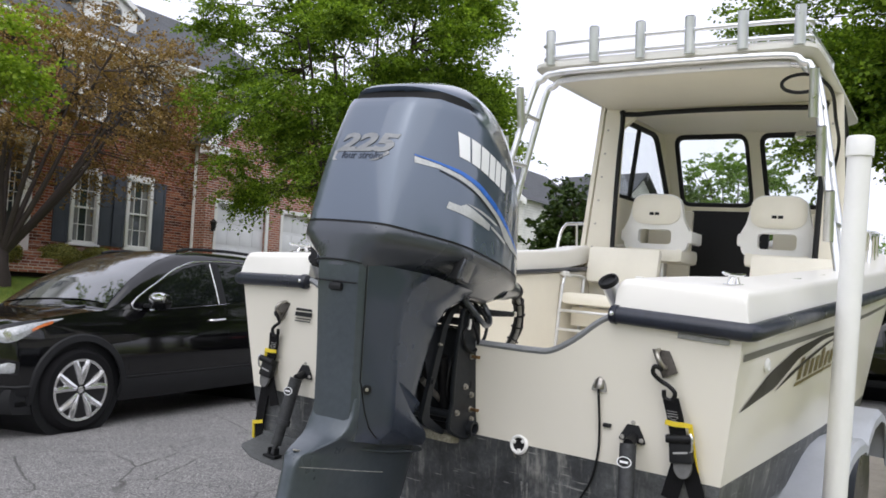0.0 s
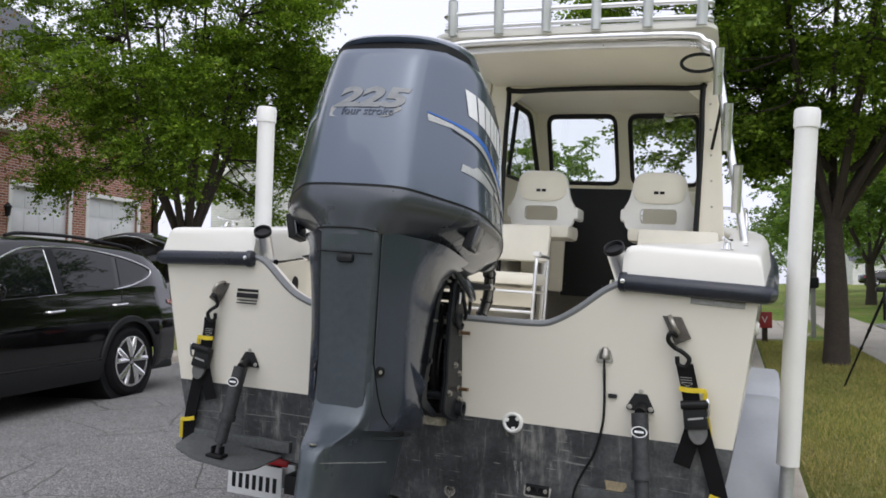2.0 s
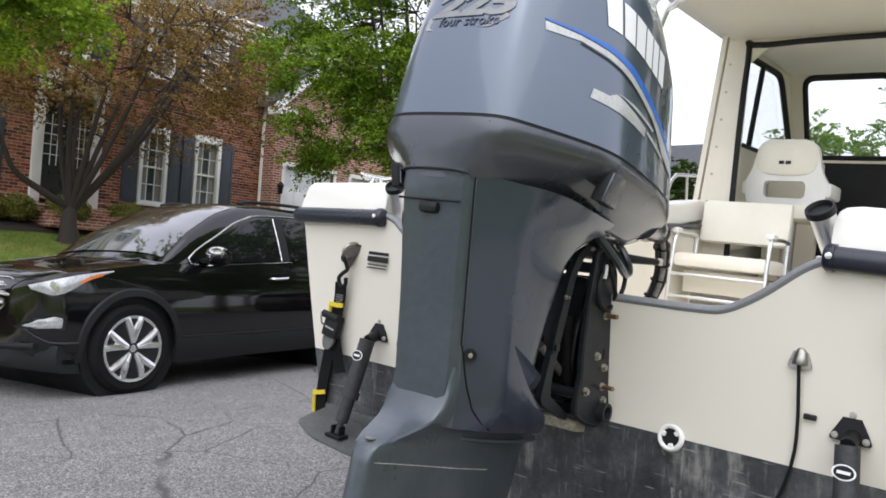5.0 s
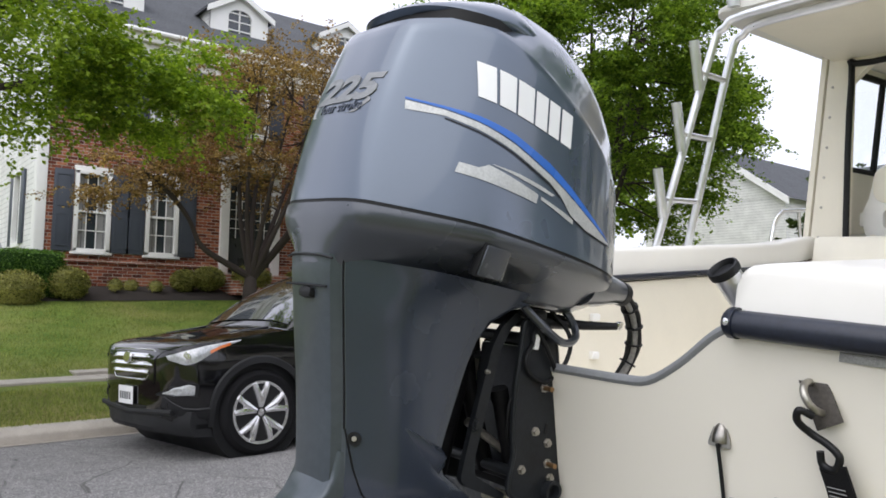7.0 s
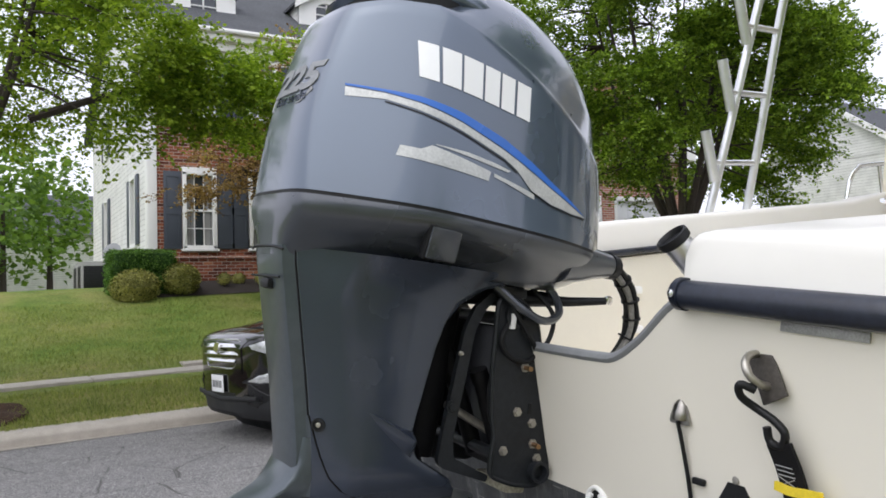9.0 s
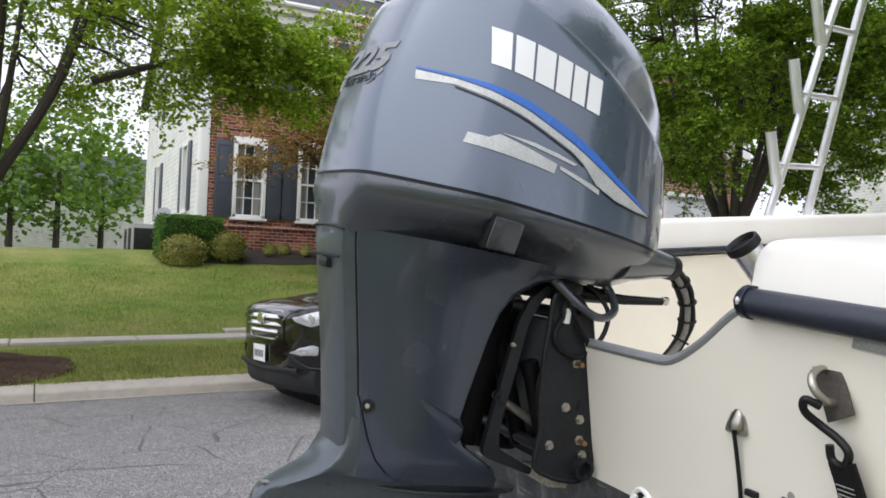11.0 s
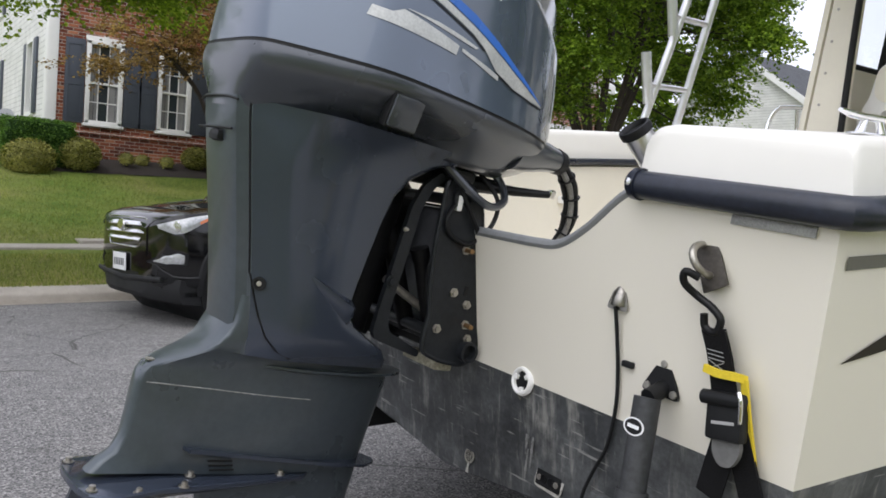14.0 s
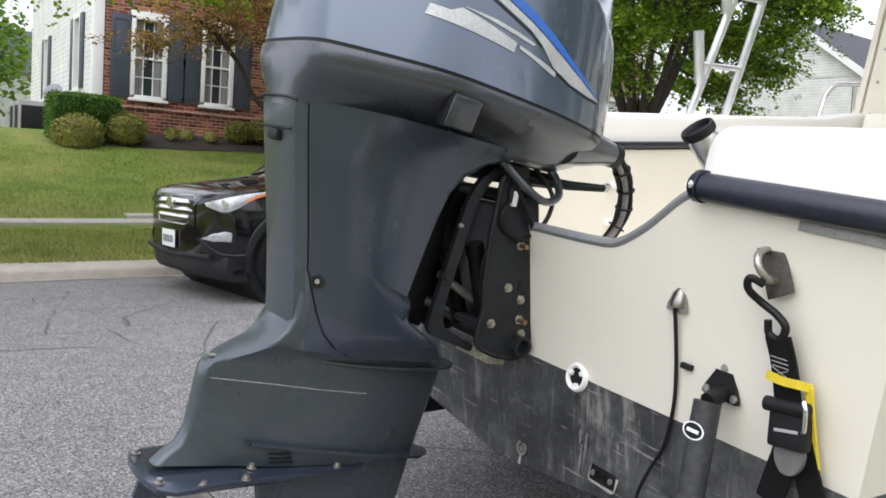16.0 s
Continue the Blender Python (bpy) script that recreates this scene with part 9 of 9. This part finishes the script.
# ---- trees, hedges, shrubs ----
BARK = plain("grey_brown_bark", (0.05, 0.039, 0.031), 0.9, var=0.35, scale=9, fine=60, relief=0.8)
DARKBARK = plain("dark_plum_bark", (0.04, 0.03, 0.027), 0.85, var=0.3, scale=12, fine=70, relief=0.6)
GREEN = leaf_mat("fresh_green_leaf", (0.05, 0.105, 0.013), (0.31, 0.44, 0.06), 0.48)
LIME = leaf_mat("lime_green_leaf", (0.09, 0.165, 0.016), (0.36, 0.47, 0.06), 0.5)
PLUM = leaf_mat("bronze_plum_leaf", (0.10, 0.06, 0.035), (0.42, 0.28, 0.13), 0.45)
DEEP = leaf_mat("deep_green_leaf", (0.018, 0.04, 0.012), (0.08, 0.12, 0.03), 0.2)
FAR = leaf_mat("far_tree_leaf", (0.08, 0.15, 0.035), (0.22, 0.34, 0.08), 0.45)


def sprays(centres, counts, reach, rng, hub, flat, droop):
    """Leaf places along the outward twigs of each clump, and the twigs' directions."""
    pts, ways = [], []
    for p, k in zip(centres, counts):
        k = max(8, int(k))
        m = max(5, k // 26)
        out = (p - hub) / (np.linalg.norm(p - hub) + 1e-6)
        d = rng.normal(size=(m, 3)) * (1, 1, flat) + out * (0.55, 0.55, 0.35)
        d /= np.linalg.norm(d, axis=1)[:, None]
        root = p + rng.normal(size=(m, 3)) * reach * 0.36 * np.array((1, 1, flat))
        long = rng.uniform(0.6, 1.3, size=m)
        i, u = rng.integers(m, size=k), rng.uniform(size=k) ** 0.75
        q = root[i] + d[i] * (reach * u * long[i])[:, None] + rng.normal(size=(k, 3)) * reach * np.array((0.085, 0.085, 0.04))
        q[:, 2] -= (0.12 + droop) * reach * u * u
        pts.append(q)
        ways.append(d[i])
    return np.concatenate(pts), np.concatenate(ways)


def leaf_cards(points, size, rng, droop=0.0, slim=0.42, heading=None):
    """Small folded leaves at the points."""
    n = len(points)
    d = rng.normal(size=(n, 3))
    d[:, 2] = d[:, 2] * 0.4 - droop
    up = rng.normal(size=(n, 3)) * (0.6, 0.6, 1.0)
    if heading is not None:
        d = d * 0.8 + heading
        up = rng.normal(size=(n, 3)) * 0.55 + (0, 0, 1.0)
    d /= np.linalg.norm(d, axis=1)[:, None]
    side = np.cross(d, up)
    side /= np.linalg.norm(side, axis=1)[:, None]
    nrm = np.cross(d, side)
    s = size * rng.uniform(0.65, 1.3, size=(n, 1))
    p = np.asarray(points)
    v = np.stack([p, p + d * s * 0.5 + side * s * slim - nrm * s * 0.10, p + d * s, p + d * s * 0.5 - side * s * slim - nrm * s * 0.10], 1).reshape(-1, 3)
    f = np.arange(4 * n).reshape(n, 4)
    return v, f


def card_mesh(name, v, f, mat):
    me = bpy.data.meshes.new(name)
    me.from_pydata(v.tolist(), [], f.tolist())
    me.materials.append(mat)
    return me


def tree(label, base, fork, trunk_r, crown, radii, clumps, leaves, size, mat, bark, seed, stems=5, flat=0.55, spread=0.75, droop=0.15, group="", name="tree", shell=0.35, lean=0.0):
    """A tapered trunk that forks into limbs, each ending in clumps of small leaves."""
    rng = np.random.default_rng(seed)
    t = thing(name, label, "tree", base, None, group)
    b, c, r = np.array(base, float), np.array(crown, float), np.array(radii, float)
    top = b + np.array((lean * fork, 0, fork))
    part("trunk", cat(tube(soft_path([tuple(b - (0, 0, 0.15)), tuple(b + (0.02, 0.01, 0.15)), tuple(b * 0.5 + top * 0.5 + (0.03, -0.02, 0)), tuple(top)], 4), [trunk_r * k for k in np.linspace(1.5, 0.82, 13)], 12)), bark, t)
    centres = []
    while len(centres) < clumps:
        q = rng.normal(size=3)
        q /= np.linalg.norm(q)
        rad = rng.uniform(shell, 1.0) ** 0.6
        p = c + q * r * rad
        if q[2] < -0.75:
            continue
        centres.append(p)
    centres = np.array(centres)
    limbs = []
    for k in range(stems):
        a = 2 * math.pi * (k + rng.uniform(-0.25, 0.25)) / stems
        tip = c + r * np.array((0.45 * math.cos(a), 0.45 * math.sin(a), 0.25 + 0.3 * rng.uniform()))
        mid = top * 0.55 + tip * 0.45 + np.array((0.2 * math.cos(a), 0.2 * math.sin(a), -0.05 * r[2]))
        pts = soft_path([tuple(top - (0, 0, 0.1)), tuple(mid), tuple(tip)], 5)
        limbs.append(pts)
        part("limb", tube(pts, [trunk_r * w for w in np.linspace(0.5, 0.12, len(pts))], 8), bark, t)
    twigs = []
    for p in centres:
        best, bd = None, 1e9
        for pts in limbs:
            for q in pts[2:]:
                d = np.linalg.norm(np.array(q) - p)
                if d < bd:
                    best, bd = np.array(q), d
        m = best * 0.5 + p * 0.5 + rng.normal(size=3) * 0.08 * bd
        twigs.append(tube(soft_path([tuple(best), tuple(m), tuple(p)], 3), [trunk_r * w for w in np.linspace(0.16, 0.03, 7)], 5))
    part("branchwork", cat(*twigs), bark, t)["kind"] = "stuff"
    per = rng.dirichlet(np.ones(clumps) * 3.0) * leaves
    reach = (np.prod(r) / clumps) ** (1 / 3) * spread * 1.75
    pts, ways = sprays(centres, per, reach, rng, np.array((c[0], c[1], c[2] - 0.5 * r[2])), flat * 1.25, droop)
    v, f = leaf_cards(pts, size, rng, droop, heading=ways)
    me = card_mesh("crown", v - np.array(base), f, mat)
    ob = new("crown", me)
    ob.parent = t
    ob["kind"] = "stuff"
    return t


def bough(t, start, centre, radii, clumps, leaves, size, mat, bark, seed):
    """One more limb of a tree, with its own cloud of leaves."""
    rng = np.random.default_rng(seed)
    c, r = np.array(centre, float), np.array(radii, float)
    spine = soft_path([start, tuple((np.array(start) + c) / 2 + (0, 0, 0.12)), tuple(c), tuple(c + r * (0.1, 0.7, 0.0))], 5)
    part("limb", tube(spine, [float(w) for w in np.linspace(0.05, 0.012, len(spine))], 7), bark, t)
    pts = []
    for k in range(clumps):
        q = c + rng.uniform(-1, 1, size=3) * r * 0.8
        root = np.array(spine[int(rng.integers(4, len(spine)))])
        part("twig", tube([tuple(root), tuple((root + q) / 2 + rng.normal(size=3) * 0.05), tuple(q)], [0.012, 0.008, 0.004], 5), bark, t)
        pts.append(q)
    pts, ways = sprays(pts, [leaves // clumps] * clumps, 0.42 * float(np.mean(r)), rng, np.array(start), 0.4, 0.3)
    v, f = leaf_cards(pts, size, rng, 0.3, heading=ways)
    ob = new("leaf_spray", card_mesh("leaf_spray", v - np.array(BASES[t]), f, mat))
    ob.parent = t
    ob["kind"] = "stuff"


def gz(x, y):
    return ground_z(x, y)


tree("tall green street tree with many forked limbs", (-8.85, 10.1, gz(-8.85, 10.1)), 1.5, 0.15, (-9.25, 10.5, 5.85), (3.35, 3.6, 4.1), 230, 250000, 0.062, GREEN, BARK, 3, stems=9, flat=0.45, spread=0.46)
verge_tree = tree("large green street tree on the grass verge", (2.38, 9.5, gz(2.38, 9.5)), 2.0, 0.135, (3.2, 9.8, 6.2), (4.5, 4.4, 3.7), 280, 270000, 0.062, GREEN, BARK, 8, stems=7, flat=0.42, spread=0.48, shell=0.2)
bough(verge_tree, (2.2, 9.5, 2.9), (0.35, 9.6, 3.9), (0.9, 0.9, 0.7), 22, 13500, 0.062, GREEN, BARK, 9)
bough(verge_tree, (2.6, 9.5, 3.0), (3.7, 9.4, 3.7), (1.5, 1.2, 0.75), 30, 19500, 0.062, GREEN, BARK, 17)
bough(verge_tree, (2.8, 9.5, 3.2), (5.3, 9.3, 3.9), (1.7, 1.2, 0.85), 30, 21000, 0.062, GREEN, BARK, 18)
bough(verge_tree, (2.35, 9.5, 3.0), (1.55, 9.6, 4.3), (0.9, 1.0, 1.05), 26, 19500, 0.062, GREEN, BARK, 19)
bough(verge_tree, (2.35, 9.5, 2.6), (1.9, 9.8, 3.4), (0.8, 0.8, 0.5), 18, 10500, 0.062, GREEN, BARK, 20)
lime = tree("lime green tree with low feathery branches near the kerb", (-7.9, -1.75, gz(-7.9, -1.75)), 2.0, 0.13, (-7.7, -1.5, 4.4), (2.6, 2.2, 2.0), 110, 62000, 0.05, LIME, BARK, 5, stems=6, flat=0.4, droop=0.4, spread=0.6)
bough(lime, (-7.7, -0.8, 3.3), (-7.4, 1.05, 3.75), (1.1, 1.0, 0.62), 30, 21000, 0.05, LIME, BARK, 6)
plum = tree("bronze-leaved plum tree on the lawn before the house", (-14.6, 5.85, gz(-14.6, 5.85)), 0.7, 0.15, (-14.2, 7.0, 5.15), (2.5, 3.3, 2.1), 170, 50000, 0.058, PLUM, DARKBARK, 11, stems=9, flat=0.6, droop=0.05, spread=0.72)
part("limb", tube(soft_path([(-14.6, 5.82, 2.0), (-14.58, 5.3, 2.25), (-14.55, 4.7, 2.6), (-14.5, 4.35, 3.2), (-14.4, 3.7, 3.8)], 5), [float(w) for w in np.linspace(0.085, 0.03, 21)], 8), DARKBARK, plum)
bough(plum, (-14.5, 4.35, 3.2), (-14.3, 3.4, 4.0), (1.1, 1.2, 0.7), 26, 8000, 0.058, PLUM, DARKBARK, 12)
tree("broad dark magnolia beside the neighbouring house", (-11.6, 27, gz(-11.6, 27)), 0.8, 0.16, (-11.6, 27, 4.0), (1.9, 1.9, 2.4), 80, 13000, 0.18, DEEP, BARK, 15, flat=0.8, shell=0.1)
far = [(-9.4, 43, 6.0, (3.6, 3.6, 3.4), 21), (8.5, 24, 5.6, (4.0, 4.2, 3.4), 23), (13, 33, 6, (5, 5, 4), 24), (9.5, 42, 5.6, (4.5, 4.5, 3.6), 25), (17, 46, 6, (5, 5, 4.2), 26), (-20, 22.5, 4.6, (3, 3, 3), 28), (6.2, 33, 4.6, (3.2, 3.2, 3.0), 29), (13.5, 22, 4.8, (3.6, 3.6, 3.4), 30), (6.0, 56, 5.2, (4, 4, 3.6), 35), (11.5, 62, 5.4, (5, 4, 4), 36)]
for x, y, h, r, sd in far:
    tree("leafy green tree standing further up the street", (x, y, gz(x, y)), 1.6, 0.17, (x, y, gz(x, y) + h), r, 80, 15000, 0.19, FAR if y > 30 else GREEN, BARK, sd, stems=5, group="trees up the street", spread=0.65)


def wood_edge(label, spots, seed, mat, size=0.34, leaves=1700):
    """A far wood: many trees seen as one."""
    rng = np.random.default_rng(seed)
    vs, fs, n = [], [], 0
    trunks = []
    for x, y, h, w in spots:
        z = gz(x, y) - 0.3
        trunks.append(tube([(x, y, z), (x + 0.2, y, z + h * 0.6)], [0.2, 0.08], 6))
        q = rng.normal(size=(leaves, 3))
        q /= np.linalg.norm(q, axis=1)[:, None]
        q *= rng.uniform(0.4, 1, size=(leaves, 1)) ** 0.5 * (1 + 0.28 * np.sin(5 * q[:, :1] + 7 * q[:, 1:2] + x))
        p = np.array((x, y, z + h * 0.6)) + q * np.array((w, w, h * 0.42))
        v, f = leaf_cards(p, size, rng)
        vs.append(v)
        fs.append(f + n)
        n += len(v)
    v, f = np.concatenate(vs), np.concatenate(fs)
    ob = new("woods", card_mesh("woods", v, f, mat))
    tagged(ob, label, "trees", kind="stuff")
    tk = new("wood_trunks", solid("wood_trunks", cat(*trunks)))
    tk.data.materials.append(BARK)
    tagged(tk, "slender grey trunks of the far wood", "tree trunks", kind="stuff")


rg = random.Random(4)
wood_edge("hazy green wood beyond the lawn", [(-44 + rg.uniform(-5, 5) - 0.2 * k, -24 + 2.6 * k + rg.uniform(-1, 1), rg.uniform(5.5, 8.5), rg.uniform(2.2, 3.2)) for k in range(11)], 31, FAR)
wood_edge("hazy green trees closing the street", [(-26 + 4.6 * k + rg.uniform(-1, 1), 112 + rg.uniform(-6, 6), rg.uniform(8, 11), rg.uniform(3, 4.2)) for k in range(13)], 32, FAR)


wood_edge("green trees closing the far side of the street", [(24 + rg.uniform(-2, 4), -26 + 3.1 * k + rg.uniform(-1, 1), rg.uniform(6, 8), rg.uniform(2.6, 3.4)) for k in range(13)], 33, GREEN)
wood_edge("green trees down the street", [(-20 + 3.6 * k + rg.uniform(-1, 1), -40 + rg.uniform(-4, 4), rg.uniform(7, 9), rg.uniform(2.8, 3.6)) for k in range(11)], 34, GREEN)


def shrub(label, x, y, z, w, h, mat, seed, boxy=False, count=5200, group="clipped shrubs"):
    rng = np.random.default_rng(seed)
    t = thing("hedge" if boxy else "shrub", label, "hedge" if boxy else "shrub", (x, y, z), None, "" if boxy else group)
    part("stem", rod((x, y, z - 0.05), (x, y, z + h * 0.5), 0.03, 6), BARK, t)
    q = rng.normal(size=(count, 3))
    q /= np.linalg.norm(q, axis=1)[:, None]
    if boxy:
        q = q / np.max(np.abs(q), axis=1)[:, None] * 0.9 + q * 0.1
        q *= 1 + 0.03 * np.sin(9 * q[:, :1] + 5 * q[:, 1:2]) * np.cos(7 * q[:, 2:])
    q *= rng.uniform(0.8, 1.03, size=(count, 1))
    p = np.array((x, y, z + h * 0.5)) + q * np.array((w[0] / 2, w[1] / 2, h / 2))
    v, f = leaf_cards(p, 0.038, rng)
    ob = new("foliage", card_mesh("foliage", v - np.array((x, y, z)), f, mat))
    ob.parent = t
    ob["kind"] = "stuff"
    if boxy:
        part("inner", slab(x, y, z + h * 0.5, w[0] * 0.86, w[1] * 0.86, h * 0.86, 0.06), mat, t)
        return
    part("inner", xf(lathe([(0.01, -0.42), (0.3, -0.36), (0.41, 0.0), (0.3, 0.36), (0.01, 0.42)], 14), Matrix.Translation((x, y, z + h / 2)) @ Matrix.Diagonal((w[0], w[1], h, 1))), mat, t)


OLIVE = leaf_mat("olive_box_leaf", (0.05, 0.062, 0.012), (0.46, 0.44, 0.14), 0.25)
BRIGHT = leaf_mat("clipped_hedge_leaf", (0.022, 0.065, 0.010), (0.15, 0.29, 0.045), 0.25)
shrub("bright green clipped box hedge at the house corner", -16.0, 1.66, 1.45, (0.95, 1.36), 0.94, BRIGHT, 41, boxy=True, count=26000)
for k, (x, y, z, w, h) in enumerate([(-15.45, 1.46, 1.22, 0.98, 0.76), (-15.65, 2.40, 1.40, 0.84, 0.70), (-16.0, 5.45, 1.70, 0.75, 0.55), (-15.9, 6.45, 1.66, 0.95, 0.68), (-16.0, 7.9, 1.7, 1.0, 0.62), (-16.1, 8.95, 1.78, 0.85, 0.55), (-16.0, 4.9, 1.66, 0.6, 0.5)]):
    shrub("rounded olive-green clipped shrub in the mulch bed", x, y, z, (w, w), h, OLIVE, 50 + k)
for k, (x, y) in enumerate([(-15.9, 3.4), (-15.9, 4.25), (-16.2, 3.8)]):
    shrub("small dry yellow-green perennial in the mulch bed", x, y, 1.62, (0.35, 0.35), 0.28, OLIVE, 70 + k, count=260, group="small perennials")

# grass blades where the verge and lawn come near


def blades(label, x0, x1, y0, y1, count, seed, mat, h=0.06):
    rng = np.random.default_rng(seed)
    x, y = rng.uniform(x0, x1, count), rng.uniform(y0, y1, count)
    z = np.array([lumpy(a, b) for a, b in zip(x, y)])
    a = rng.uniform(0, 2 * np.pi, count)
    hh = h * rng.uniform(0.5, 1.4, count)
    bend = rng.normal(size=(count, 2)) * 0.025
    w = 0.005
    base = np.stack([x, y, z - 0.01], 1)
    side = np.stack([np.cos(a) * w, np.sin(a) * w, np.zeros(count)], 1)
    tip = base + np.stack([bend[:, 0], bend[:, 1], hh], 1)
    v = np.stack([base - side, base + side, tip], 1).reshape(-1, 3)
    ob = new("grass", card_mesh("grass", v, np.arange(3 * count).reshape(-1, 3), mat))
    tagged(ob, label, "grass", kind="stuff")


BLADE = leaf_mat("grass_blade", (0.09, 0.14, 0.025), (0.33, 0.36, 0.11), 0.35)
DRYBLADE = leaf_mat("dry_grass_blade", (0.13, 0.19, 0.04), (0.55, 0.43, 0.2), 0.35)
blades("short patchy verge grass, partly dried out", 1.5, 2.98, 0.3, 13.5, 50000, 91, DRYBLADE, 0.05)
blades("mown grass strip along the kerb", -8.85, -7.15, -4.5, 5.0, 36000, 92, BLADE)
blades("mown front lawn grass with dry patches", -15.3, -9.95, -5.5, 6.5, 60000, 93, BLADE, 0.05)

# ---- small things along the verge ----
tri = thing("tripod", "black camera tripod standing on the grass verge", "tripod", (2.5, 6.6, gz(2.5, 6.6)))
apex = Vector((2.53, 6.55, 1.27))
for fx, fy in ((2.21, 7.1), (2.66, 6.05), (2.93, 6.8)):
    foot = Vector((fx, fy, gz(fx, fy) + 0.01))
    leg = part("leg", cat(tube([apex, apex * 0.55 + foot * 0.45], 0.014, 8), tube([apex * 0.55 + foot * 0.45, foot], 0.010, 8)), BLACK, tri)
    for k in (0.35, 0.55, 0.75):
        q = apex * (1 - k) + foot * k
        part("clamp", tube([q, q * 0.97 + foot * 0.03], 0.019, 8), BLACK, leg)
part("column", rod((2.53, 6.55, 1.02), (2.53, 6.55, 1.34), 0.014), BLACK, tri)
part("head", slab(2.53, 6.55, 1.335, 0.16, 0.09, 0.05, 0.015), BLACK, tri)
sg = thing("yard_sign", "small red yard sign on a brown post", "sign", (1.62, 13.4, gz(1.62, 13.4)))
part("post", slab(1.62, 13.42, gz(1.62, 13.4) + 0.22, 0.10, 0.08, 0.5, 0.01), BARK, sg)
part("board", slab(1.62, 13.36, gz(1.62, 13.4) + 0.42, 0.26, 0.02, 0.30, 0.01), plain("sign_red", (0.38, 0.03, 0.03), 0.5), sg)
part("mark", text_shape("V", 0.17, 0.003, Matrix(((1, 0, 0, 1.62), (0, 0, -1, 13.345), (0, 1, 0, gz(1.62, 13.4) + 0.42), (0, 0, 0, 1)))), DECAL_WHITE, sg)
mb = thing("mailbox", "dark mailbox on a post near the pavement", "mailbox", (2.55, 14.6, gz(2.55, 14.6)))
part("post", slab(2.55, 14.6, gz(2.55, 14.6) + 0.5, 0.09, 0.09, 1.0, 0.01), plain("grey_post", (0.3, 0.3, 0.28), 0.7), mb)
part("box", slab(2.55, 14.55, gz(2.55, 14.6) + 1.08, 0.18, 0.5, 0.22, 0.05), BLACK, mb)

# mulch ring under the kerbside tree
MULCH = plain("dark_bark_mulch", (0.055, 0.035, 0.024), 0.95, var=0.5, scale=14, fine=60, relief=1.0, spec=0.1)
solo("mulch_ring", loft([[(-7.9 + r * math.cos(a) * 0.75, -1.75 + r * math.sin(a), gz(-7.9 + r * math.cos(a) * 0.75, -1.75 + r * math.sin(a)) + h + 0.02 * math.sin(7 * a)) for a in np.linspace(0, 2 * math.pi, 33)[:-1]] for r, h in ((1.0, -0.05), (0.95, 0.03), (0.6, 0.08), (0.05, 0.12))]), MULCH, "low ring of dark bark mulch round the tree foot", "mulch", kind="stuff")
